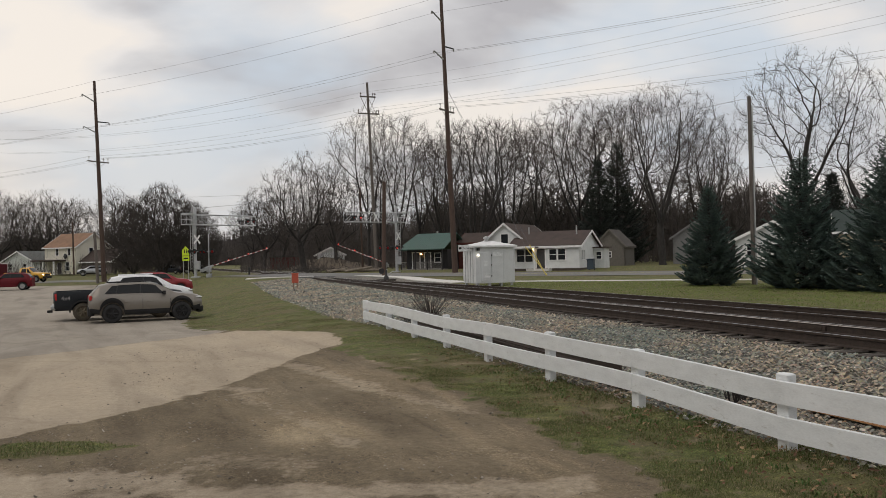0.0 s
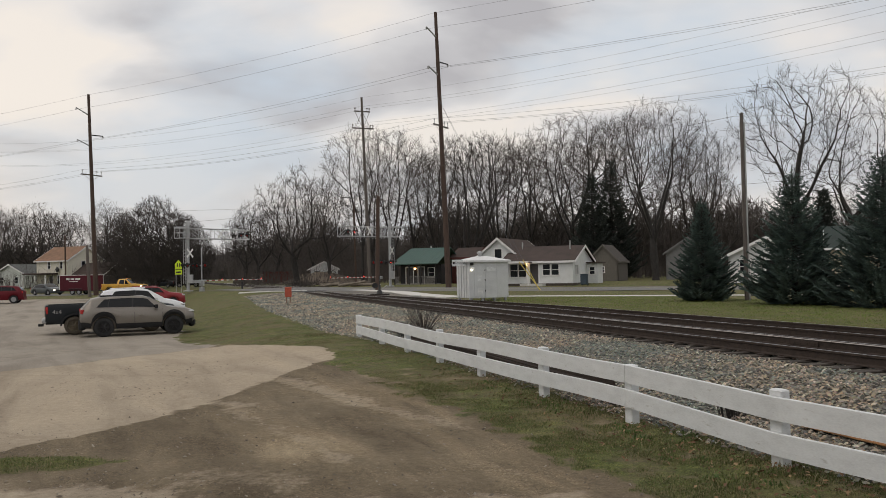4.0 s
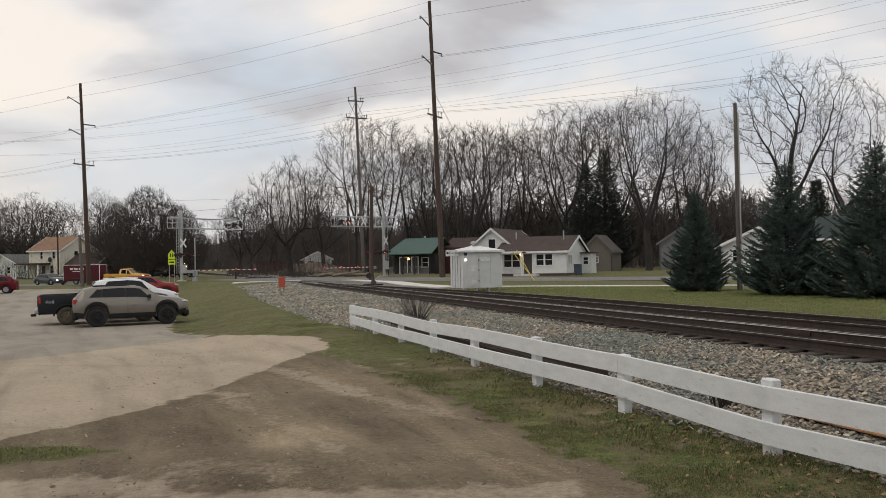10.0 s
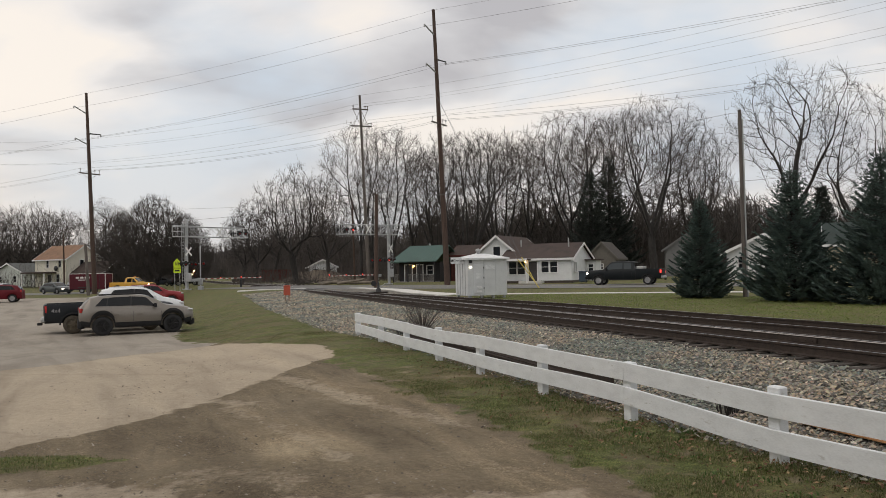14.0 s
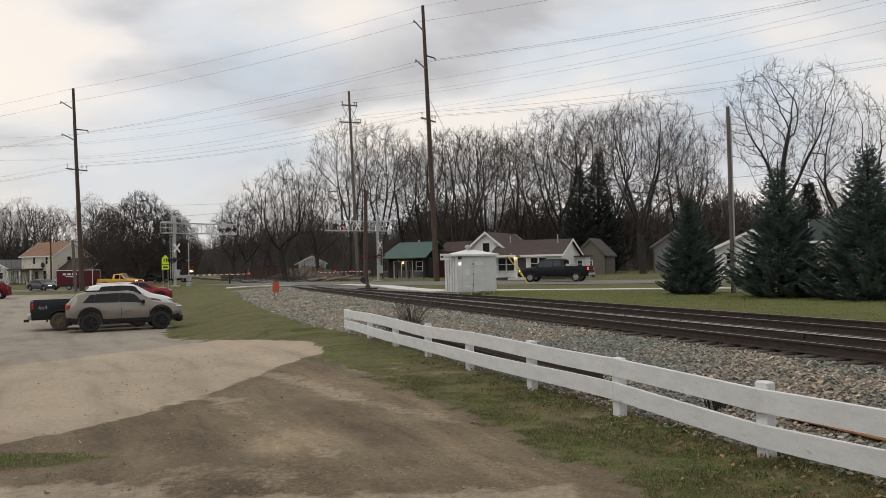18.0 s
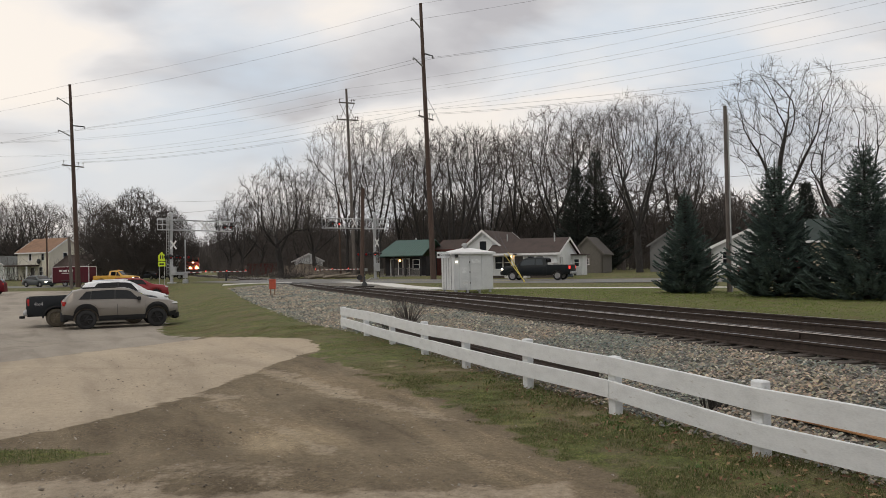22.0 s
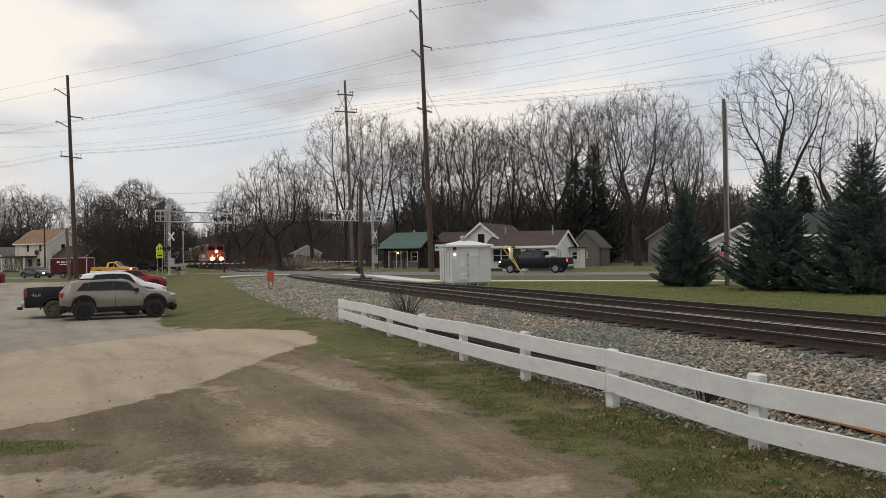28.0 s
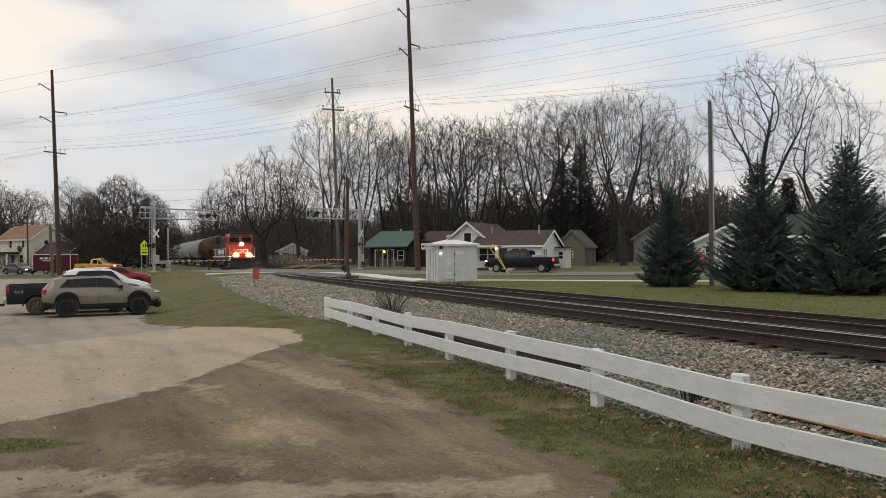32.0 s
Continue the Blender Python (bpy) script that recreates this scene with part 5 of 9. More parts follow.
def roof_gable(host, m, length, depth, h, rise, material, over=0.35, trim=TRIM, ridge_along=True, thick=0.14):
    """Two roof slopes over a plan length x depth; the ridge runs along local x, or along y."""
    if not ridge_along:
        m = m @ Matrix.Translation((length, 0, 0)) @ Matrix.Rotation(radians(90), 4, "Z")
        length, depth = depth, length
    half = depth / 2
    k = rise / half
    for sgn in (0, 1):
        S = Shape()
        y0 = -over if sgn == 0 else depth + over
        z0 = h - k * over
        vs = [(-over, y0, z0), (length + over, y0, z0), (length + over, half, h + rise), (-over, half, h + rise)]
        vs += [(x, y, z + thick) for x, y, z in vs]
        S.add([m @ Vector(p) for p in vs], [(3, 2, 1, 0), (4, 5, 6, 7), (0, 1, 5, 4), (1, 2, 6, 5), (2, 3, 7, 6), (3, 0, 4, 7)])
        rf = part("roof", S, material, host)
        for x in (-over - 0.02, length + over - 0.0):
            B = Shape()
            v2 = [(x, y0, z0 - 0.1), (x + 0.03, y0, z0 - 0.1), (x + 0.03, half, h + rise - 0.1), (x, half, h + rise - 0.1)]
            v2 += [(a, b, c + 0.26) for a, b, c in v2]
            B.add([m @ Vector(p) for p in v2], [(3, 2, 1, 0), (4, 5, 6, 7), (0, 1, 5, 4), (1, 2, 6, 5), (2, 3, 7, 6), (3, 0, 4, 7)])
            part("barge_board", B, trim, rf)
        yy = y0 - 0.02 if sgn == 0 else y0 + 0.02
        part("fascia", Shape().box((length / 2, yy, z0 + 0.06), (length + 2 * over, 0.04, 0.2), m=m), trim, rf)


def build_white_house():
    E = (0.906, -0.423)
    host = thing("white_house", "low white clapboard house with brown roofs and porch lamp lit", "house")
    right = Vector((12.35, 79.3, 0.22))
    L, D, H = 7.3, 7.4, 2.35
    c = right - Vector((E[0], E[1], 0)) * L
    m = frame_of(c, E)
    wins = [(0.75, 0.85, 0.8, 1.25, "w"), (1.65, 0.85, 0.8, 1.25, "w"), (2.85, 0.05, 0.9, 2.05, "door"), (4.2, 1.0, 0.75, 1.05, "w"), (5.1, 1.0, 0.75, 1.05, "w")]
    wall(host, m, L, H, wins, WHITE_SIDING, lap=0.2)
    mr = frame_of(right, (-E[1], E[0]))
    wall(host, mr, D, H, [(0.6, 1.0, 0.5, 0.95, "w"), (1.25, 1.0, 0.5, 0.95, "w")], WHITE_SIDING, gable=1.5, lap=0.2)
    wall(host, frame_of(c + Vector((-E[1], E[0], 0)) * D, (E[1], -E[0])), D, H, [], WHITE_SIDING, gable=1.5)
    wall(host, m @ Matrix.Translation((L, D, 0)) @ Matrix.Rotation(math.pi, 4, "Z"), L, H, [], WHITE_SIDING)
    roof_gable(host, m, L, D, H, 1.5, SHINGLE_BROWN, 0.3)
    # porch roof edge and lamp over the door
    part("porch_roof", Shape().box((1.5, -0.7, H - 0.05), (3.4, 1.5, 0.12), m=m), SHINGLE_BROWN, host)
    part("porch_fascia", Shape().box((1.5, -1.46, H - 0.05), (3.4, 0.03, 0.2), m=m), TRIM, host)
    for x in (0.0, 3.1):
        part("porch_post", Shape().box((x, -1.35, H / 2 - 0.05), (0.1, 0.1, H - 0.1), m=m), TRIM, host)
    part("porch_lamp", Shape().lathe([(0, -0.1), (0.09, -0.08), (0.1, 0.06), (0.05, 0.12), (0, 0.12)], m @ Matrix.Translation((2.55, -0.12, 2.05)), 12, "Z"), LAMP_WARM, host, "glowing orange porch lamp")
    part("step", Shape().box((3.3, -0.55, 0.0), (2.4, 1.0, 0.28), m=m, bev=0.02), CEMENT, host)
    for x, y in ((1.0, D * 0.42), (6.4, D * 0.3)):
        part("roof_vent", Shape().tube(m @ Vector((x, y, H + 1.2)), m @ Vector((x, y, H + 2.1)), 0.07, seg=8), STEEL, host)
    part("foundation", Shape().box((L / 2, 0.06, -0.02), (L + 0.02, 0.3, 0.36), m=m), mat("footing", (0.075, 0.06, 0.05), 0.95, vary=0.2), host, "dark masonry footing")
    part("foundation", Shape().box((L - 0.06, D / 2, -0.02), (0.3, D, 0.36), m=m), mat("footing", (0.075, 0.06, 0.05), 0.95, vary=0.2), host)
    # taller gabled wing
    c2 = c - Vector((E[0], E[1], 0)) * 4.0 + Vector((-E[1], E[0], 0)) * 2.2
    m2 = frame_of(c2, E)
    L2, D2, H2 = 5.2, 9.0, 2.75
    wall(host, m2, L2, H2, [(0.9, 0.9, 0.8, 1.5, "w"), (3.1, 0.9, 0.8, 1.5, "w"), (2.3, 3.0 - 0.95, 0.01, 0.01, "x")][:2], WHITE_SIDING, gable=2.1, lap=0.2)
    part("gable_window", Shape().box((2.6, -0.03, 3.3), (0.75, 0.03, 0.95), m=m2), PANE, host, "dark attic window")
    part("gable_window_frame", Shape().box((2.6, -0.01, 3.3), (0.95, 0.03, 1.15), m=m2), TRIM, host)
    wall(host, frame_of(m2 @ Vector((L2, 0, 0)), (-E[1], E[0])), D2, H2, [], WHITE_SIDING, lap=0.2)
    wall(host, frame_of(m2 @ Vector((0, D2, 0)), (E[1], -E[0])), D2, H2, [], WHITE_SIDING)
    roof_gable(host, m2, L2, D2, H2, 2.1, SHINGLE_BROWN, 0.35, ridge_along=False)
    # lean-to behind the gable end
    c3 = right + Vector((-E[1], E[0], 0)) * 5.2 + Vector((E[0], E[1], 0)) * 0.0
    m3 = frame_of(c3, E)
    wall(host, m3, 1.1, 2.1, [(0.3, 1.0, 0.5, 0.7, "w")], WHITE_SIDING, lap=0.2)
    wall(host, frame_of(m3 @ Vector((1.1, 0, 0)), (-E[1], E[0])), 2.2, 2.1, [], WHITE_SIDING)
    part("lean_to_roof", Shape().box((0.58, 1.0, 2.18), (1.6, 2.8, 0.12), m=m3), SHINGLE_BROWN, host)


def build_cabin_house():
    host = thing("green_roof_cabin", "dark cabin with green metal roof, porch railing and lit lamp", "cabin")
    E = (0.906, -0.423)
    c = Vector((-6.5, 99.6, 0.25))
    m = frame_of(c, E)
    L, D, H = 5.6, 7.4, 2.45
    wall(host, m @ Matrix.Translation((0, 1.5, 0)), L, H, [(0.8, 0.05, 1.0, 2.05, "door"), (2.5, 0.05, 0.8, 2.05, "door"), (3.9, 0.9, 0.8, 1.1, "w")], DARK_WALL, lap=0.25)
    wall(host, frame_of(m @ Vector((L, 1.5, 0)), (-E[1], E[0])), D - 1.5, H, [], DARK_WALL, gable=0)
    wall(host, frame_of(m @ Vector((0, D, 0)), (E[1], -E[0])), D - 1.5, H, [], DARK_WALL)
    k = 2.0
    for sgn in (0, 1):
        S = Shape()
        y0 = -0.25 if sgn == 0 else D + 0.3
        inset = 0.7
        vs = [(-0.4, y0, H), (L + 0.4, y0, H), (L + 0.4 - 0.2, D * 0.55, H + k), (-0.4 + inset, D * 0.55, H + k)]
        vs += [(x, y, z + 0.1) for x, y, z in vs]
        S.add([m @ Vector(p) for p in vs], [(3, 2, 1, 0), (4, 5, 6, 7), (0, 1, 5, 4), (1, 2, 6, 5), (2, 3, 7, 6), (3, 0, 4, 7)])
        part("roof", S, GREEN_METAL, host)
        if sgn == 0:
            R = Shape()
            for i in range(19):
                f = i / 18
                R.tube(m @ Vector((-0.4 + (L + 0.8) * f, y0, H + 0.11)), m @ Vector((-0.4 + inset + (L + 0.6 - inset) * f, D * 0.55, H + k + 0.11)), 0.03, seg=4)
            part("roof_rib", R, GREEN_METAL, host)
    S = Shape()
    S.add([m @ Vector(p) for p in ((-0.4, -0.25, H), (-0.4, D + 0.3, H), (0.3, D * 0.55, H + k), (-0.3, -0.15, H - 0.1), (-0.3, D, H - 0.1))], [(0, 2, 1), (0, 1, 4, 3)])
    part("roof_end", S, GREEN_METAL, host)
    for x in (0.0, 2.0, 3.6, L):
        part("porch_post", Shape().box((x, 0, H / 2), (0.14, 0.14, H), m=m), DARK_WALL, host)
    GREYW = mat("grey_rail", (0.20, 0.19, 0.18), 0.85, vary=0.15)
    for x0, x1 in ((0.0, 0.7), (2.0, 5.6)):
        rail = part("porch_rail", Shape().box(((x0 + x1) / 2, 0, 0.95), (x1 - x0, 0.08, 0.08), m=m), GREYW, host, "grey porch railing")
        part("lower_rail", Shape().box(((x0 + x1) / 2, 0, 0.15), (x1 - x0, 0.06, 0.06), m=m), GREYW, host)
        for i in range(int((x1 - x0) / 0.14)):
            part("baluster", Shape().box((x0 + 0.1 + 0.14 * i, 0, 0.55), (0.04, 0.04, 0.8), m=m), GREYW, rail)
    part("porch_floor", Shape().box((L / 2, 0.75, 0.02), (L, 1.6, 0.14), m=m), GREYW, host)
    part("porch_lamp", Shape().lathe([(0, -0.12), (0.1, -0.1), (0.1, 0.1), (0, 0.13)], m @ Matrix.Translation((2.1, 1.35, 1.95)), 12, "Z"), LAMP_WARM, host, "glowing warm porch lamp")
    part("chimney", Shape().tube(m @ Vector((2.4, 5.4, H + 1.0)), m @ Vector((2.4, 5.4, H + 2.4)), 0.12, seg=8), STEEL, host)
    # red barn beside it
    b = thing("red_barn", "dark red weathered barn behind the pole", "barn")
    RB = mat("barn_red", (0.10, 0.028, 0.022), 0.85, vary=0.2)
    mb = frame_of((0.6, 101.5, 0.25), E)
    wall(b, mb, 3.2, 3.2, [], RB)
    wall(b, frame_of(mb @ Vector((3.2, 0, 0)), (-E[1], E[0])), 5, 3.2, [], RB)
    roof_gable(b, mb, 3.2, 5, 3.2, 1.2, SHINGLE_BROWN, 0.2, trim=RB)


def build_left_house():
    host = thing("two_storey_house", "cream two-storey house with tan shingle roof and a porch", "house")
    CREAM = mat("cream_siding", (0.66, 0.63, 0.53), 0.65, vary=0.05, scale=1.0)
    E = (0.906, -0.423)
    right = Vector((-69.0, 146.0, 0.2))
    L, D, H, R = 8.2, 8.0, 5.0, 2.5
    c = right - Vector((E[0], E[1], 0)) * L
    m = frame_of(c, E)
    wall(host, m, L, H, [(3.0, 3.5, 0.7, 1.2, "w"), (6.2, 3.5, 0.7, 1.2, "w"), (5.6, 0.7, 0.9, 1.5, "w"), (3.4, 0.1, 1.0, 2.05, "door")], CREAM)
    wall(host, frame_of(right, (-E[1], E[0])), D, H, [(3.0, 3.3, 0.9, 1.5, "w"), (5.9, 3.3, 0.9, 1.5, "w"), (2.6, 0.5, 1.3, 1.7, "w")], CREAM, gable=R)
    wall(host, frame_of(m @ Vector((0, D, 0)), (E[1], -E[0])), D, H, [], CREAM, gable=R)
    roof_gable(host, m, L, D, H, R, SHINGLE_TAN, 0.35)
    part("porch_roof", Shape().box((2.6, -1.3, 2.55), (6.2, 2.8, 0.3), m=m, bev=0.05), SHINGLE_BROWN, host)
    for x in (-0.3, 2.7, 5.5):
        part("porch_post", Shape().box((x, -2.5, 1.2), (0.2, 0.2, 2.5), m=m), TRIM, host)
    part("dish", Shape().lathe([(0.0, 0.0), (0.35, 0.06), (0.5, 0.16)], m @ Matrix.Translation((5.8, -0.4, 3.3)), 14), BLACK, host, "dark satellite dish")
    # low rear wing with a brown roof
    m2 = frame_of(right + Vector((-E[1], E[0], 0)) * 1.0 + Vector((E[0], E[1], 0)) * 0.3, E)
    wall(host, m2, 7.5, 2.3, [], mat("shed_grey", (0.13, 0.11, 0.10), 0.9))
    roof_gable(host, m2, 7.5, 6, 2.3, 2.0, SHINGLE_BROWN, 0.4)
    h2 = thing("small_house", "small pale house with a low gabled roof", "house")
    PALE = mat("pale_siding", (0.55, 0.58, 0.55), 0.7, vary=0.06)
    mm = frame_of((-92.0, 163, 0.2), E)
    wall(h2, mm, 9.5, 2.6, [(1.6, 0.9, 1.2, 1.2, "w"), (6.2, 0.9, 1.0, 1.2, "w")], PALE, gable=2.0)
    wall(h2, frame_of(mm @ Vector((9.5, 0, 0)), (-E[1], E[0])), 10, 2.6, [], PALE)
    roof_gable(h2, mm, 9.5, 10, 2.6, 2.0, SHINGLE_GREY, 0.4, ridge_along=False)


def build_other_houses():
    E = (0.906, -0.423)
    g = thing("tan_garage", "weathered tan garage with a gabled roof", "garage")
    TAN = mat("tan_boards", (0.14, 0.128, 0.112), 0.9, vary=0.12)
    mg = frame_of((17.1, 98, 0.25), E)
    wall(g, mg, 3.7, 2.4, [(0.8, 1.1, 0.5, 0.6, "w"), (1.5, 1.1, 0.5, 0.6, "w")], TAN, gable=1.9)
    wall(g, frame_of(mg @ Vector((3.7, 0, 0)), (-E[1], E[0])), 5, 2.4, [], TAN)
    wall(g, frame_of(mg @ Vector((0, 5, 0)), (E[1], -E[0])), 5, 2.4, [], TAN)
    roof_gable(g, mg, 3.7, 5, 2.4, 1.9, mat("faded_shingles", (0.085, 0.075, 0.068), 0.95, vary=0.12), 0.2, trim=TAN, ridge_along=False)
    g = thing("porch_house", "white house with a gabled porch behind the spruces", "house")
    mp = frame_of((25.6, 73.5, 0.2), E)
    wall(g, mp, 6.5, 2.5, [(1.0, 0.9, 0.8, 1.2, "w"), (3.2, 0.05, 0.9, 2.0, "door")], WHITE_SIDING, gable=1.5)
    wall(g, frame_of(mp @ Vector((6.5, 0, 0)), (-E[1], E[0])), 9, 2.5, [], WHITE_SIDING)
    wall(g, frame_of(mp @ Vector((0, 9, 0)), (E[1], -E[0])), 9, 2.5, [(2.0, 0.9, 0.8, 1.2, "w")], WHITE_SIDING)
    roof_gable(g, mp, 6.5, 9, 2.5, 1.5, SHINGLE_GREY, 0.5, ridge_along=False)
    for i in range(14):
        part("baluster", Shape().box((0.3 + 0.45 * i, -1.4, 0.5), (0.06, 0.06, 0.9), m=mp), TRIM, g)
    part("porch_rail", Shape().box((3.2, -1.4, 0.98), (6.4, 0.1, 0.08), m=mp), TRIM, g)
    g = thing("beige_house", "beige house with a dark green roof behind the spruces", "house")
    BE = mat("beige_siding", (0.42, 0.38, 0.28), 0.8, vary=0.06)
    mp = frame_of((31.5, 66.5, 0.2), E)
    wall(g, mp, 9, 2.9, [(1.2, 0.9, 1.2, 1.2, "w"), (5.2, 0.9, 1.2, 1.2, "w")], BE)
    wall(g, frame_of(mp @ Vector((0, 8, 0)), (E[1], -E[0])), 8, 2.9, [], BE, gable=1.8)
    roof_gable(g, mp, 9, 8, 2.9, 1.8, mat("dark_green_shingles", (0.028, 0.042, 0.038), 0.9, vary=0.15, scale=1.2), 0.4)
    g = thing("grey_house", "small grey house among the trees", "house")
    GR = mat("grey_siding", (0.22, 0.22, 0.22), 0.85, vary=0.08)
    mp = frame_of((27.4, 101, 0.2), E)
    wall(g, mp, 5.5, 3.4, [(2.0, 1.2, 0.8, 1.2, "w")], GR, gable=1.8)
    wall(g, frame_of(mp @ Vector((0, 8, 0)), (E[1], -E[0])), 8, 3.4, [], GR)
    roof_gable(g, mp, 5.5, 8, 3.4, 1.8, SHINGLE_BROWN, 0.3, trim=GR, ridge_along=False)
    g = thing("far_white_house", "far white house half hidden by brush beyond the crossing", "house")
    mp = frame_of((-25.6, 150, 0.25), (0.97, 0.2))
    wall(g, mp, 5.2, 2.5, [(0.8, 1.0, 0.9, 1.1, "w"), (3.2, 1.0, 0.9, 1.1, "w")], WHITE_SIDING, gable=1.3)
    roof_gable(g, mp, 5.2, 8, 2.5, 1.3, SHINGLE_GREY, 0.3, ridge_along=False)
    g = thing("red_shed", "low rusty red shed beyond the crossing", "shed")
    RB = mat("barn_red", (0.10, 0.028, 0.022), 0.85, vary=0.2)
    mp = frame_of((-35.5, 155, 0.25), (0.97, 0.2))
    wall(g, mp, 6, 2.2, [], RB)
    part("roof", Shape().box((3, 2, 2.3), (6.4, 4.4, 0.12), m=mp), RUST, g)
    # rubbish bin by the white house
    m = frame_of((12.6, 76.9, 0.17), E)
    b = thing("wheelie_bin", "dark blue plastic wheeled bin beside the house", "bin", at=m)
    BL = mat("bin_blue", (0.03, 0.05, 0.07), 0.6, vary=0.1)
    part("body", Shape().box((0.35, 0.35, 0.55), (0.62, 0.66, 0.95), bev=0.05), BL, b)
    part("lid", Shape().box((0.35, 0.32, 1.06), (0.68, 0.74, 0.08), bev=0.03), BL, b)
    for x in (0.1, 0.6):
        part("wheel", Shape().lathe([(0, -0.04), (0.13, -0.04), (0.13, 0.04), (0, 0.04)], Matrix.Translation((x, 0.7, 0.13)), 12, "X"), RUBBER, b)


build_white_house()
build_cabin_house()
build_left_house()
build_other_houses()


def build_behind():
    """An unseen building, added behind the viewer to darken reflections and close the place."""
    b = thing("brick_depot", "unseen plain brick building added behind the viewer to darken reflections", "building")
    BR = mat("unseen_building_brick", (0.20, 0.11, 0.085), 0.9, vary=0.2, scale=3, bump=0.4, bscale=20)
    m = frame_of((18, -7, -0.45), (-1, 0.0))
    wall(b, m, 40, 5.2, [], BR)
    roof_gable(b, m, 40, 11, 5.2, 3.0, SHINGLE_GREY, 0.8)


build_behind()

# ---- bare trees ----


def tubes(P, Q, R0, R1, sides):
    """Many open tapering tubes at once: vertices and quads."""
    D = Q - P
    D /= np.maximum(1e-6, np.linalg.norm(D, axis=1))[:, None]
    ref = np.where(np.abs(D[:, 2:3]) < 0.9, np.array([[0.0, 0.0, 1.0]]), np.array([[1.0, 0.0, 0.0]]))
    A = np.cross(D, ref)
    A /= np.linalg.norm(A, axis=1)[:, None]
    B = np.cross(D, A)
    ang = 2 * np.pi * np.arange(sides) / sides
    ring = A[:, None] * np.cos(ang)[None, :, None] + B[:, None] * np.sin(ang)[None, :, None]
    V = np.concatenate([P[:, None] + ring * R0[:, None, None], Q[:, None] + ring * R1[:, None, None]], 1).reshape(-1, 3)
    i = np.arange(sides)
    quad = np.stack([i, i + sides, (i + 1) % sides + sides, (i + 1) % sides], 1)
    F = (quad[None] + (np.arange(len(P)) * 2 * sides)[:, None, None]).reshape(-1, 4)
    return V, F


def gather(name, pieces, material, smooth=False):
    """One mesh from several lots of tubes."""
    off, V, F = 0, [], []
    for v, f in pieces:
        V.append(v)
        F.append(f + off)
        off += len(v)
    me = bpy.data.meshes.new(name)
    me.from_pydata(np.concatenate(V).tolist(), [], np.concatenate(F).tolist())
    me.materials.append(material)
    if smooth:
        me.shade_smooth()
    return me


def crown_tree(seed, h, r, profile, trunk, stems, spread, reach=0.45, points=900, step=0.42, thin=0.011, twigs=1.7, twig_len=0.9, lump=0.3, up=0.12, wob=0.16, curl=0.025, raw=False):
    """A tree whose branches fill a crown. profile: (height, radius) of the crown, as shares of h; stems: how many limbs leave the trunk."""
    rs = np.random.RandomState(seed)
    step = step * h / 14
    pos, par, way = [np.array((0.0, 0.0, -0.25))], [-1], [np.array((0.0, 0.0, 1.0))]

    def unit(v):
        return v / max(1e-6, math.sqrt(v[0] * v[0] + v[1] * v[1] + v[2] * v[2]))

    def run(i, d, length, wander, rise):
        for _ in range(max(1, int(length / step))):
            d = unit(d + rs.normal(0, wander, 3) + np.array((0, 0, rise)))
            pos.append(pos[i] + d * step)
            par.append(i)
            way.append(d)
            i = len(pos) - 1
        return i
    top = run(0, np.array((0.0, 0.0, 1.0)), trunk * h, wob * 0.25, 0.05)
    a0 = rs.uniform(0, 6.28)
    for k in range(stems):
        t = radians(spread) * (rs.uniform(0.65, 1.25) if k or stems > 5 else 0.3)
        a = a0 + 6.283 * k / max(1, stems) + rs.normal(0, 0.25)
        i = max(1, top - int(rs.uniform(0, 0.45) * trunk * h / step))
        run(i, np.array((math.sin(t) * math.cos(a), math.sin(t) * math.sin(a), math.cos(t))), reach * h * rs.uniform(0.7, 1.15), wob * 0.3, curl)
    fs, rr = np.array([p[0] for p in profile]), np.array([p[1] for p in profile])
    want = []
    while len(want) < points:
        f = rs.uniform(fs[0], fs[-1])
        R = np.interp(f, fs, rr)
        if rs.uniform() > (R / rr.max()) ** 1.6:
            continue
        a, q = rs.uniform(0, 6.28), rs.uniform(0, 1) ** 0.47
        R = R * (1 + lump * noise.noise((math.cos(a) * 1.5 + seed, math.sin(a) * 1.5, f * 5)) + 0.5 * lump * noise.noise((math.cos(a) * 4, math.sin(a) * 4 + seed, f * 11)))
        want.append((R * q * h * math.cos(a), R * q * h * math.sin(a), f * h))
    want = np.array(want)
    dist = np.full(len(want), 1e9)
    near = np.zeros(len(want), int)

    def update(lo):
        new_nodes = np.array(pos[lo:])
        d = np.linalg.norm(want[:, None] - new_nodes[None], axis=2)
        j = d.argmin(1)
        dm = d[np.arange(len(want)), j]
        better = dm < dist
        dist[better] = dm[better]
        near[better] = j[better] + lo
    update(0)
    kids = collections.Counter()
    for _ in range(80):
        live = dist > step * 1.15
        want, dist, near = want[live], dist[live], near[live]
        if len(want) < 3:
            break
        lo = len(pos)
        order = np.argsort(near)
        cuts = np.flatnonzero(np.diff(near[order])) + 1
        for grp in np.split(order, cuts):
            i = int(near[grp[0]])
            if kids[i] >= 3:
                continue
            v = want[grp] - pos[i]
            d = (v / np.linalg.norm(v, axis=1)[:, None]).mean(0)
            d = unit(unit(d) + 0.8 * way[i] + np.array((0, 0, up)) + rs.normal(0, wob, 3))
            kids[i] += 1
            pos.append(pos[i] + d * step)
            par.append(i)
            way.append(d)
        if len(pos) == lo:
            break
        update(lo)
    n = len(pos)
    tips = np.zeros(n)
    for i in range(n - 1, 0, -1):
        tips[i] = max(1, tips[i])
        tips[par[i]] += tips[i]
    N, W, par = np.array(pos), np.array(way), np.array(par)
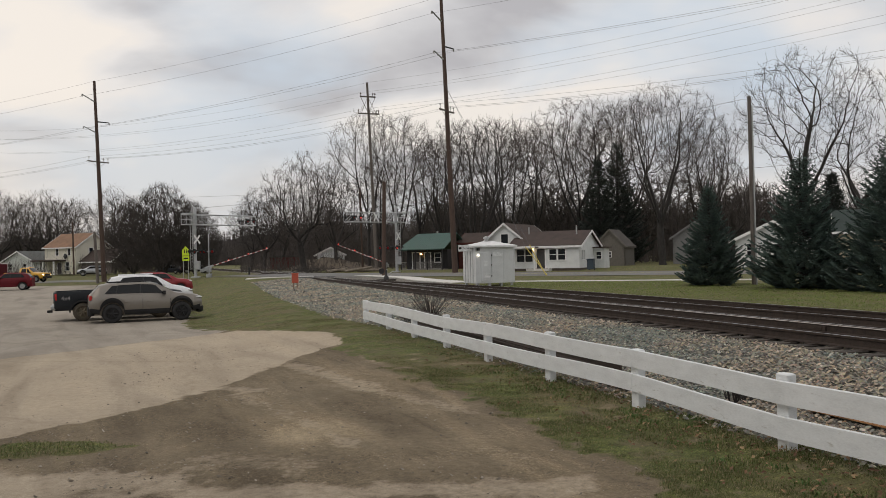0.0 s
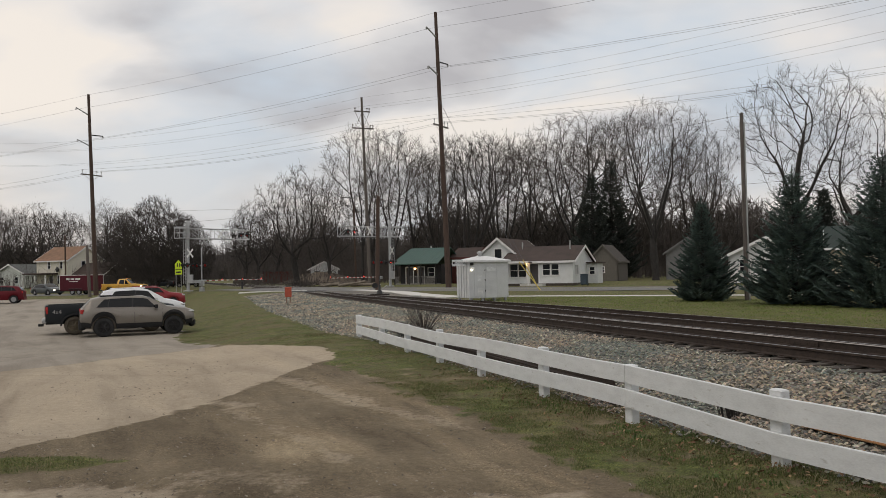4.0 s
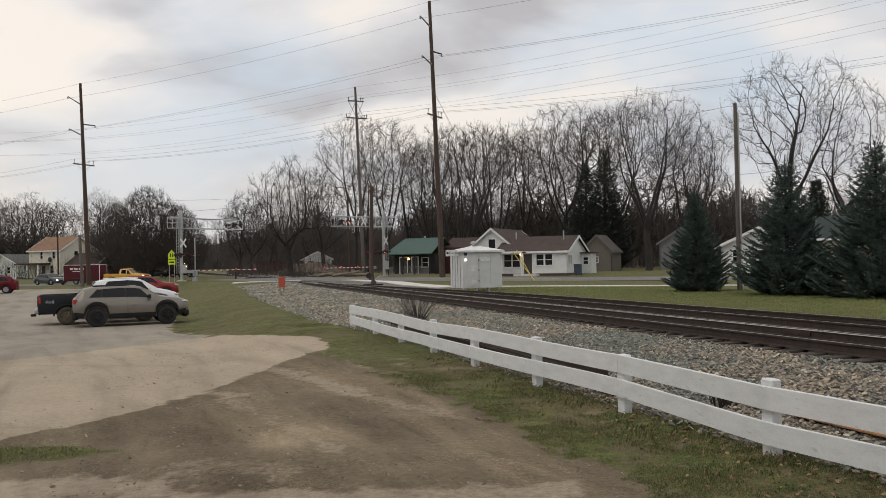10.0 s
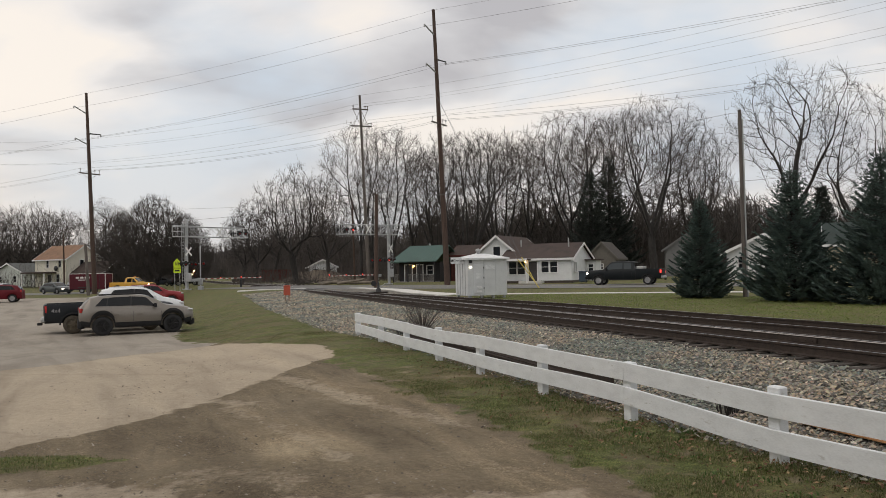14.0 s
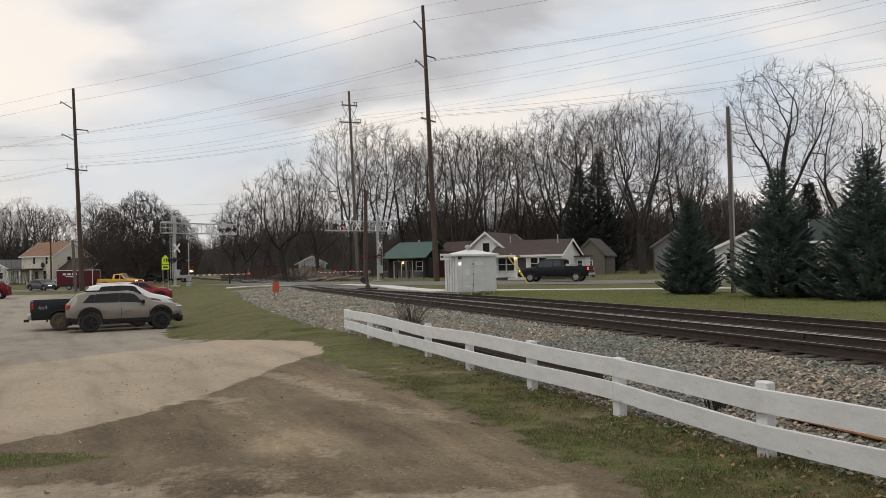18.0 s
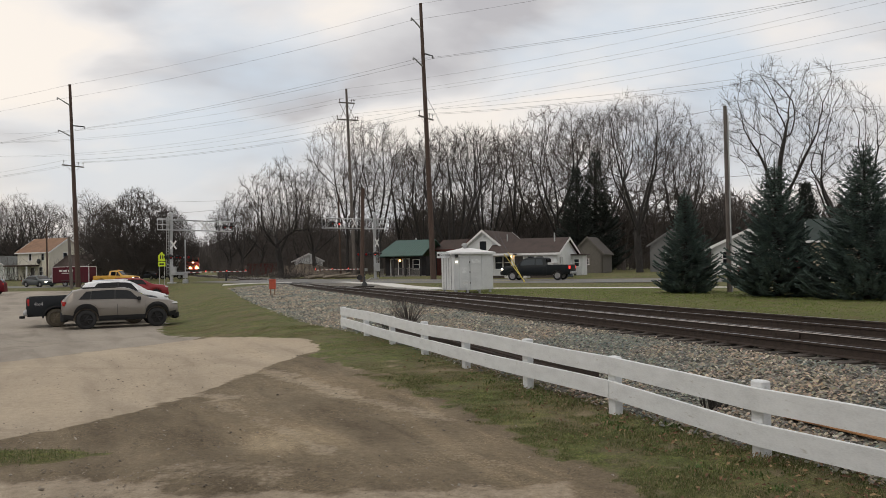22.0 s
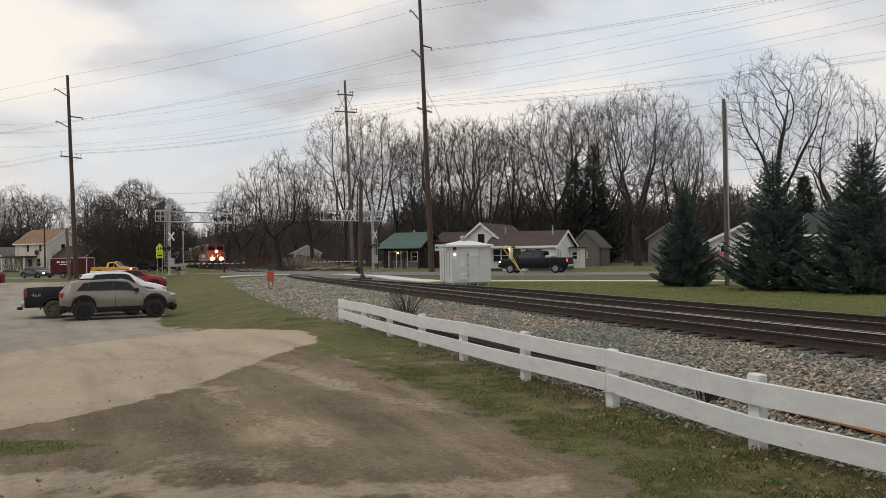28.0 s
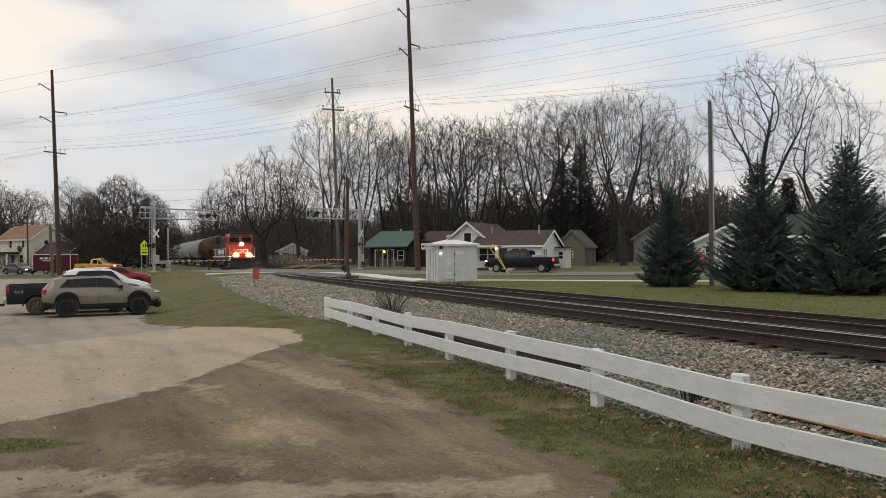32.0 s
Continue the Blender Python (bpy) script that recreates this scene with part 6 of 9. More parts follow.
    e = math.log(tips[1]) / math.log(r / thin)
    rad = thin * np.maximum(1, tips) ** (1 / e)
    rad[0] = rad[1] * 1.25
    k = np.arange(1, n)
    P, Q, R1 = N[par[k]], N[k], rad[k]
    R0 = np.minimum(rad[par[k]], R1 * 1.3)
    limb, crown = [], []
    for lo, hi, sides, host in ((0.10, 99, 8, limb), (0.035, 0.10, 5, limb), (0, 0.035, 3, crown)):
        m = (R1 >= lo) & (R1 < hi)
        if m.any():
            host.append(tubes(P[m], Q[m], R0[m], R1[m], sides))
    fine = np.flatnonzero(rad < max(0.03, thin * 2.2))
    fine = np.repeat(fine, rs.poisson(twigs, len(fine)))
    for gen, (ln, keep) in enumerate(((1.0, 1.0), (0.6, 0.8))):
        base = N[fine] if gen == 0 else base + (tip - base) * rs.uniform(0.3, 0.9, (len(base), 1))
        d0 = W[fine] if gen == 0 else (tip - base) / np.maximum(1e-6, np.linalg.norm(tip - base, axis=1))[:, None]
        d = 0.75 * d0 + rs.normal(0, 0.42, (len(base), 3)) + np.array((0, 0, 0.28))
        d /= np.linalg.norm(d, axis=1)[:, None]
        tip = base + d * (twig_len * h / 16 * ln * rs.uniform(0.4, 1.25, len(base)))[:, None]
        crown.append(tubes(base, tip, np.full(len(base), thin * 0.85), np.full(len(base), thin * 0.4), 3))
    hk = h / np.percentile(np.concatenate([v[:, 2] for v, f in crown]), 99.7)
    limb, crown = [(v * hk, f) for v, f in limb], [(v * hk, f) for v, f in crown]
    if raw:
        return limb + crown
    return gather("trunk", limb, BARK, True), gather("crown", crown, TWIG)


def skyline(px):
    return 470.8 + (784 - px) * 0.0192


ROUND = ((0.22, 0.05), (0.32, 0.22), (0.5, 0.31), (0.7, 0.31), (0.86, 0.22), (0.96, 0.09), (1.0, 0.02))
OVAL = ((0.2, 0.04), (0.35, 0.13), (0.55, 0.19), (0.75, 0.2), (0.9, 0.13), (1.0, 0.02))
FAN = ((0.12, 0.03), (0.3, 0.14), (0.5, 0.27), (0.7, 0.35), (0.85, 0.34), (0.95, 0.24), (1.0, 0.06))
VASE = ((0.28, 0.05), (0.42, 0.16), (0.6, 0.28), (0.78, 0.33), (0.9, 0.27), (1.0, 0.05))
DOME = ((0.06, 0.3), (0.2, 0.46), (0.4, 0.52), (0.6, 0.48), (0.8, 0.35), (0.93, 0.18), (1.0, 0.03))
GNARL = ((0.2, 0.08), (0.32, 0.27), (0.48, 0.35), (0.66, 0.32), (0.82, 0.24), (0.95, 0.12), (1.0, 0.03))
TREES = {
    "round": crown_tree(11, 14, 0.38, GNARL, 0.32, 6, 56, 0.22, 1300, wob=0.3, lump=0.5, thin=0.014, twigs=2.1),
    "round_b": crown_tree(12, 14, 0.28, ROUND, 0.28, 5, 46, 0.28, 1100, wob=0.22, lump=0.45, thin=0.013, twigs=2.1),
    "tall": crown_tree(21, 18, 0.23, OVAL, 0.34, 5, 24, 0.36, 1000, up=0.2, lump=0.5, thin=0.013, twigs=2.1),
    "tall_b": crown_tree(23, 18, 0.26, VASE, 0.36, 5, 32, 0.36, 1050, up=0.16, lump=0.5, thin=0.013, twigs=2.1),
    "fan": crown_tree(31, 16, 0.55, FAN, 0.10, 14, 31, 0.55, 1500, up=0.25, wob=0.10, lump=0.3, thin=0.015, twigs=2.1),
    "fan_b": crown_tree(33, 16, 0.45, FAN, 0.14, 10, 28, 0.5, 1300, up=0.25, wob=0.11, lump=0.4, thin=0.014, twigs=2.1),
    "vase": crown_tree(41, 20, 0.42, VASE, 0.3, 7, 33, 0.38, 1500, up=0.16, wob=0.12, lump=0.4, thin=0.012, twigs=2.0),
    "gnarled": crown_tree(52, 19, 0.42, VASE, 0.34, 6, 34, 0.36, 1100, step=0.46, wob=0.24, lump=0.6, thin=0.011, twigs=2.1, twig_len=0.7),
    "gnarled_b": crown_tree(57, 17, 0.38, GNARL, 0.34, 5, 46, 0.3, 900, step=0.46, wob=0.26, lump=0.6, thin=0.011, twigs=2.1, twig_len=0.7),
    "dome": crown_tree(61, 13, 0.26, DOME, 0.05, 16, 52, 0.40, 2300, step=0.40, twigs=3.4, up=0.2, wob=0.2, lump=0.16, thin=0.018, twig_len=1.1),
}


TREE_H = dict(round=14, round_b=14, tall=18, tall_b=18, fan=16, fan_b=16, vase=20, gnarled=19, gnarled_b=17, dome=13)


def plant(kind, px, topy, y, label, turn, wide=1.0, z=None, lean=0.0):
    x = (px - 784) / 1425 * y
    z = height(x, y) if z is None else z
    h = 1.63 + (skyline(px) - topy) / 1425 * y - z
    limbs, twigs = TREES[kind]
    k = h / TREE_H[kind]
    host = thing("bare_tree", label, "tree", "bare trees")
    host.matrix_basis = Matrix.Translation((x, y, z)) @ Matrix.Rotation(radians(lean), 4, "Y") @ Matrix.Rotation(radians(turn), 4, "Z") @ Matrix.Diagonal((k * wide, k * wide, k, 1))
    for nm, me in (("trunk", limbs), ("crown", twigs)):
        ob = new(nm, me)
        ob.parent = host


def build_trees():
    big = "large leafless tree with dark spreading limbs"
    slim = "tall slender leafless tree with fine upright branches"
    dark = "dense leafless tree with many upright stems"
    scrub = "dense rounded brown leafless tree of fine twigs"
    for kind, px, topy, y, lab, turn, wide in (
            ("round", 517, 281, 118, big, 20, 0.95), ("round_b", 448, 340, 150, big, 80, 1.0), ("round_b", 575, 300, 140, big, 140, 0.85),
            ("round", 425, 362, 170, big, 200, 0.9), ("gnarled_b", 478, 352, 175, big, 170, 1.0), ("tall_b", 545, 345, 170, slim, 60, 1.1),
            ("tall_b", 634, 208, 128, slim, 100, 0.7), ("tall_b", 694, 216, 126, slim, 200, 0.85), ("tall", 655, 290, 150, slim, 20, 1.1), ("tall", 728, 246, 140, slim, 300, 1.1),
            ("fan", 822, 224, 110, dark, 30, 1.0), ("fan_b", 770, 254, 125, dark, 75, 0.8), ("fan_b", 880, 226, 118, dark, 200, 0.85), ("tall", 928, 226, 126, slim, 160, 1.2), ("tall_b", 962, 232, 135, slim, 40, 1.1),
            ("tall_b", 1012, 188, 120, slim, 220, 1.1), ("tall", 1040, 215, 135, slim, 10, 1.2), ("tall_b", 1098, 190, 128, slim, 70, 1.0), ("tall", 1215, 226, 132, slim, 250, 1.1),
            ("vase", 1152, 166, 96, big, 15, 0.98), ("vase", 1238, 218, 128, big, 190, 0.8), ("round_b", 1268, 292, 120, big, 60, 0.9), ("tall", 1300, 332, 150, slim, 110, 1.2), ("round", 1345, 340, 140, big, 10, 1.0),
            ("gnarled", 1405, 105, 86, big, 100, 0.92), ("gnarled_b", 1520, 138, 84, big, 310, 0.9), ("round_b", 1470, 335, 130, big, 10, 1.0), ("round", 1560, 320, 130, big, 40, 1.0),
            ("dome", 268, 340, 126, scrub, 0, 0.88), ("dome", 322, 372, 124, scrub, 140, 0.75), ("dome", 214, 368, 132, scrub, 70, 0.8),
            ("tall", 181, 340, 165, slim, 30, 1.2), ("tall_b", 200, 356, 160, slim, 90, 0.9), ("round", 52, 348, 178, big, 0, 1.2), ("round_b", 10, 356, 180, big, 60, 1.1), ("round_b", 112, 362, 190, big, 120, 1.1), ("round", -30, 345, 176, big, 190, 1.1), ("fan_b", 84, 366, 200, dark, 20, 1.2)):
        plant(kind, px, topy, y, lab, turn, wide)


build_trees()


def build_woods():
    """Far woods and scrub behind the street, and a low wooded skyline."""
    rnd = random.Random(77)
    small = [crown_tree(80 + i, 11, 0.2, (OVAL, FAN, ROUND)[i % 3], 0.2, 4, 26, 0.35, 190, step=0.7, thin=0.042, twigs=1.7, twig_len=1.6, lump=0.6, raw=True) for i in range(4)]
    pieces = []
    for k in range(175):
        px, y = rnd.uniform(395, 1640), rnd.uniform(140, 225)
        if k >= 125:
            px, y = rnd.uniform(740, 1330), rnd.uniform(128, 165)
        elif k % 4 == 0:
            px, y = rnd.uniform(-80, 322), rnd.uniform(170, 250)
        elif k % 4 == 1:
            px, y = rnd.uniform(385, 800), rnd.uniform(170, 330)
        x = (px - 784) / 1425 * y
        s0 = -x * math.sin(TH) + y * math.cos(TH)
        if 3 < x * math.cos(TH) + y * math.sin(TH) - bend(s0) < 22:
            continue
        f = rnd.uniform(0.75, 1.35) * (0.8 if px < 430 else 1.0)
        w, a = f * rnd.uniform(0.9, 1.4), rnd.uniform(0, 6.28)
        M = np.array(((w * math.cos(a), -w * math.sin(a), 0), (w * math.sin(a), w * math.cos(a), 0), (0, 0, f)))
        pieces += [(v @ M.T + np.array((x, y, 0.1)), q) for v, q in small[k % 4] if len(q[0]) == 4]
    me = gather("woods", pieces, TWIG)
    tagged(new("woods", me), "grey-brown leafless woods behind the houses", "woods", kind="stuff")
    rs = np.random.RandomState(5)
    n = 9000
    px = np.where(np.arange(n) % 5 > 0, rs.uniform(405, 1700, n), rs.uniform(-60, 330, n))
    y = np.where(px > 340, rs.uniform(122, 200, n), rs.uniform(140, 205, n))
    x = (px - 784) / 1425 * y
    lumps = np.array([0.7 + 0.7 * noise.noise((a * 0.06, b * 0.06, 0)) for a, b in zip(x, y)])
    h = rs.uniform(1.2, 5.5, n) * lumps
    P = np.stack([x, y, np.full(n, 0.1)], 1)
    Q = P + np.stack([rs.normal(0, 0.2, n) * h, rs.normal(0, 0.2, n) * h, h], 1)
    M = P + (Q - P) * rs.uniform(0.25, 0.6, (n, 1))
    T = M + np.stack([rs.normal(0, 0.22, n) * h, rs.normal(0, 0.22, n) * h, 0.35 * h], 1)
    me = gather("scrub", [tubes(P, Q, np.full(n, 0.035), np.full(n, 0.012), 3), tubes(M, T, np.full(n, 0.02), np.full(n, 0.01), 3)], TWIG)
    tagged(new("scrub", me), "brown leafless scrub at the foot of the woods", "scrub", kind="stuff")
    # far woods: a low solid mass with a fringe of fine stems
    S = Shape()
    rows = []
    R = 560

    def crest(q, k):
        tall = 27 - 4 * ramp01(q, -20, -17) * (1 - ramp01(q, -16, -14)) + 11 * ramp01(q, -15, -9) * (1 - ramp01(q, 40, 70))
        return tall * (0.86 + 0.2 * noise.noise((k * 0.012, 0, 5)) + 0.16 * noise.noise((k * 0.05, 1, 5)) + 0.1 * noise.noise((k * 0.2, 2, 5)))
    # full circle: the unseen part behind the viewer is added to darken reflections
    for k in range(2600):
        q = -180 + 360 * k / 2599
        a = radians(q)
        h = crest(q, k * 2)
        rows.append([Vector((R * math.sin(a), R * math.cos(a), -2)), Vector((R * math.sin(a), R * math.cos(a), h * 0.5)), Vector((R * math.sin(a) * 1.02, R * math.cos(a) * 1.02, h * 0.8))])
    S.grid(rows, flip=True)
    FAR = mat("far_wood", (0.075, 0.066, 0.064), 1.0, vary=0.35, scale=0.35, bump=1.0, bscale=0.8, stretch=(1, 1, 0.35))
    solid("far_woods", S, FAR, "distant line of leafless woods", "woods", kind="structure")
    n = 16000
    q = rs.uniform(-31, 31, n)
    a = np.radians(q)
    d = rs.uniform(470, 555, n)
    h = np.array([crest(b, (b + 180) / 360 * 5198) for b in q]) * rs.uniform(0.6, 1.15, n) * d / R
    P = np.stack([d * np.sin(a), d * np.cos(a), h * rs.uniform(0.3, 0.8, n)], 1)
    Q = np.stack([d * np.sin(a) + rs.normal(0, 1.0, n), d * np.cos(a), h], 1)
    me = gather("far_stems", [tubes(P, Q, np.full(n, 0.12), np.full(n, 0.03), 3)], FAR)
    tagged(new("far_stems", me), "bare stems along the distant woods", "woods", kind="stuff")
    # brown bank beyond the crossing
    S = Shape()
    rows = []
    for i in range(24):
        s = 112 + i * 5.0
        row = []
        for j in range(9):
            n = 19 + j * 1.6
            z = 0.05 + 2.3 * ramp01(j, 0, 4) * (1 - ramp01(j, 5, 8)) * ramp01(i, 0, 6) * (0.8 + 0.3 * noise.noise((s * 0.1, n * 0.3, 0)))
            row.append(sn(s, n + bend(s), z))
        rows.append(row)
    S.grid(rows, flip=True)
    solid("bank", S, mat("brown_bank", (0.10, 0.075, 0.05), 1.0, vary=0.25, scale=0.6, bump=0.8, bscale=5), "brown weedy earth bank beside the far track", "bank", kind="structure", smooth=True)


build_woods()

# ---- spruces ----
NEEDLE = mat("spruce_needles", (0.082, 0.122, 0.108), 0.85, vary=0.4, scale=3.5, rand=0.1)
NEEDLE_DARK = mat("dark_needles", (0.05, 0.06, 0.053), 0.9, vary=0.3, scale=1.5)


def tuft(S, p, d, L, w, rnd):
    """A spray of needles: a thin three-sided spindle with side barbs."""
    d = d.normalized()
    a = d.cross(Vector((rnd.uniform(-1, 1), rnd.uniform(-1, 1), rnd.uniform(-1, 1)))).normalized()
    b = d.cross(a)
    o = len(S.v)
    S.v += [tuple(p), tuple(p + d * L * 0.55 + a * w), tuple(p + d * L), tuple(p + d * L * 0.55 - a * w), tuple(p + d * L * 0.5 + b * w), tuple(p + d * L * 0.5 - b * w)]
    S.f += [(o, o + 1, o + 2, o + 3), (o, o + 4, o + 2, o + 5)]


def spruce(px, y, h, radius, seed, material=NEEDLE, label="dense blue-green spruce growing on the lawn", dens=1.0, tuft_len=0.21, base_z=0.02):
    rnd = random.Random(seed)
    x = (px - 784) / 1425 * y
    host = thing("spruce", label, "spruce", "spruces", at=Matrix.Translation((x, y, base_z)))
    part("trunk", Shape().tube((0, 0, -0.1), (0, 0, h * 0.6), 0.022 * h, 0.012 * h, 8).tube((0, 0, h * 0.6), (0, 0, h * 0.98), 0.012 * h, 0.01, 6), BARK, host)
    S, B = Shape(), Shape()
    z = 0.05 * h
    while z < h * 0.91:
        f = z / h
        R = radius * (1 - f) ** 1.12 * (1.0 if f > 0.14 else 0.78 + 1.57 * f)
        n = max(5, int((11 + 10 * (1 - f)) * dens))
        a0 = rnd.random() * 6.28
        tl = tuft_len * (0.5 + 0.5 * (1 - f))
        for k in range(n):
            a = a0 + 6.283 * k / n + rnd.gauss(0, 0.14)
            L = max(0.06, R * rnd.uniform(0.6, 1.1) * (1 + 0.22 * noise.noise((math.cos(a) * 1.7, math.sin(a) * 1.7, z * 0.9 + seed))))
            out = Vector((math.cos(a), math.sin(a), 0))
            zj = z + rnd.uniform(-0.10, 0.10) * (h / 5.2)
            last = Vector((0, 0, zj))
            m = max(2, int(L / (0.13 * tuft_len / 0.26)))
            pts = []
            for i in range(1, m + 1):
                t = i / m
                zz = zj + L * (-0.16 * math.sin(t * 2.6) + 0.16 * t * t + (0.15 + 0.75 * f * f) * t * f)
                p = out * (L * t) + Vector((0, 0, zz))
                pts.append((t, p, (p - last).normalized()))
                last = p
            B.tube((0, 0, zj), pts[len(pts) // 2][1], 0.012, 0.006, 3, caps=False)
            B.tube(pts[len(pts) // 2][1], pts[-1][1], 0.006, 0.003, 3, caps=False)
            side = Vector((-out.y, out.x, 0))
            for t, p, d in pts:
                if t < 0.3 and L > 0.5:
                    continue
                w = tl * 0.16
                tuft(S, p, d + Vector((0, 0, rnd.uniform(-0.15, 0.3))), tl * rnd.uniform(0.7, 1.1), w, rnd)
                for sg in (-1, 1):
                    q = d * 0.8 + side * sg * rnd.uniform(0.6, 1.0) + Vector((0, 0, rnd.uniform(-0.25, 0.2)))
                    ln = tl * rnd.uniform(0.7, 1.2) + 0.12 * L * (1 - t)
                    tuft(S, p, q, ln, w, rnd)
                    e = p + q.normalized() * ln * 0.55
                    tuft(S, e, q + d * rnd.uniform(-0.2, 0.8) + Vector((0, 0, rnd.uniform(-0.3, 0.4))), tl * 0.8, w, rnd)
        z += (0.13 + 0.07 * (1 - f)) * (h / 5.2) ** 0.5
    for k in range(14):
        zc = h * rnd.uniform(0.88, 0.95)
        ang = rnd.uniform(0, 6.28)
        tuft(S, Vector((0, 0, zc)), Vector((math.cos(ang) * 0.6, math.sin(ang) * 0.6, 1)), tuft_len * rnd.uniform(0.3, 0.6), 0.02, rnd)
    for k in range(4):
        tuft(S, Vector((0, 0, h * 0.92)), Vector((rnd.gauss(0, 0.08), rnd.gauss(0, 0.08), 1)), h * 0.08, 0.014, rnd)
    part("branch_wood", B, BARK, host)
    part("needles", S, material, host)


spruce(1235, 39.3, 5.2, 1.95, 3)
spruce(1397, 34.0, 5.95, 2.75, 4)
spruce(1558, 30.6, 6.1, 3.0, 5)
for q, yy, hh, rr, sd in ((1076, 113, 18.2, 5.0, 6), (1042, 109, 15.2, 4.2, 7)):
    spruce(q, yy, hh, rr, sd, NEEDLE_DARK, "dark tall conifer among the bare trees", 0.5, 0.62, 0.2)
spruce(1452, 76, 9.2, 2.6, 8, NEEDLE_DARK, "dark cedar behind the spruces", 0.8, 0.5, 0.2)

# ---- vehicles: built along +X (forward), on their wheels at z = 0 ----


def lerp_line(line, x):
    if x <= line[0][0]:
        return line[0][1]
    for (x0, v0), (x1, v1) in zip(line, line[1:]):
        if x <= x1:
            return v0 + (v1 - v0) * (x - x0) / (x1 - x0) if x1 > x0 else v1
    return line[-1][1]


def paint(name, color, metal=0.35, rough=0.35):
    deep = sum(color) < 0.2
    return mat(name, color, 0.5 if deep else rough, 0.0 if deep else metal, vary=0.05, scale=1.5, coat=0.0 if deep else 0.08, spec=0.22 if deep else 0.5, spots=(tuple(c * 0.8 + 0.02 for c in color), 2.5, 0.66))


class Car:
    """A lofted car body with real wheel arches, and the surfaces that its glass and trim follow."""

    def __init__(self, length, width, top, belt, sill, axles, wheel_r, nose=0.12, tail=0.08, tumble=0.22, bed=None):
        self.L, self.W, self.top, self.belt, self.sill, self.axles, self.R = length, width, top, belt, sill, axles, wheel_r
        self.nose, self.tail, self.tumble, self.bed = nose, tail, tumble, bed

    def half(self, x):
        h, w = self.L / 2, self.W / 2
        k = max(0, (x - (h - 0.75)) / 0.75)
        j = max(0, (-(h - 0.5) - x) / 0.5)
        return w - self.nose * k ** 2.2 - self.tail * j ** 2.2

    def low(self, x):
        s = self.sill
        h = self.L / 2
        s += 0.12 * ramp01(x, h - 0.75, h) + 0.1 * ramp01(-x, h - 0.7, h)
        for a in self.axles:
            d = abs(x - a)
            r = self.R + 0.075
            if d < r:
                s = max(s, self.R + math.sqrt(r * r - d * d) * 0.96)
        return s

    def ring(self, x):
        w, zt, z0 = self.half(x), lerp_line(self.top, x), self.low(x)
        zb = min(lerp_line(self.belt, x), zt - 0.03)
        z0 = min(z0, zb - 0.06)
        g = max(0.0, zt - zb)
        wt = w - 0.05 - self.tumble * min(g, 0.62)
        if self.bed and self.bed[0] <= x <= self.bed[1]:
            zf = zt - 0.48
            return [(0, self.sill), (w - 0.26, self.sill), (w - 0.26, z0), (w - 0.03, z0), (w, z0 + 0.05), (w + 0.005, (z0 + zb) / 2), (w, zb - 0.05), (w - 0.01, zb), (w - 0.02, zt), (w - 0.09, zt), (w - 0.10, zf), (0, zf)]
        return [(0, self.sill), (w - 0.26, self.sill), (w - 0.26, z0), (w - 0.03, z0), (w, z0 + 0.05), (w + 0.012, z0 + (zb - z0) * 0.55), (w - 0.005, zb - 0.04), (w - 0.04, zb), (wt, zt - 0.30 * min(g, 0.2)), (wt - 0.07, zt - 0.012), (wt * 0.55, zt + 0.012), (0, zt + 0.02)]

    def body(self):
        h = self.L / 2
        xs = {-h, h, -h + 0.02, h - 0.02, -h + 0.06, h - 0.06}
        k = int(self.L / 0.11)
        xs |= {-h + self.L * i / k for i in range(k + 1)}
        for a in self.axles:
            xs |= {a + (self.R + 0.075) * math.sin(radians(q)) for q in range(-90, 91, 12)}
        for p, _ in self.top:
            xs.add(p)
        if self.bed:
            xs |= {self.bed[0] - 0.01, self.bed[0], self.bed[1], self.bed[1] + 0.01}
        xs = sorted(x for x in xs if -h <= x <= h)
        rows = []
        for x in xs:
            r = self.ring(x)
            if x in (-h, h):
                zm = sum(p[1] for p in r) / len(r)
                r = [(y * 0.96, zm + (z - zm) * 0.9) for y, z in r]
            rows.append([(x, y, z) for y, z in r] + [(x, -y, z) for y, z in r[-2:0:-1]] + [(x, *r[0])])
        S = Shape()
        S.grid(rows)
        n = len(rows[0]) - 1
        S.f.append(tuple(range(n)))
        o = (len(rows) - 1) * (n + 1)
        S.f.append(tuple(o + i for i in range(n - 1, -1, -1)))
        return S

    def side(self, x, f, sgn, out=0.014):
        """A point on the glass line: f from belt (0) to roof (1)."""
        r = self.ring(x)
        y = r[7][0] + (r[8][0] - r[7][0]) * f + out
        return Vector((x, sgn * y, r[7][1] + (r[8][1] - r[7][1]) * f))

    def flank(self, x, z, sgn, out=0.008):
        r = self.ring(x)[3:8]
        for (y0, z0), (y1, z1) in zip(r, r[1:]):
            if z <= z1:
                t = 0 if z1 == z0 else max(0, (z - z0) / (z1 - z0))
                return Vector((x, sgn * (y0 + (y1 - y0) * t + out), max(z, r[0][1])))
        return Vector((x, sgn * (r[-1][0] + out), z))

    def window(self, x0, x1, sgn, lean0=0.0, lean1=0.0, f0=0.06, f1=0.9):
        S = Shape()
        rows = []
        for i in range(7):
            t = i / 6
            row = []
            for j in range(4):
                f = f0 + (f1 - f0) * j / 3
                x = (x0 + lean0 * f) * (1 - t) + (x1 + lean1 * f) * t
                row.append(self.side(x, f, sgn))
            rows.append(row)
        return S.grid(rows, flip=sgn > 0)

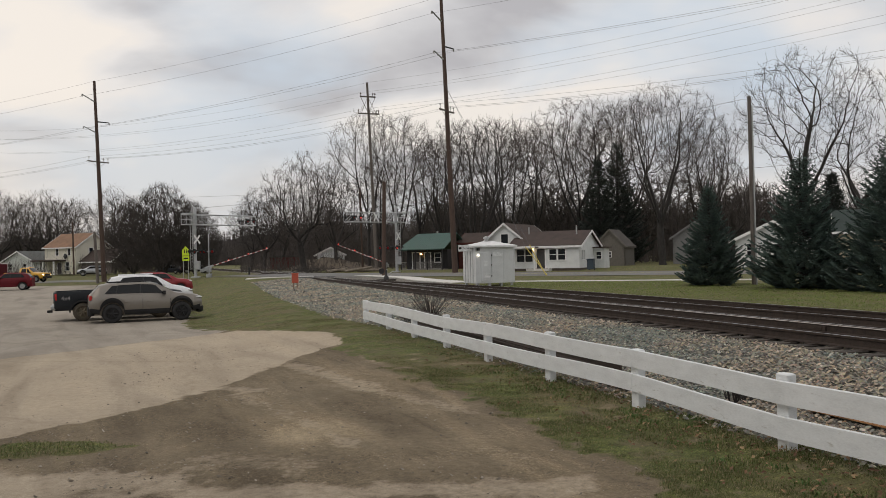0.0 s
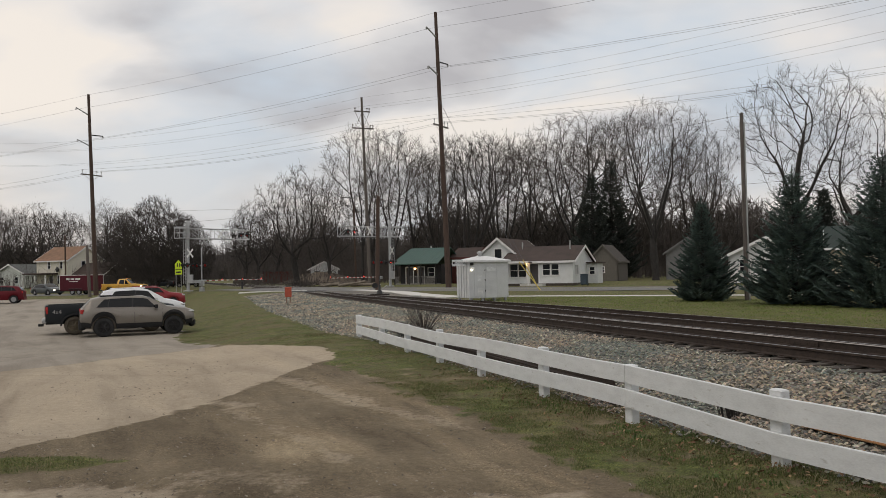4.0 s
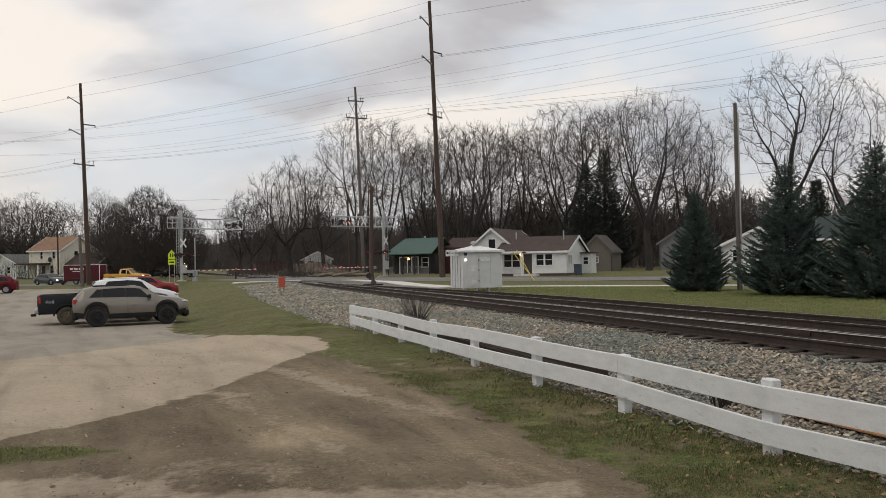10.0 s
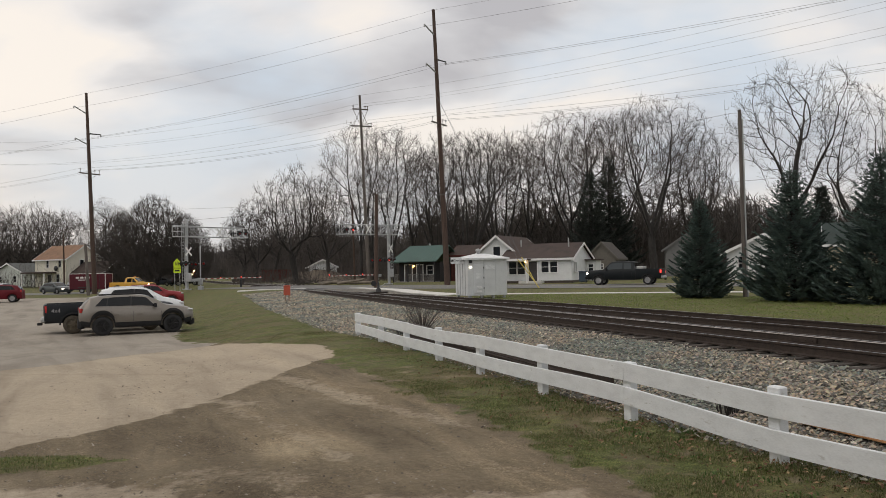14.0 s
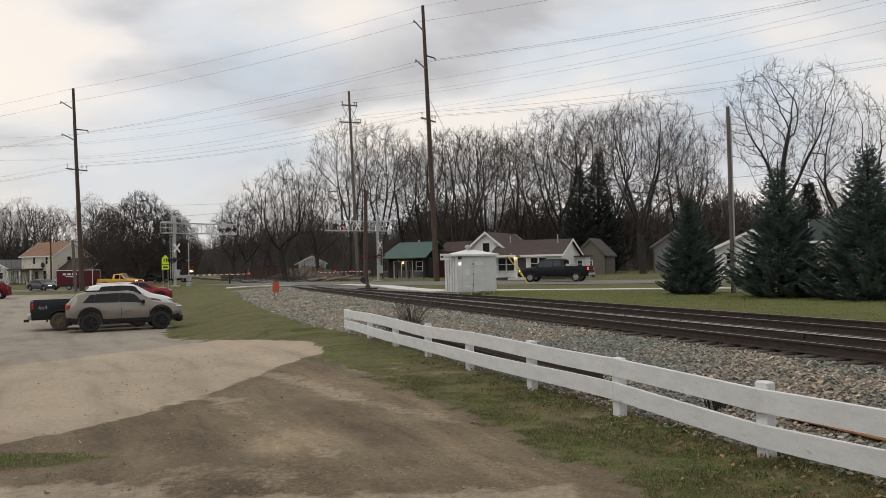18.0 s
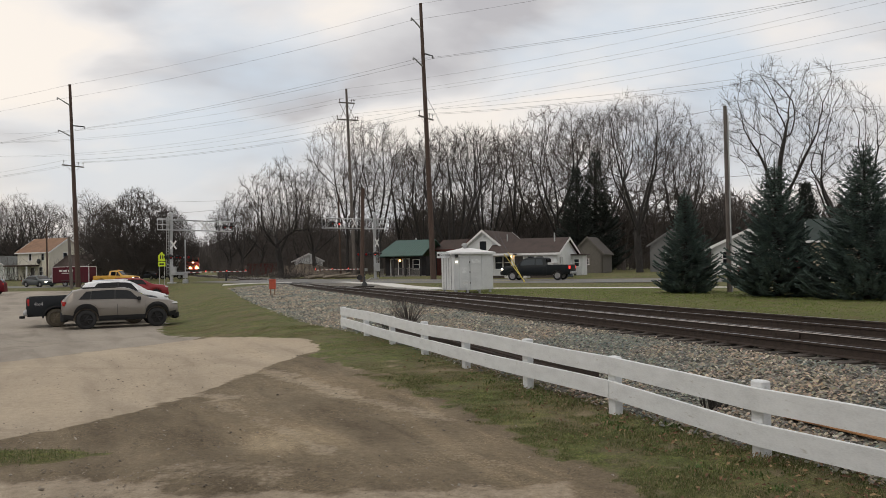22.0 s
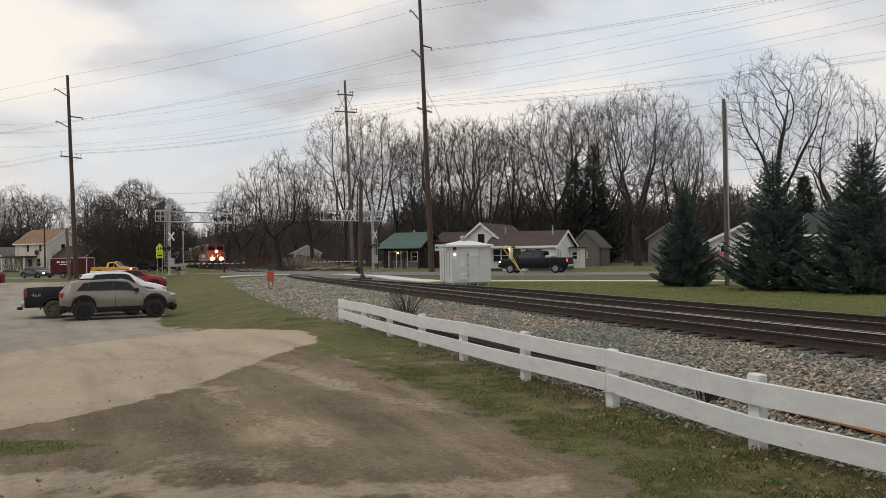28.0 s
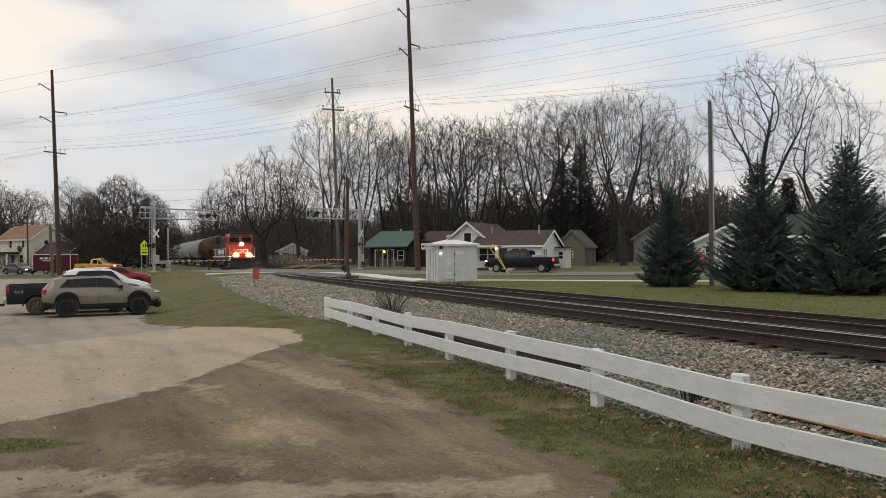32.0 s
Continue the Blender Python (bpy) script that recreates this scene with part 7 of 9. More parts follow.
    def screen(self, x0, x1, k0=0.9, k1=0.9):
        S = Shape()
        rows = []
        for i in range(7):
            x = x0 + (x1 - x0) * i / 6
            r = self.ring(x)
            w = r[9][0]
            rows.append([Vector((x, w * (k0 + (k1 - k0) * i / 6) * g, (r[9][1] + (r[11][1] - r[9][1]) * (1 - abs(g) ** 2)) + 0.02)) for g in (-1, -0.6, -0.2, 0.2, 0.6, 1)])
        return S.grid(rows, flip=True if x1 > x0 else False)

    def strip(self, x0, x1, z0, z1, sgn, out=0.01, follow=False, n=24):
        S = Shape()
        rows = []
        for i in range(n + 1):
            x = x0 + (x1 - x0) * i / n
            b = self.low(x) if follow else z0
            rows.append([self.flank(x, b + 0.001, sgn, out), self.flank(x, (b + (b + z1 - z0 if follow else z1)) / 2, sgn, out), self.flank(x, b + z1 - z0 if follow else z1, sgn, out)])
        return S.grid(rows, flip=sgn > 0)


RIM_SILVER = mat("rim_silver", (0.42, 0.42, 0.43), 0.35, 0.7, vary=0.08)
RIM_BLACK = mat("rim_black", (0.02, 0.02, 0.022), 0.4, 0.3, vary=0.1)
RIM_BRASS = mat("rim_dusty", (0.21, 0.18, 0.13), 0.6, 0.3, vary=0.2)
CLEAR_LENS = mat("clear_lens", (0.55, 0.56, 0.56), 0.15, 0.2, vary=0.05, coat=0.8)


def add_wheels(host, car, rim, width=0.23, dusty=None):
    made = []
    for a in car.axles:
        for sg in (-1, 1):
            y = sg * (car.W / 2 - width / 2 - 0.02)
            R = car.R
            m = Matrix.Translation((a, y, R))
            w = new("wheel")
            w.parent = host
            w.matrix_basis = m
            tagged(w, "")
            t = part("tyre", Shape().lathe([(R * 0.62, -width / 2), (R * 0.9, -width / 2), (R * 0.985, -width * 0.36), (R, 0), (R * 0.985, width * 0.36), (R * 0.9, width / 2), (R * 0.62, width / 2)], None, 28), dusty or RUBBER, w, smooth=True)
            S = Shape()
            o = sg * width * 0.40
            S.lathe([(R * 0.66, o), (R * 0.6, o * 1.02), (R * 0.57, o * 0.5)], None, 28)
            S.lathe([(R * 0.58, o * 0.45), (0.0, o * 0.45)], None, 28)
            for k in range(6):
                aa = 2 * math.pi * k / 6
                d = Vector((math.cos(aa), 0, math.sin(aa)))
                S.tube(d * R * 0.12 + Vector((0, o * 0.95, 0)), d * R * 0.6 + Vector((0, o * 0.9, 0)), R * 0.085, R * 0.06, 5)
            S.lathe([(0.0, o * 1.1), (R * 0.14, o * 1.05), (R * 0.17, o * 0.7)], None, 12)
            part("rim", S, rim, w)
            made.append((w, m))
    return made


def seams(host, car, xs, z0, sgn):
    for x in xs:
        S = Shape()
        zt = lerp_line(car.belt, x)
        S.grid([[car.flank(x + d, z0 + (zt - z0) * i / 4, sgn, 0.003) for d in (-0.007, 0.007)] for i in range(5)], flip=sgn < 0)
        part("door_seam", S, BLACK, host)


def mirror(host, car, x, z, material):
    for sg in (-1, 1):
        p = car.side(x, 0.1, sg)
        part("mirror", Shape().box((p.x, p.y + sg * 0.12, p.z + 0.07), (0.12, 0.2, 0.16), bev=0.04), material, host)


def lamp_boxes(host, car, front_z, front_h, rear_z, rear_h, head=CLEAR_LENS, tail=TAIL, fw=0.36, lit_head=False, lit_tail=False):
    h = car.L / 2
    for sg in (-1, 1):
        y = sg * (car.half(h - 0.15) - fw / 2 + 0.01)
        part("headlight", Shape().box((h - 0.16, y, front_z), (0.3, fw, front_h), bev=0.05), LAMP_WHITE if lit_head else head, host, "lit headlight" if lit_head else "clear headlight")
        y = sg * (car.half(-h + 0.12) - 0.09 + 0.012)
        part("tail_light", Shape().box((-h + (0.06 if lit_tail else 0.07), y, rear_z), (0.14 if lit_tail else 0.13, 0.17, rear_h), bev=0.04), LAMP_RED if lit_tail else tail, host, "lit red tail light" if lit_tail else "red tail light")


def build_crossover(at, color, rim, label, clad=PLASTIC, length=4.62, width=1.86, h=1.66, name="suv"):
    """A five-door crossover with dark lower cladding, roof rails and tinted glass."""
    host = thing(name, label, "car", "parked cars", at=at)
    l = length / 2
    k = h / 1.66
    car = Car(length, width, [(-l, 1.0 * k), (-l + 0.04, 1.14 * k), (-l + 0.16, 1.30 * k), (-l + 0.40, 1.55 * k), (-l + 0.75, 1.62 * k), (-0.3, 1.66 * k), (0.2, 1.63 * k), (0.45, 1.55 * k), (1.12, 1.20 * k), (1.3, 1.17 * k), (l - 0.4, 1.10 * k), (l - 0.12, 1.02 * k), (l, 0.86 * k)],
              [(-l, 1.02 * k), (-l + 0.3, 1.15 * k), (1.1, 1.09 * k), (l, 0.9 * k)], 0.34, (-1.36, 1.37), 0.395, nose=0.22, tail=0.16)
    part("body", car.body(), color, host, smooth=True)
    for sg in (-1, 1):
        part("quarter_glass", car.window(-l + 0.52, -1.24, sg, 0.40, 0.08, 0.2, 0.93), GLASS, host, "tinted quarter glass")
        part("side_glass", car.window(-1.20, -0.30, sg, 0.08, 0.02, 0.2, 0.96), GLASS, host, "tinted rear side glass")
        part("side_glass", car.window(-0.24, 0.84, sg, 0.02, -0.52, 0.2, 0.96), GLASS, host, "tinted front side glass")
        part("pillar", car.window(-0.30, -0.24, sg, 0.02, 0.02, 0.2, 0.96), BLACK, host)
        part("pillar", car.window(-1.24, -1.20, sg, 0.08, 0.08, 0.2, 0.93), BLACK, host)
        c = part("cladding", car.strip(-l + 0.06, l - 0.1, 0, 0.2, sg, 0.016, True, 90), clad, host, "dark lower body cladding")
        part("lower_door_trim", car.strip(-0.9, 0.9, 0.35, 0.54, sg, 0.02), clad, host)
        seams(host, car, (-1.02, -0.18, 0.92), 0.5, sg)
        for x in (-0.82, 0.08):
            p = car.flank(x, 0.86 * k, sg, 0.02)
            part("door_handle", Shape().box(tuple(p), (0.2, 0.04, 0.035), bev=0.012), color, host)
        part("roof_rail", Shape().tube((-l + 0.75, sg * 0.56, 1.66 * k), (0.2, sg * 0.57, 1.69 * k), 0.022, seg=8), clad, host)
    part("windscreen", car.screen(1.08, 0.34), GLASS, host, "windscreen")
    part("rear_window", car.screen(-l + 0.08, -l + 0.38, 0.8, 0.85), GLASS, host, "rear window")
    part("front_bumper", Shape().box((l - 0.1, 0, 0.46), (0.28, width * 0.82, 0.34), bev=0.08), clad, host, "dark front bumper")
    part("rear_bumper", Shape().box((-l + 0.08, 0, 0.50), (0.24, width * 0.88, 0.36), bev=0.08), clad, host, "dark rear bumper")
    part("grille", Shape().box((l - 0.03, 0, 0.86 * k), (0.06, width * 0.56, 0.12), bev=0.02), BLACK, host)
    lamp_boxes(host, car, 0.95 * k, 0.11, 1.06 * k, 0.17)
    mirror(host, car, 0.66, 1.12, clad)
    return host, add_wheels(host, car, rim)


def build_pickup(at, color, rim, label, length=5.9, width=1.98, h=1.9, bed_len=1.9, group="parked cars", lit=False, lit_tail=False, dusty=None, trim=None, lid=False, cab=1.0, pane=GLASS):
    """A pickup with a cab and an open bed."""
    host = thing("pickup_truck", label, "pickup truck", group, at=at)
    l = length / 2
    k = h / 1.9
    bx = -l + bed_len + 0.08
    xc = l - 1.42
    belt = 1.24 * k
    car = Car(length, width, [(-l, 1.26 * k), (bx, 1.28 * k), (bx + 0.03, 1.30 * k), (bx + 0.10, 1.80 * cab * k), (bx + 0.30, 1.88 * cab * k), (bx + 1.1, 1.90 * cab * k), (xc - 0.85, 1.87 * cab * k), (xc - 0.62, 1.78 * cab * k), (xc - 0.05, 1.28 * k), (xc + 0.1, 1.25 * k), (l - 0.35, 1.19 * k), (l - 0.06, 1.13 * k), (l, 1.0 * k)],
              [(-l, belt), (bx + 0.05, belt), (xc, belt - 0.05), (l, 1.04 * k)], 0.46 * k, (-l + 1.12, l - 1.05), 0.40, nose=0.10, tail=0.03, tumble=0.2, bed=(-l + 0.09, bx - 0.06))
    part("body", car.body(), color, host, smooth=True)
    for sg in (-1, 1):
        part("side_glass", car.window(bx + 0.30, bx + 0.95, sg, 0.06, 0.0, 0.08, 0.88), pane, host, "rear door glass")
        part("side_glass", car.window(bx + 1.05, xc - 0.22, sg, 0.0, -0.42, 0.08, 0.88), pane, host, "front door glass")
        seams(host, car, (bx - 0.03, bx + 0.26, bx + 1.0, xc - 0.15), 0.55, sg)
        for x in (bx + 0.42, bx + 1.15):
            p = car.flank(x, 1.08 * k, sg, 0.02)
            part("door_handle", Shape().box(tuple(p), (0.2, 0.04, 0.04), bev=0.012), trim or color, host)
        for a in car.axles:
            S = Shape()
            rows = []
            for i in range(13):
                q = radians(180 * i / 12)
                r0, r1 = car.R + 0.08, car.R + 0.15
                rows.append([Vector((a + r * math.cos(q), sg * (car.half(a) + 0.012 + o), car.R + r * math.sin(q) * 0.96)) for r, o in ((r0, 0.02), (r1, 0.0))])
            part("arch_flare", S.grid(rows, flip=sg > 0), PLASTIC, host)
        part("rocker", Shape().box((0.1, sg * (width / 2 - 0.06), 0.42 * k), (length * 0.36, 0.14, 0.08), bev=0.02), PLASTIC, host, "dark running board")
    part("windscreen", car.screen(xc - 0.08, xc - 0.72), pane, host, "windscreen")
    part("rear_window", Shape().box((bx + 0.04, 0, 1.58 * cab * k), (0.03, width * 0.66, 0.36)), GLASS, host, "cab rear window")
    part("front_bumper", Shape().box((l - 0.02, 0, 0.62 * k), (0.26, width * 0.96, 0.26), bev=0.06), CHROME if trim is CHROME else PLASTIC, host)
    part("rear_bumper", Shape().box((-l - 0.04, 0, 0.60 * k), (0.2, width * 0.92, 0.2), bev=0.05), STEEL, host, "steel rear bumper")
    part("hitch", Shape().box((-l - 0.18, 0, 0.42 * k), (0.22, 0.12, 0.12), bev=0.02), BLACK, host)
    part("grille", Shape().box((l + 0.0, 0, 0.92 * k), (0.06, width * 0.6, 0.26), bev=0.03), BLACK, host)
    part("tailgate", Shape().box((-l + 0.0, 0, 1.0 * k), (0.05, width * 0.8, 0.46), bev=0.02), color, host)
    lamp_boxes(host, car, 0.95 * k, 0.2, 1.05 * k, 0.3, lit_head=lit, lit_tail=lit_tail, fw=0.34)
    mirror(host, car, xc - 0.35, 1.3, PLASTIC)
    if lid:
        part("bed_toolbox", Shape().box((bx - 0.35, 0, 1.36 * k), (0.5, width * 0.84, 0.22), bev=0.03), mat("toolbox", (0.55, 0.55, 0.54), 0.4, 0.6), host, "pale metal toolbox")
    return host, add_wheels(host, car, rim, 0.27, dusty)


def build_sedan(at, color, rim, label, length=4.8, h=1.45, lit=False, group="waiting cars", name="sedan"):
    host = thing(name, label, "car", group, at=at)
    l = length / 2
    k = h / 1.45
    car = Car(length, 1.82, [(-l, 0.78 * k), (-l + 0.06, 0.95 * k), (-l + 0.6, 1.03 * k), (-1.25, 1.34 * k), (-0.7, 1.44 * k), (0.1, 1.45 * k), (0.45, 1.38 * k), (1.15, 1.0 * k), (1.3, 0.97 * k), (l - 0.4, 0.85 * k), (l, 0.62 * k)],
              [(-l, 0.85 * k), (-1.5, 0.98 * k), (1.1, 0.92 * k), (l, 0.72 * k)], 0.22, (-1.38, 1.42), 0.325, nose=0.25, tail=0.15)
    part("body", car.body(), color, host, smooth=True)
    for sg in (-1, 1):
        part("side_glass", car.window(-1.55, -0.35, sg, 0.35, 0.05, 0.06, 0.86), GLASS, host, "rear side glass")
        part("side_glass", car.window(-0.30, 0.98, sg, 0.0, -0.5, 0.06, 0.86), GLASS, host, "front side glass")
        seams(host, car, (-1.1, -0.32, 0.85), 0.35, sg)
        for x in (-0.9, 0.0):
            p = car.flank(x, 0.78 * k, sg, 0.02)
            part("door_handle", Shape().box(tuple(p), (0.18, 0.04, 0.03), bev=0.01), color, host)
    part("windscreen", car.screen(1.1, 0.4), GLASS, host, "windscreen")
    part("rear_window", car.screen(-1.75, -1.2), GLASS, host, "rear window")
    part("front_bumper", Shape().box((l - 0.06, 0, 0.4), (0.2, 1.5, 0.24), bev=0.08), color, host)
    part("grille", Shape().box((l - 0.01, 0, 0.55 * k), (0.05, 0.9, 0.12), bev=0.02), BLACK, host)
    lamp_boxes(host, car, 0.62 * k, 0.13, 0.82 * k, 0.16, lit_head=lit, fw=0.32)
    mirror(host, car, 0.7, 0.95, color)
    return host, add_wheels(host, car, rim, 0.21)


def stand(x, y, heading, z=None):
    return Matrix.Translation((x, y, height(x, y) if z is None else z)) @ Matrix.Rotation(radians(heading), 4, "Z")


def build_parked():
    H = 26
    d = Vector((math.cos(radians(H)), math.sin(radians(H)), 0))
    q = Vector((-d.y, d.x, 0))
    c = Vector((-13.22, 34.24, 0))
    build_crossover(stand(c.x, c.y, H), mat("champagne_paint", (0.225, 0.205, 0.18), 0.36, 0.45, vary=0.04, scale=1.5), RIM_BLACK, "champagne-grey crossover with dark cladding and tinted glass, parked", length=4.48)
    p = c + q * 2.5 - d * 0.88
    dark, _ = build_pickup(stand(p.x, p.y, H), paint("charcoal_paint", (0.022, 0.026, 0.03), 0.1), RIM_BRASS, "charcoal pickup with an open bed, parked beside the crossover", length=5.3, h=1.94, cab=0.84, dusty=mat("dusty_tyre", (0.10, 0.085, 0.065), 0.95, vary=0.2))
    lettering("decal", "4x4", 0.24, Matrix.Translation((-2.38, -0.998, 0.93)) @ Matrix.Rotation(radians(90), 4, "X"), RIM_SILVER, dark, "pale 4x4 lettering on the bed side")
    p = c + q * 5.2 + d * 0.55
    build_crossover(stand(p.x, p.y, H), paint("white_car_paint", (0.72, 0.73, 0.74), 0.0), RIM_SILVER, "white large wagon with dark glass and roof rails, parked", clad=paint("white_car_paint", (0.72, 0.73, 0.74), 0.0), length=4.1, h=1.9)
    p = Vector((-24.1, 66.0, 0))
    build_crossover(stand(p.x, p.y, H), paint("red_paint", (0.25, 0.022, 0.028), 0.2), RIM_SILVER, "dark red wagon parked at the edge of the lot", clad=paint("red_paint", (0.25, 0.022, 0.028), 0.2), length=4.7, h=1.7)
    # red crossover by the grass strip
    build_crossover(stand(-44.7, 80.3, 197, None), paint("cherry_paint", (0.11, 0.006, 0.012), 0.1), RIM_SILVER, "dark red compact crossover with a spare wheel on its tail", length=4.4, h=1.72, clad=paint("cherry_paint", (0.11, 0.006, 0.012), 0.1), name="suv")
    # cars far beside the cream house
    build_crossover(stand(-61.5, 136.0, 200, None), paint("silver_paint", (0.40, 0.42, 0.44), 0.5), RIM_SILVER, "silver wagon parked before the cream house", clad=PLASTIC, length=4.6, h=1.7)
    build_sedan(stand(-49.5, 140.0, 170, None), paint("dark_blue_paint", (0.03, 0.035, 0.045), 0.3), RIM_SILVER, "dark car parked by the low shed", group="parked cars")
    build_crossover(stand(-44.5, 138.0, 10, None), paint("black_paint", (0.02, 0.02, 0.022), 0.3), RIM_SILVER, "black wagon parked by the low shed", length=4.6, h=1.7)


build_parked()

# moving vehicles
# this pickup's pane colour is lightened to imitate daylight showing through the cab
TRUCK, TRUCK_WHEELS = build_pickup(Matrix.Identity(4), paint("navy_paint", (0.007, 0.010, 0.012), 0.0), RIM_SILVER, "dark blue-green crew pickup stopped on the street, lamps lit", length=6.3, width=2.03, h=2.0, bed_len=2.05, group="waiting cars", lit=True, lit_tail=True, lid=True, pane=glass("see_through_glass", (0.045, 0.055, 0.06)))
YELLOW, YELLOW_WHEELS = build_pickup(Matrix.Identity(4), paint("yellow_paint", (0.62, 0.33, 0.035), 0.0), RIM_SILVER, "yellow pickup with lit headlights towing a trailer", length=5.3, h=1.9, bed_len=1.95, group="waiting cars", lit=True)
part("beacon", Shape().box((0.3, 0, 1.94), (0.14, 0.45, 0.09), bev=0.03), mat("amber_lens", (0.7, 0.22, 0.03), 0.3), YELLOW, "amber roof beacon")
SEDAN, SEDAN_WHEELS = build_sedan(Matrix.Identity(4), paint("slate_paint", (0.075, 0.085, 0.085), 0.4), RIM_SILVER, "dark slate sedan waiting with lit headlights", lit=True)
THIRD, THIRD_WHEELS = build_sedan(Matrix.Identity(4), paint("pearl_paint", (0.42, 0.43, 0.44), 0.3), RIM_SILVER, "pale silver car waiting with lit headlights", lit=True)
FOURTH, FOURTH_WHEELS = build_crossover(Matrix.Identity(4), paint("wine_paint", (0.22, 0.03, 0.03), 0.2), RIM_SILVER, "dark red car waiting behind the pickup, tail lamps lit", length=4.6, h=1.65, name="suv")


def build_trailer():
    host = thing("cargo_trailer", "maroon enclosed cargo trailer with white lettering bars and twin axles", "trailer", "waiting cars")
    M = paint("maroon_paint", (0.085, 0.012, 0.02), 0.1)
    L, W, z0, h = 4.7, 2.1, 0.5, 1.95
    part("box", Shape().box((0, 0, z0 + h / 2), (L, W, h), bev=0.05), M, host)
    part("roof", Shape().box((0, 0, z0 + h + 0.02), (L * 0.99, W * 0.98, 0.06), bev=0.02), TRIM, host, "white roof edge")
    for x in (-L / 2 + 0.02, L / 2 - 0.02):
        for y in (-W / 2 + 0.02, W / 2 - 0.02):
            part("corner_post", Shape().box((x, y, z0 + h / 2), (0.07, 0.07, h), bev=0.01), TRIM, host)
    S = Shape()
    S.tube((L / 2, 0.5, 0.45), (L / 2 + 1.2, 0, 0.45), 0.05, seg=6).tube((L / 2, -0.5, 0.45), (L / 2 + 1.2, 0, 0.45), 0.05, seg=6)
    part("tongue", S, BLACK, host)
    B = mat("trailer_letters", (0.72, 0.70, 0.68), 0.6)
    for sg in (-1, 1):
        for x, w in ((-1.25, 0.42), (-0.68, 0.42), (0.0, 0.62)):
            part("lettering", Shape().box((x, sg * (W / 2 + 0.006), z0 + 1.48), (w, 0.01, 0.24)), B, host, "white bar of writing")
        part("lettering", Shape().box((-0.55, sg * (W / 2 + 0.006), z0 + 1.18), (1.15, 0.01, 0.09)), B, host, "thin white bar of writing")
        part("fender", Shape().box((-0.3, sg * (W / 2 + 0.02), 0.72), (1.7, 0.2, 0.1), bev=0.03), BLACK, host)
        part("door_line", Shape().box((1.6, sg * (W / 2 + 0.004), z0 + h / 2), (0.03, 0.008, h * 0.92)), BLACK, host)
    part("skirt", Shape().box((0, 0, 0.48), (L, W * 0.96, 0.1)), BLACK, host)
    car = Car(L, W, [(-1, 2)], [(-1, 1)], 0.3, (-0.72, 0.12), 0.34)
    return host, add_wheels(host, car, RIM_SILVER, 0.2)


TRAILER, TRAILER_WHEELS = build_trailer()

# ---- the train ----
RED_LOCO = mat("loco_red", (0.38, 0.032, 0.018), 0.45, vary=0.08, scale=0.8, spots=((0.28, 0.04, 0.02), 1.6, 0.62))
LOCO_BLACK = mat("loco_black", (0.03, 0.028, 0.027), 0.6, vary=0.2, scale=1.0)
LOCO_WHITE = mat("loco_white", (0.72, 0.71, 0.69), 0.5, vary=0.06)


def bogie(host, x, axles=3, r=0.5):
    S = Shape()
    span = 1.7 * (axles - 1) + 1.4
    for sg in (-1, 1):
        S.box((x, sg * 1.0, 0.55), (span, 0.18, 0.4), bev=0.06)
    b = part("bogie", S, LOCO_BLACK, host, "black wheel truck")
    for k in range(axles):
        xx = x + 1.7 * (k - (axles - 1) / 2)
        W = Shape()
        for sg in (-1, 1):
            W.lathe([(0.0, 0.68 * sg), (r, 0.68 * sg), (r, 0.80 * sg), (0.0, 0.82 * sg)], Matrix.Translation((xx, 0, r)), 20)
        W.tube((xx, -0.75, r), (xx, 0.75, r), 0.09, seg=8)
        part("wheelset", W, RUST, b)


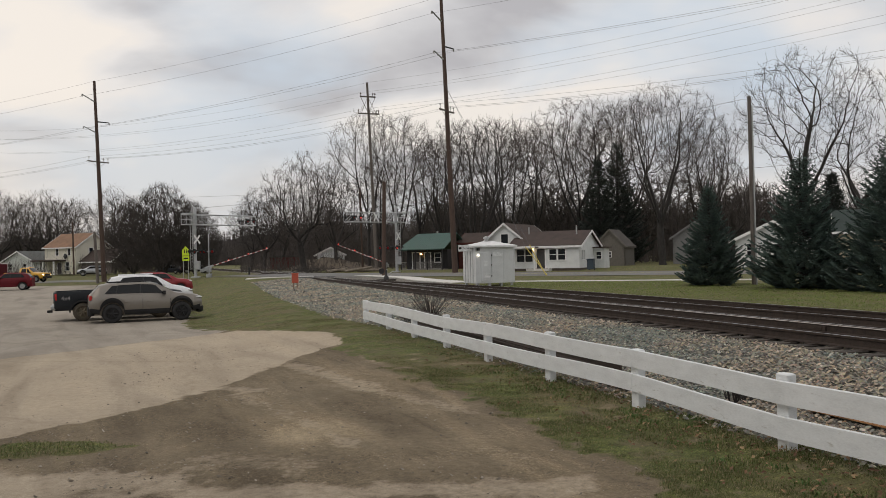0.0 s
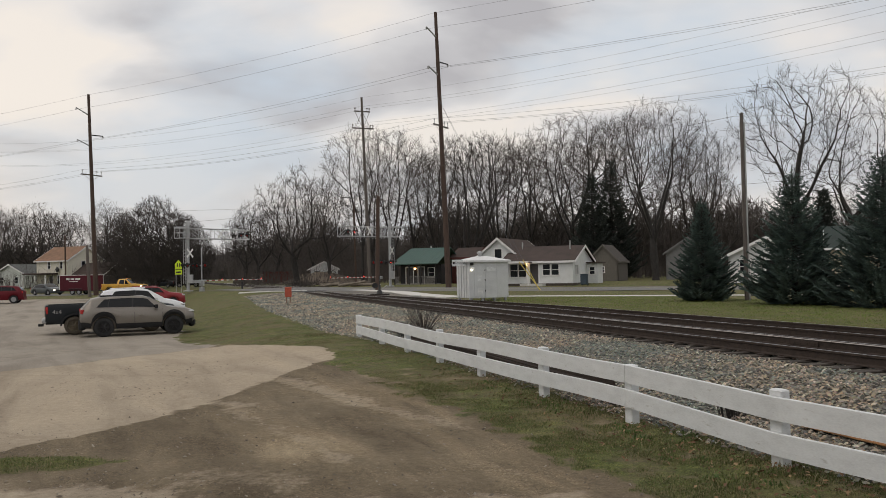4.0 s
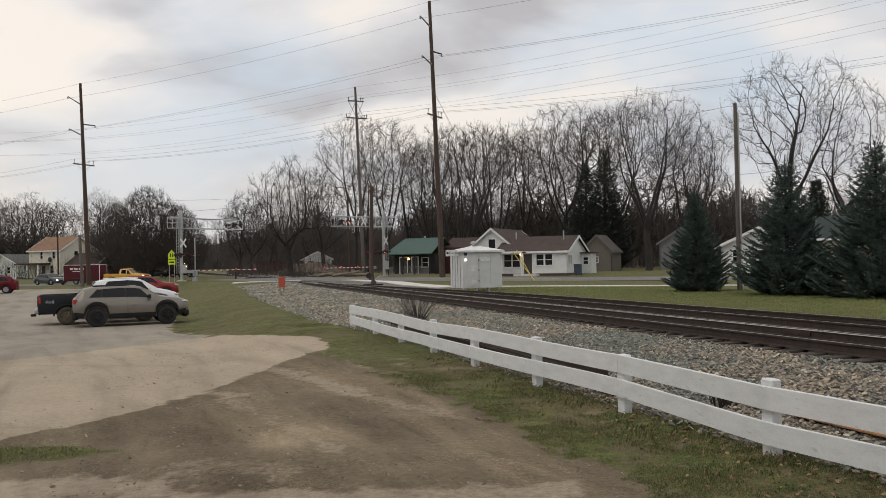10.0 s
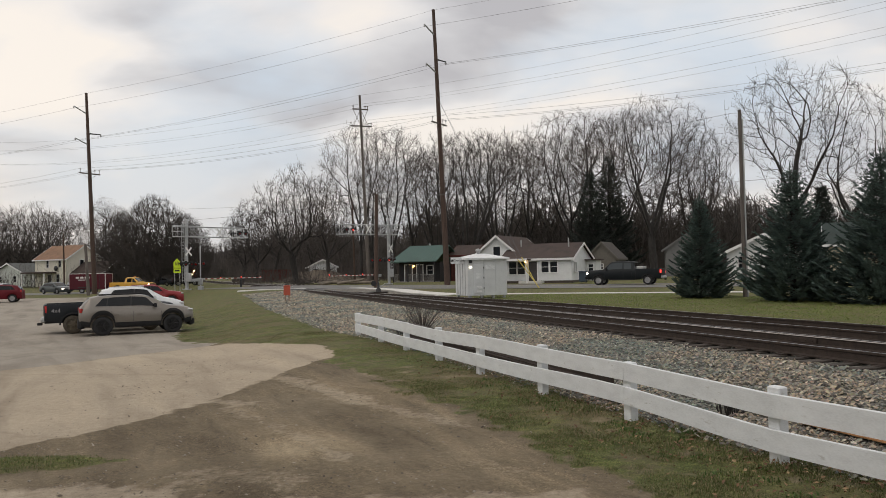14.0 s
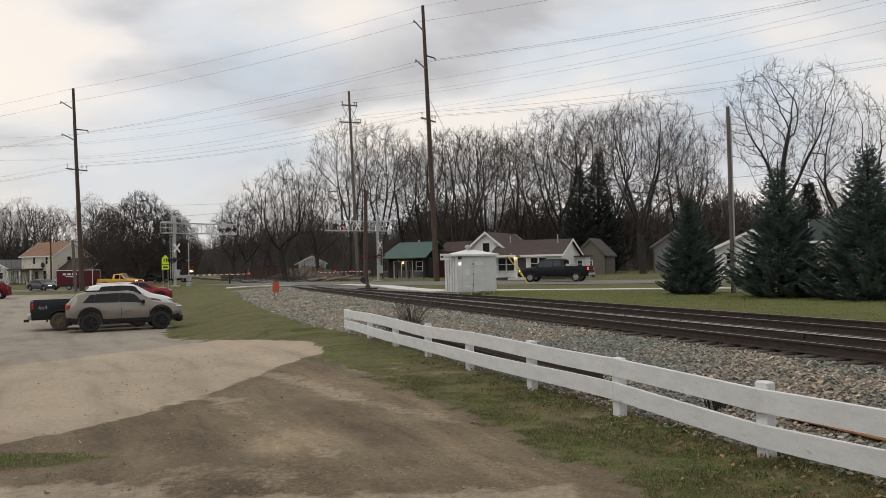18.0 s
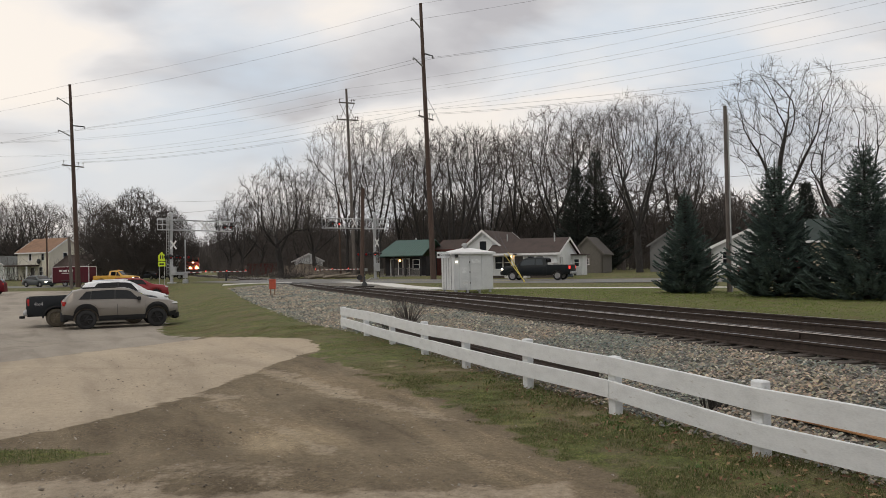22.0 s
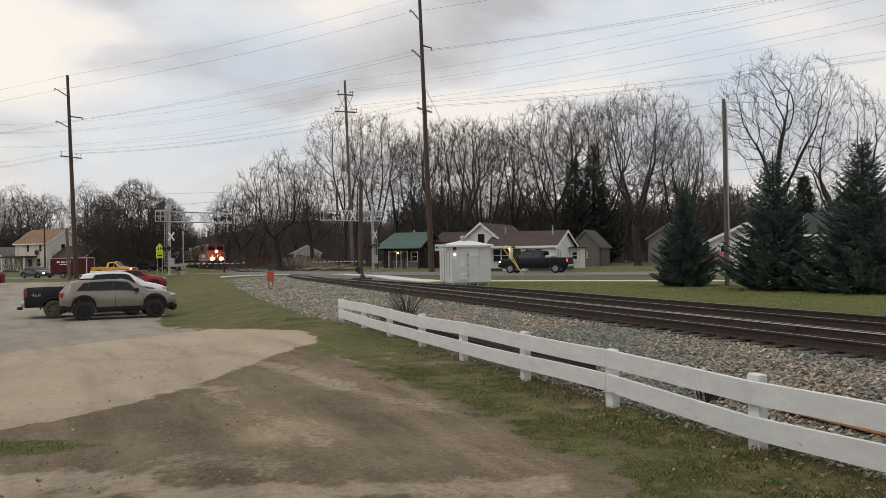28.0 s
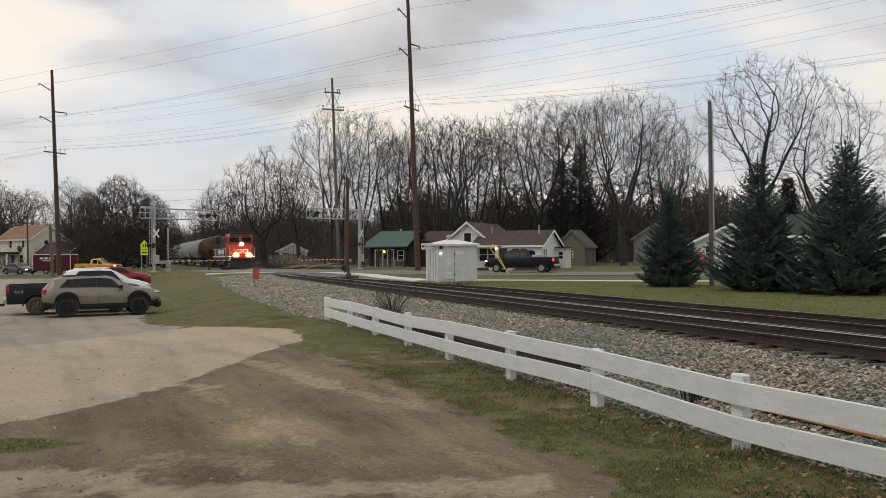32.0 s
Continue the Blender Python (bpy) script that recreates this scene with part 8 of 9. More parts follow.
def build_loco():
    """Front at x = 0, body along -X."""
    host = thing("locomotive", "red and black diesel locomotive with lit headlights", "locomotive")
    L = 22.0
    part("frame", Shape().box((-L / 2, 0, 1.25), (L - 0.6, 2.9, 0.4), bev=0.04), LOCO_BLACK, host)
    part("side_sill", Shape().box((-L / 2, 0, 1.52), (L - 0.8, 3.06, 0.14)), LOCO_WHITE, host, "pale sill stripe")
    part("pilot", Shape().prism(((-1.45, 0.15), (1.45, 0.15), (1.5, 1.25), (-1.5, 1.25)), Matrix.Translation((-0.1, 0, 0)) @ Matrix(((0, 0, 1, 0), (1, 0, 0, 0), (0, 1, 0, 0), (0, 0, 0, 1))), 0.12), LOCO_BLACK, host, "black snow plough")
    part("anticlimber", Shape().box((0.1, 0, 1.35), (0.5, 2.2, 0.25), bev=0.05), RED_LOCO, host)
    part("coupler", Shape().box((0.35, 0, 0.88), (0.7, 0.28, 0.3), bev=0.05), RUST, host)
    # nose: a tapered box
    S = Shape()
    rows = []
    for x, w, zt, zs in ((-0.25, 0.98, 2.55, 2.35), (-0.45, 1.22, 2.85, 2.6), (-1.0, 1.42, 3.02, 2.75), (-1.9, 1.52, 3.18, 2.9), (-2.0, 1.53, 3.2, 2.9)):
        rows.append([(x, -w, 1.45), (x, -w, zs), (x, -w * 0.62, zt), (x, w * 0.62, zt), (x, w, zs), (x, w, 1.45), (x, -w, 1.45)])
    S.grid(rows)
    S.f.append((0, 1, 2, 3, 4, 5))
    nose = part("nose", S, RED_LOCO, host, "red nose")
    # cab
    S = Shape()
    rows = []
    for x, w, zt, zs, zb in ((-1.85, 1.45, 4.05, 3.85, 1.45), (-2.15, 1.53, 4.42, 4.12, 1.45), (-4.2, 1.53, 4.45, 4.14, 1.45), (-4.4, 1.53, 4.45, 4.14, 1.45)):
        rows.append([(x, -w, zb), (x, -w, zs), (x, -w * 0.7, zt), (x, w * 0.7, zt), (x, w, zs), (x, w, zb), (x, -w, zb)])
    S.grid(rows)
    S.f += [(0, 1, 2, 3, 4, 5), tuple(21 + i for i in (5, 4, 3, 2, 1, 0))]
    cab = part("cab", S, RED_LOCO, host, "red cab")
    part("cab_roof", Shape().box((-3.25, 0, 4.42), (2.5, 2.5, 0.16), bev=0.05).box((-1.99, 0, 4.13), (0.3, 2.5, 0.34), bev=0.05), LOCO_BLACK, cab, "black cab roof and brow")
    for sg in (-1, 1):
        part("windscreen", Shape().box((-1.86, sg * 0.74, 3.62), (0.08, 1.05, 0.52), bev=0.03), GLASS, cab, "cab windscreen")
        part("windscreen_frame", Shape().box((-1.87, sg * 0.74, 3.62), (0.06, 1.2, 0.66), bev=0.03), BLACK, cab)
        part("side_window", Shape().box((-3.3, sg * 1.52, 3.55), (1.1, 0.05, 0.55), bev=0.02), GLASS, cab, "cab side window")
        part("number_board", Shape().box((-1.95, sg * 0.78, 4.12), (0.2, 0.62, 0.24), bev=0.03), BLACK, cab)
        # lens drawn oversize; the glowing orange ring stands in for its halo
        part("ditch_light", Shape().lathe([(0.0, 0.1), (0.28, 0.08), (0.30, 0.0), (0.0, 0.0)], Matrix.Translation((0.1, sg * 0.78, 1.66)), 18, "X"), LAMP_HEAD, host, "bright yellow ditch light")
        part("ditch_halo", Shape().lathe([(0.29, 0.06), (0.40, 0.05), (0.41, 0.0)], Matrix.Translation((0.1, sg * 0.78, 1.66)), 18, "X"), LAMP_HALO, host)
        part("ditch_housing", Shape().box((-0.05, sg * 0.78, 1.66), (0.3, 0.6, 0.56), bev=0.05), LOCO_BLACK, host)
        part("handrail", Shape().tube((-0.15, sg * 1.45, 1.6), (-0.15, sg * 1.45, 2.5), 0.025, seg=6).tube((-0.15, sg * 1.45, 2.5), (-1.6, sg * 1.5, 2.75), 0.025, seg=6), LOCO_WHITE, host, "white handrail")
        for k in range(4):
            part("step", Shape().box((-0.5, sg * 1.42, 0.4 + 0.3 * k), (0.7, 0.2, 0.04)), LOCO_WHITE, host)
        # pale stripe sweeping up the nose side, and emblem drawn as two plain blocks
        part("nose_stripe", Shape().tube((-0.42, sg * 1.28, 1.7), (-0.46, sg * 1.1, 2.55), 0.03, seg=6), LOCO_WHITE, nose, "white nose stripe")
        S = Shape()
        y0 = sg * 0.40
        for dy, dz, wy, wz in ((0, 0.21, 0.66, 0.1), (0, -0.21, 0.66, 0.1), (-0.29, 0, 0.1, 0.5), (0.29, 0, 0.1, 0.5)):
            S.box((-0.215, y0 + dy, 2.16 + dz), (0.03, wy, wz))
        part("emblem", S, LOCO_WHITE, nose, "white block emblem")
    part("headlight", Shape().lathe([(0.0, 0.1), (0.2, 0.08), (0.22, 0.0), (0.0, 0.0)], Matrix.Translation((-0.62, 0, 3.02)), 18, "X"), LAMP_HEAD, host, "bright yellow headlight")
    part("headlight_housing", Shape().box((-1.1, 0, 3.02), (0.95, 0.6, 0.44), bev=0.06), RED_LOCO, host)
    # long hood
    part("long_hood", Shape().box((-12.4, 0, 2.85), (15.9, 1.95, 2.7), bev=0.1), LOCO_BLACK, host, "black engine hood")
    part("hood_stripe", Shape().box((-12.4, -0.985, 2.2), (13.0, 0.02, 0.5)), LOCO_WHITE, host, "pale stripe along the hood")
    part("radiator", Shape().box((-18.6, 0, 3.95), (3.4, 2.9, 0.9), bev=0.1), LOCO_BLACK, host)
    part("dynamic_brake", Shape().box((-6.5, 0, 4.1), (2.6, 2.6, 0.55), bev=0.1), LOCO_BLACK, host)
    for k in range(9):
        for sg in (-1, 1):
            part("stanchion", Shape().tube((-5.2 - 1.8 * k, sg * 1.46, 1.55), (-5.2 - 1.8 * k, sg * 1.46, 2.55), 0.025, seg=6), LOCO_WHITE, host)
    for sg in (-1, 1):
        part("walk_rail", Shape().tube((-4.6, sg * 1.46, 2.55), (-20.5, sg * 1.46, 2.55), 0.025, seg=6), LOCO_WHITE, host)
        part("hood_door", Shape().box((-9.5, sg * 0.985, 2.7), (4.0, 0.03, 1.5)), LOCO_BLACK, host)
    part("exhaust", Shape().box((-11, 0, 4.35), (1.4, 0.6, 0.3), bev=0.05), LOCO_BLACK, host)
    part("horn", Shape().tube((-3.0, 0.2, 4.6), (-2.5, 0.2, 4.62), 0.06, 0.1, 8), LOCO_BLACK, host)
    part("fuel_tank", Shape().box((-11, 0, 0.75), (5.0, 2.6, 0.8), bev=0.15), LOCO_BLACK, host)
    bogie(host, -4.2)
    bogie(host, -17.8)
    return host


def build_hopper(color, label):
    """A covered hopper with bulged sides; its front coupler at x = 0."""
    host = thing("hopper_car", label, "rail car", "train cars")
    L = 16.5
    S = Shape()
    rows = []
    for x, lo in ((-0.9, 2.6), (-1.8, 1.7), (-4.0, 1.25), (-L / 2, 1.2), (-L + 4.0, 1.25), (-L + 1.8, 1.7), (-L + 0.9, 2.6)):
        row = []
        for k in range(13):
            a = radians(-50 + 280 * k / 12)
            row.append((x, 1.55 * math.cos(a) * 1.02, max(lo, 2.75 + 1.75 * math.sin(a))))
        rows.append(row + [row[0]])
    S.grid(rows)
    S.f += [tuple(range(13)), tuple(len(S.v) - 1 - i for i in range(13))]
    part("hopper_body", S, color, host, smooth=True)
    for k in range(11):
        x = -1.3 - k * (L - 2.6) / 10
        R = Shape()
        pts = [Vector((x, 1.60 * math.cos(radians(a)) * 1.02, 2.75 + 1.79 * math.sin(radians(a)))) for a in range(-30, 211, 20)]
        for p, q in zip(pts, pts[1:]):
            R.tube(p, q, 0.045, seg=4, caps=False)
        part("side_rib", R, color, host)
    part("end_frame", Shape().box((-0.6, 0, 1.2), (0.5, 2.8, 0.3)).box((-L + 0.6, 0, 1.2), (0.5, 2.8, 0.3)), LOCO_BLACK, host)
    for x in (-0.7, -L + 0.7):
        part("end_ladder", Shape().tube((x, -1.1, 1.3), (x, -1.1, 4.2), 0.03, seg=5).tube((x, -0.7, 1.3), (x, -0.7, 4.2), 0.03, seg=5), LOCO_BLACK, host)
    part("roof_walk", Shape().box((-L / 2, 0, 4.62), (L - 2.4, 0.6, 0.06)), STEEL, host)
    for k in range(3):
        part("outlet", Shape().box((-L / 2 + (k - 1) * 4.2, 0, 0.85), (1.4, 1.2, 0.8), bev=0.15), color, host)
    part("sill", Shape().box((-L / 2, 0, 1.05), (L, 0.6, 0.35)), LOCO_BLACK, host)
    bogie(host, -2.2, 2, 0.45)
    bogie(host, -L + 2.2, 2, 0.45)
    return host


LOCO = build_loco()
HOP_BROWN = mat("hopper_brown", (0.14, 0.075, 0.055), 0.8, vary=0.15, scale=0.6)
HOP_GREY = mat("hopper_grey", (0.42, 0.43, 0.42), 0.75, vary=0.12, scale=0.6, spots=((0.22, 0.2, 0.18), 0.8, 0.58))
CARS = [build_hopper(HOP_BROWN, "brown covered hopper car behind the locomotive")]
first = build_hopper(HOP_GREY, "dusty pale grey covered hopper car")
CARS.append(first)
for _ in range(5):
    CARS.append(copy_thing(first, Matrix.Identity(4)))

# ---- loose ground cover ----
def stone_material():
    m = bpy.data.materials.new("ballast_stone")
    m.use_nodes = True
    nt = m.node_tree
    N, L = nt.nodes.new, nt.links.new
    b = nt.nodes["Principled BSDF"]
    g = N("ShaderNodeNewGeometry")
    r = N("ShaderNodeValToRGB")
    e = r.color_ramp.elements
    e[0].position, e[0].color = 0.0, (0.07, 0.068, 0.064, 1)
    e[1].position, e[1].color = 1.0, (0.80, 0.755, 0.66, 1)
    for p, c in ((0.22, (0.20, 0.197, 0.18)), (0.42, (0.36, 0.315, 0.25)), (0.6, (0.25, 0.285, 0.275)), (0.78, (0.54, 0.475, 0.385)), (0.92, (0.40, 0.31, 0.24))):
        e.new(p).color = (*c, 1)
    L(g.outputs["Random Per Island"], r.inputs[0])
    tc = N("ShaderNodeTexCoord")
    n = N("ShaderNodeTexNoise"); n.inputs["Scale"].default_value = 30
    L(tc.outputs["Object"], n.inputs["Vector"])
    x = N("ShaderNodeMix"); x.data_type = "RGBA"; x.blend_type = "MULTIPLY"; x.inputs["Factor"].default_value = 0.5
    L(r.outputs[0], x.inputs["A"]); L(n.outputs["Color"], x.inputs["B"])
    y = N("ShaderNodeMix"); y.data_type = "RGBA"; y.blend_type = "MULTIPLY"; y.inputs["Factor"].default_value = 0.55
    n2 = N("ShaderNodeTexNoise"); n2.inputs["Scale"].default_value = 0.45; n2.inputs["Detail"].default_value = 4
    L(tc.outputs["Object"], n2.inputs["Vector"])
    tint = N("ShaderNodeValToRGB")
    te = tint.color_ramp.elements
    te[0].position, te[0].color = 0.40, (0.66, 0.90, 0.90, 1)
    te[1].position, te[1].color = 0.56, (1.32, 1.2, 1.04, 1)
    L(n2.outputs["Fac"], tint.inputs[0])
    L(x.outputs["Result"], y.inputs["A"]); L(tint.outputs[0], y.inputs["B"])
    L(y.outputs["Result"], b.inputs["Base Color"])
    b.inputs["Roughness"].default_value = 0.9
    return m


def island_material(name, stops, rough=0.9):
    m = bpy.data.materials.new(name)
    m.use_nodes = True
    nt = m.node_tree
    b = nt.nodes["Principled BSDF"]
    g = nt.nodes.new("ShaderNodeNewGeometry")
    r = nt.nodes.new("ShaderNodeValToRGB")
    e = r.color_ramp.elements
    e[0].position, e[0].color = stops[0][0], (*stops[0][1], 1)
    e[1].position, e[1].color = stops[-1][0], (*stops[-1][1], 1)
    for p, c in stops[1:-1]:
        e.new(p).color = (*c, 1)
    nt.links.new(g.outputs["Random Per Island"], r.inputs[0])
    nt.links.new(r.outputs[0], b.inputs["Base Color"])
    b.inputs["Roughness"].default_value = rough
    return m


def pebbles(name, places, material, label, category, seed):
    """Many small faceted stones in one mesh; places yields (x, y, z, size)."""
    rs = np.random.RandomState(seed)
    base = np.array([(1, 0, 0), (0, 1, 0), (-1, 0, 0), (0, -1, 0), (0.1, 0.1, 1), (0, 0, -0.7), (0.7, 0.7, 0.35), (-0.7, -0.6, 0.45)])
    tris = np.array([(0, 6, 4), (6, 1, 4), (1, 2, 4), (2, 7, 4), (7, 3, 4), (3, 0, 4), (1, 6, 0), (2, 3, 7)])
    P = np.array(places)
    n = len(P)
    V = base[None] * (P[:, 3, None, None] * rs.uniform(0.65, 1.25, (n, 8, 1)))
    V[:, :, 2] *= rs.uniform(0.6, 1.05, (n, 1))
    V[:, :, 0] *= rs.uniform(0.8, 1.5, (n, 1))
    a = rs.uniform(0, 6.28, n)
    c, s = np.cos(a)[:, None], np.sin(a)[:, None]
    X, Y = V[:, :, 0] * c - V[:, :, 1] * s, V[:, :, 0] * s + V[:, :, 1] * c
    t = rs.uniform(-0.8, 0.8, n)[:, None]
    Z = V[:, :, 2] * np.cos(t) + X * np.sin(t)
    V = np.stack([X + P[:, None, 0], Y + P[:, None, 1], Z + P[:, None, 2]], 2).reshape(-1, 3)
    F = (tris[None] + (np.arange(n) * 8)[:, None, None]).reshape(-1, 3)
    me = bpy.data.meshes.new(name)
    me.from_pydata(V.tolist(), [], F.tolist())
    me.materials.append(material)
    return tagged(new(name, me), label, category, kind="stuff")


def build_ballast():
    rnd = random.Random(9)
    places = []
    # shoulder between fence and track, thickest where the viewer is near
    while len(places) < 64000:
        u = rnd.random()
        s = 4.5 + 66 * u ** 2.0
        n = rnd.uniform(3.6, 9.9)
        x, y = -s * math.sin(TH) + n * math.cos(TH), s * math.cos(TH) + n * math.sin(TH)
        if n < 6.0 - 0.0485 * (min(s, 24) - 6.7) - 0.65 * ramp01(s, 20, 27) + 0.75 * ramp01(s, 42, 68) + rnd.uniform(-0.25, 0.15):
            continue
        size = rnd.uniform(0.016, 0.038) * (1 + 1.3 * ramp01(s, 12, 60))
        places.append((x, y, height(x, y) + size * rnd.uniform(-0.1, 0.7), size))
    # between the rails and on the far side
    k = 0
    while k < 9000:
        s = 8 + 42 * rnd.random() ** 1.4
        n = rnd.uniform(10.3, 16.3)
        x, y = -s * math.sin(TH) + n * math.cos(TH), s * math.cos(TH) + n * math.sin(TH)
        size = rnd.uniform(0.025, 0.045)
        places.append((x, y, -0.03 + size * rnd.uniform(-0.2, 0.6), size))
        k += 1
    pebbles("ballast_stones", places, stone_material(), "grey and tan crushed ballast stones", "ballast", 1)
    # pebbles lying on the dirt drive and paving
    places = []
    while len(places) < 7000:
        x, y = rnd.uniform(-9, 4), 5.5 + 15 * rnd.random() ** 1.6
        d = cover(x, y)
        if d[0] < 0.6 and rnd.random() > 0.05 * d[1]:
            continue
        if noise.noise((x * 0.8, y * 0.8, 4)) < rnd.uniform(-0.4, 0.3):
            continue
        size = 0.004 + 0.018 * rnd.random() ** 5
        places.append((x, y, height(x, y) + 0.012 * noise.noise((x * 1.3, y * 1.3, 1.0)) + 0.004, size))
    pebbles("loose_gravel", places, island_material("gravel_bits", ((0.0, (0.07, 0.058, 0.045)), (0.5, (0.19, 0.16, 0.125)), (1.0, (0.36, 0.32, 0.265)))), "small loose stones on the dirt drive", "gravel", 2)


build_ballast()


def blades(name, places, material, label, category, seed, width=0.007):
    """Grass as thin bent blades; places yields (x, y, z, height)."""
    rs = np.random.RandomState(seed)
    P = np.array(places)
    n = len(P)
    a, lean = rs.uniform(0, 6.28, n), rs.uniform(0.1, 0.95, n)
    dx, dy = np.cos(a), np.sin(a)
    w = width * rs.uniform(0.7, 1.5, n) * (0.6 + P[:, 3] / 0.1 * 0.4)
    h = P[:, 3]
    V = np.zeros((n, 5, 3))
    for i, (f, k) in enumerate(((0, 1), (0, -1), (0.55, 0.8), (0.55, -0.8), (1, 0))):
        V[:, i, 0] = P[:, 0] + dx * lean * h * f * f + -dy * w * k
        V[:, i, 1] = P[:, 1] + dy * lean * h * f * f + dx * w * k
        V[:, i, 2] = P[:, 2] + h * f * (1 - 0.35 * lean * f)
    F3 = (np.array([(0, 1, 3), (0, 3, 2), (2, 3, 4)])[None] + (np.arange(n) * 5)[:, None, None]).reshape(-1, 3)
    me = bpy.data.meshes.new(name)
    me.from_pydata(V.reshape(-1, 3).tolist(), [], F3.tolist())
    me.materials.append(material)
    return tagged(new(name, me), label, category, kind="stuff")


def build_grass():
    rnd = random.Random(31)
    tone = island_material("grass_blades", ((0.0, (0.06, 0.085, 0.024)), (0.4, (0.105, 0.13, 0.038)), (0.65, (0.16, 0.158, 0.058)), (0.82, (0.21, 0.175, 0.092)), (1.0, (0.34, 0.28, 0.17))))
    places = []
    tries = 0
    while len(places) < 135000 and tries < 420000:
        tries += 1
        if rnd.random() < 0.6:
            s = 4.6 + 22 * rnd.random() ** 1.7
            n = rnd.uniform(2.0, 6.3)
        else:
            s = 24 + 30 * rnd.random() ** 1.3
            n = rnd.uniform(-0.3, 5.4)
        x, y = -s * math.sin(TH) + n * math.cos(TH), s * math.cos(TH) + n * math.sin(TH)
        d = cover(x, y)
        g = 1 - max(d)
        if g < 0.5 or (s > 34 and rnd.random() < 0.4):
            continue
        if rnd.random() > g * (0.45 + 1.3 * noise.noise((x * 0.9, y * 0.9, 8)) + 0.8 * noise.noise((x * 3.1, y * 3.1, 8))):
            continue
        h = (0.009 + 0.018 * rnd.random()) * (1 + 1.2 * max(0, noise.noise((x * 0.7, y * 0.7, 2))))
        if abs(n - 5.2) < 0.5 and s < 24 and rnd.random() < 0.3:
            h *= 2.0
        z = height(x, y)
        places.append((x, y, z, h))
        if s < 15:
            for i in range(3):
                places.append((x + rnd.gauss(0, 0.035), y + rnd.gauss(0, 0.035), z, h * rnd.uniform(0.5, 1.1)))
    target = len(places) + 3000
    while len(places) < target:
        x, y = rnd.gauss(-4.95, 0.6), rnd.gauss(8.95, 0.3)
        if 1 - max(cover(x, y)) > 0.4:
            places.append((x, y, height(x, y), 0.012 + 0.028 * rnd.random()))
    blades("verge_grass", places, tone, "short patchy winter grass along the fence", "grass", 3, 0.0034)
    green = island_material("lawn_blades", ((0.0, (0.14, 0.195, 0.045)), (0.5, (0.18, 0.245, 0.06)), (0.85, (0.22, 0.255, 0.08)), (1.0, (0.32, 0.28, 0.14))))
    places = []
    while len(places) < 52000:
        s, n = rnd.uniform(8, 46), rnd.uniform(16.4, 27)
        x, y = -s * math.sin(TH) + n * math.cos(TH), s * math.cos(TH) + n * math.sin(TH)
        z = height(x, y)
        for i in range(2):
            places.append((x + rnd.gauss(0, 0.08), y + rnd.gauss(0, 0.08), z, 0.02 + 0.025 * rnd.random()))
    blades("lawn_grass", places, green, "green lawn between the tracks and the street", "grass", 4, 0.012)
    # broad green weeds at the foot of the fence
    places = []
    for k in range(60):
        s, n = 4.6 + 11 * rnd.random() ** 1.6, rnd.gauss(5.35, 0.25)
        p = sn(s, n)
        if 1 - max(cover(p.x, p.y)) < 0.5:
            continue
        for i in range(rnd.randint(10, 22)):
            x, y = p.x + rnd.gauss(0, 0.06), p.y + rnd.gauss(0, 0.06)
            places.append((x, y, height(x, y), rnd.uniform(0.02, 0.055)))
    blades("weeds", places, island_material("weed_leaves", ((0.0, (0.05, 0.10, 0.025)), (0.6, (0.085, 0.15, 0.04)), (1.0, (0.16, 0.18, 0.06)))), "broad green weeds at the foot of the fence", "weeds", 6, 0.011)
    # dry fallen leaves
    rs = random.Random(8)
    S = Shape()
    for k in range(1500):
        s, n = 4.6 + 16 * rs.random() ** 1.8, rs.gauss(5.5, 0.55)
        p = sn(s, n)
        p.z = height(p.x, p.y) + 0.03 + 0.02 * rs.random()
        m = Matrix.Translation(p) @ Euler((rs.uniform(-0.6, 0.6), rs.uniform(-0.6, 0.6), rs.uniform(0, 6))).to_matrix().to_4x4()
        r = rs.uniform(0.012, 0.035)
        S.add([m @ Vector(q) for q in ((-r, 0, 0), (-0.3 * r, -0.6 * r, 0.3 * r), (r, 0, 0.1 * r), (0.2 * r, 0.6 * r, 0.3 * r))], [(0, 1, 2, 3)])
    solid("fallen_leaves", S, island_material("leaf_litter", ((0.0, (0.10, 0.05, 0.03)), (0.6, (0.20, 0.11, 0.06)), (1.0, (0.34, 0.24, 0.13)))), "dry brown leaves under the fence", "leaves", kind="stuff")


build_grass()


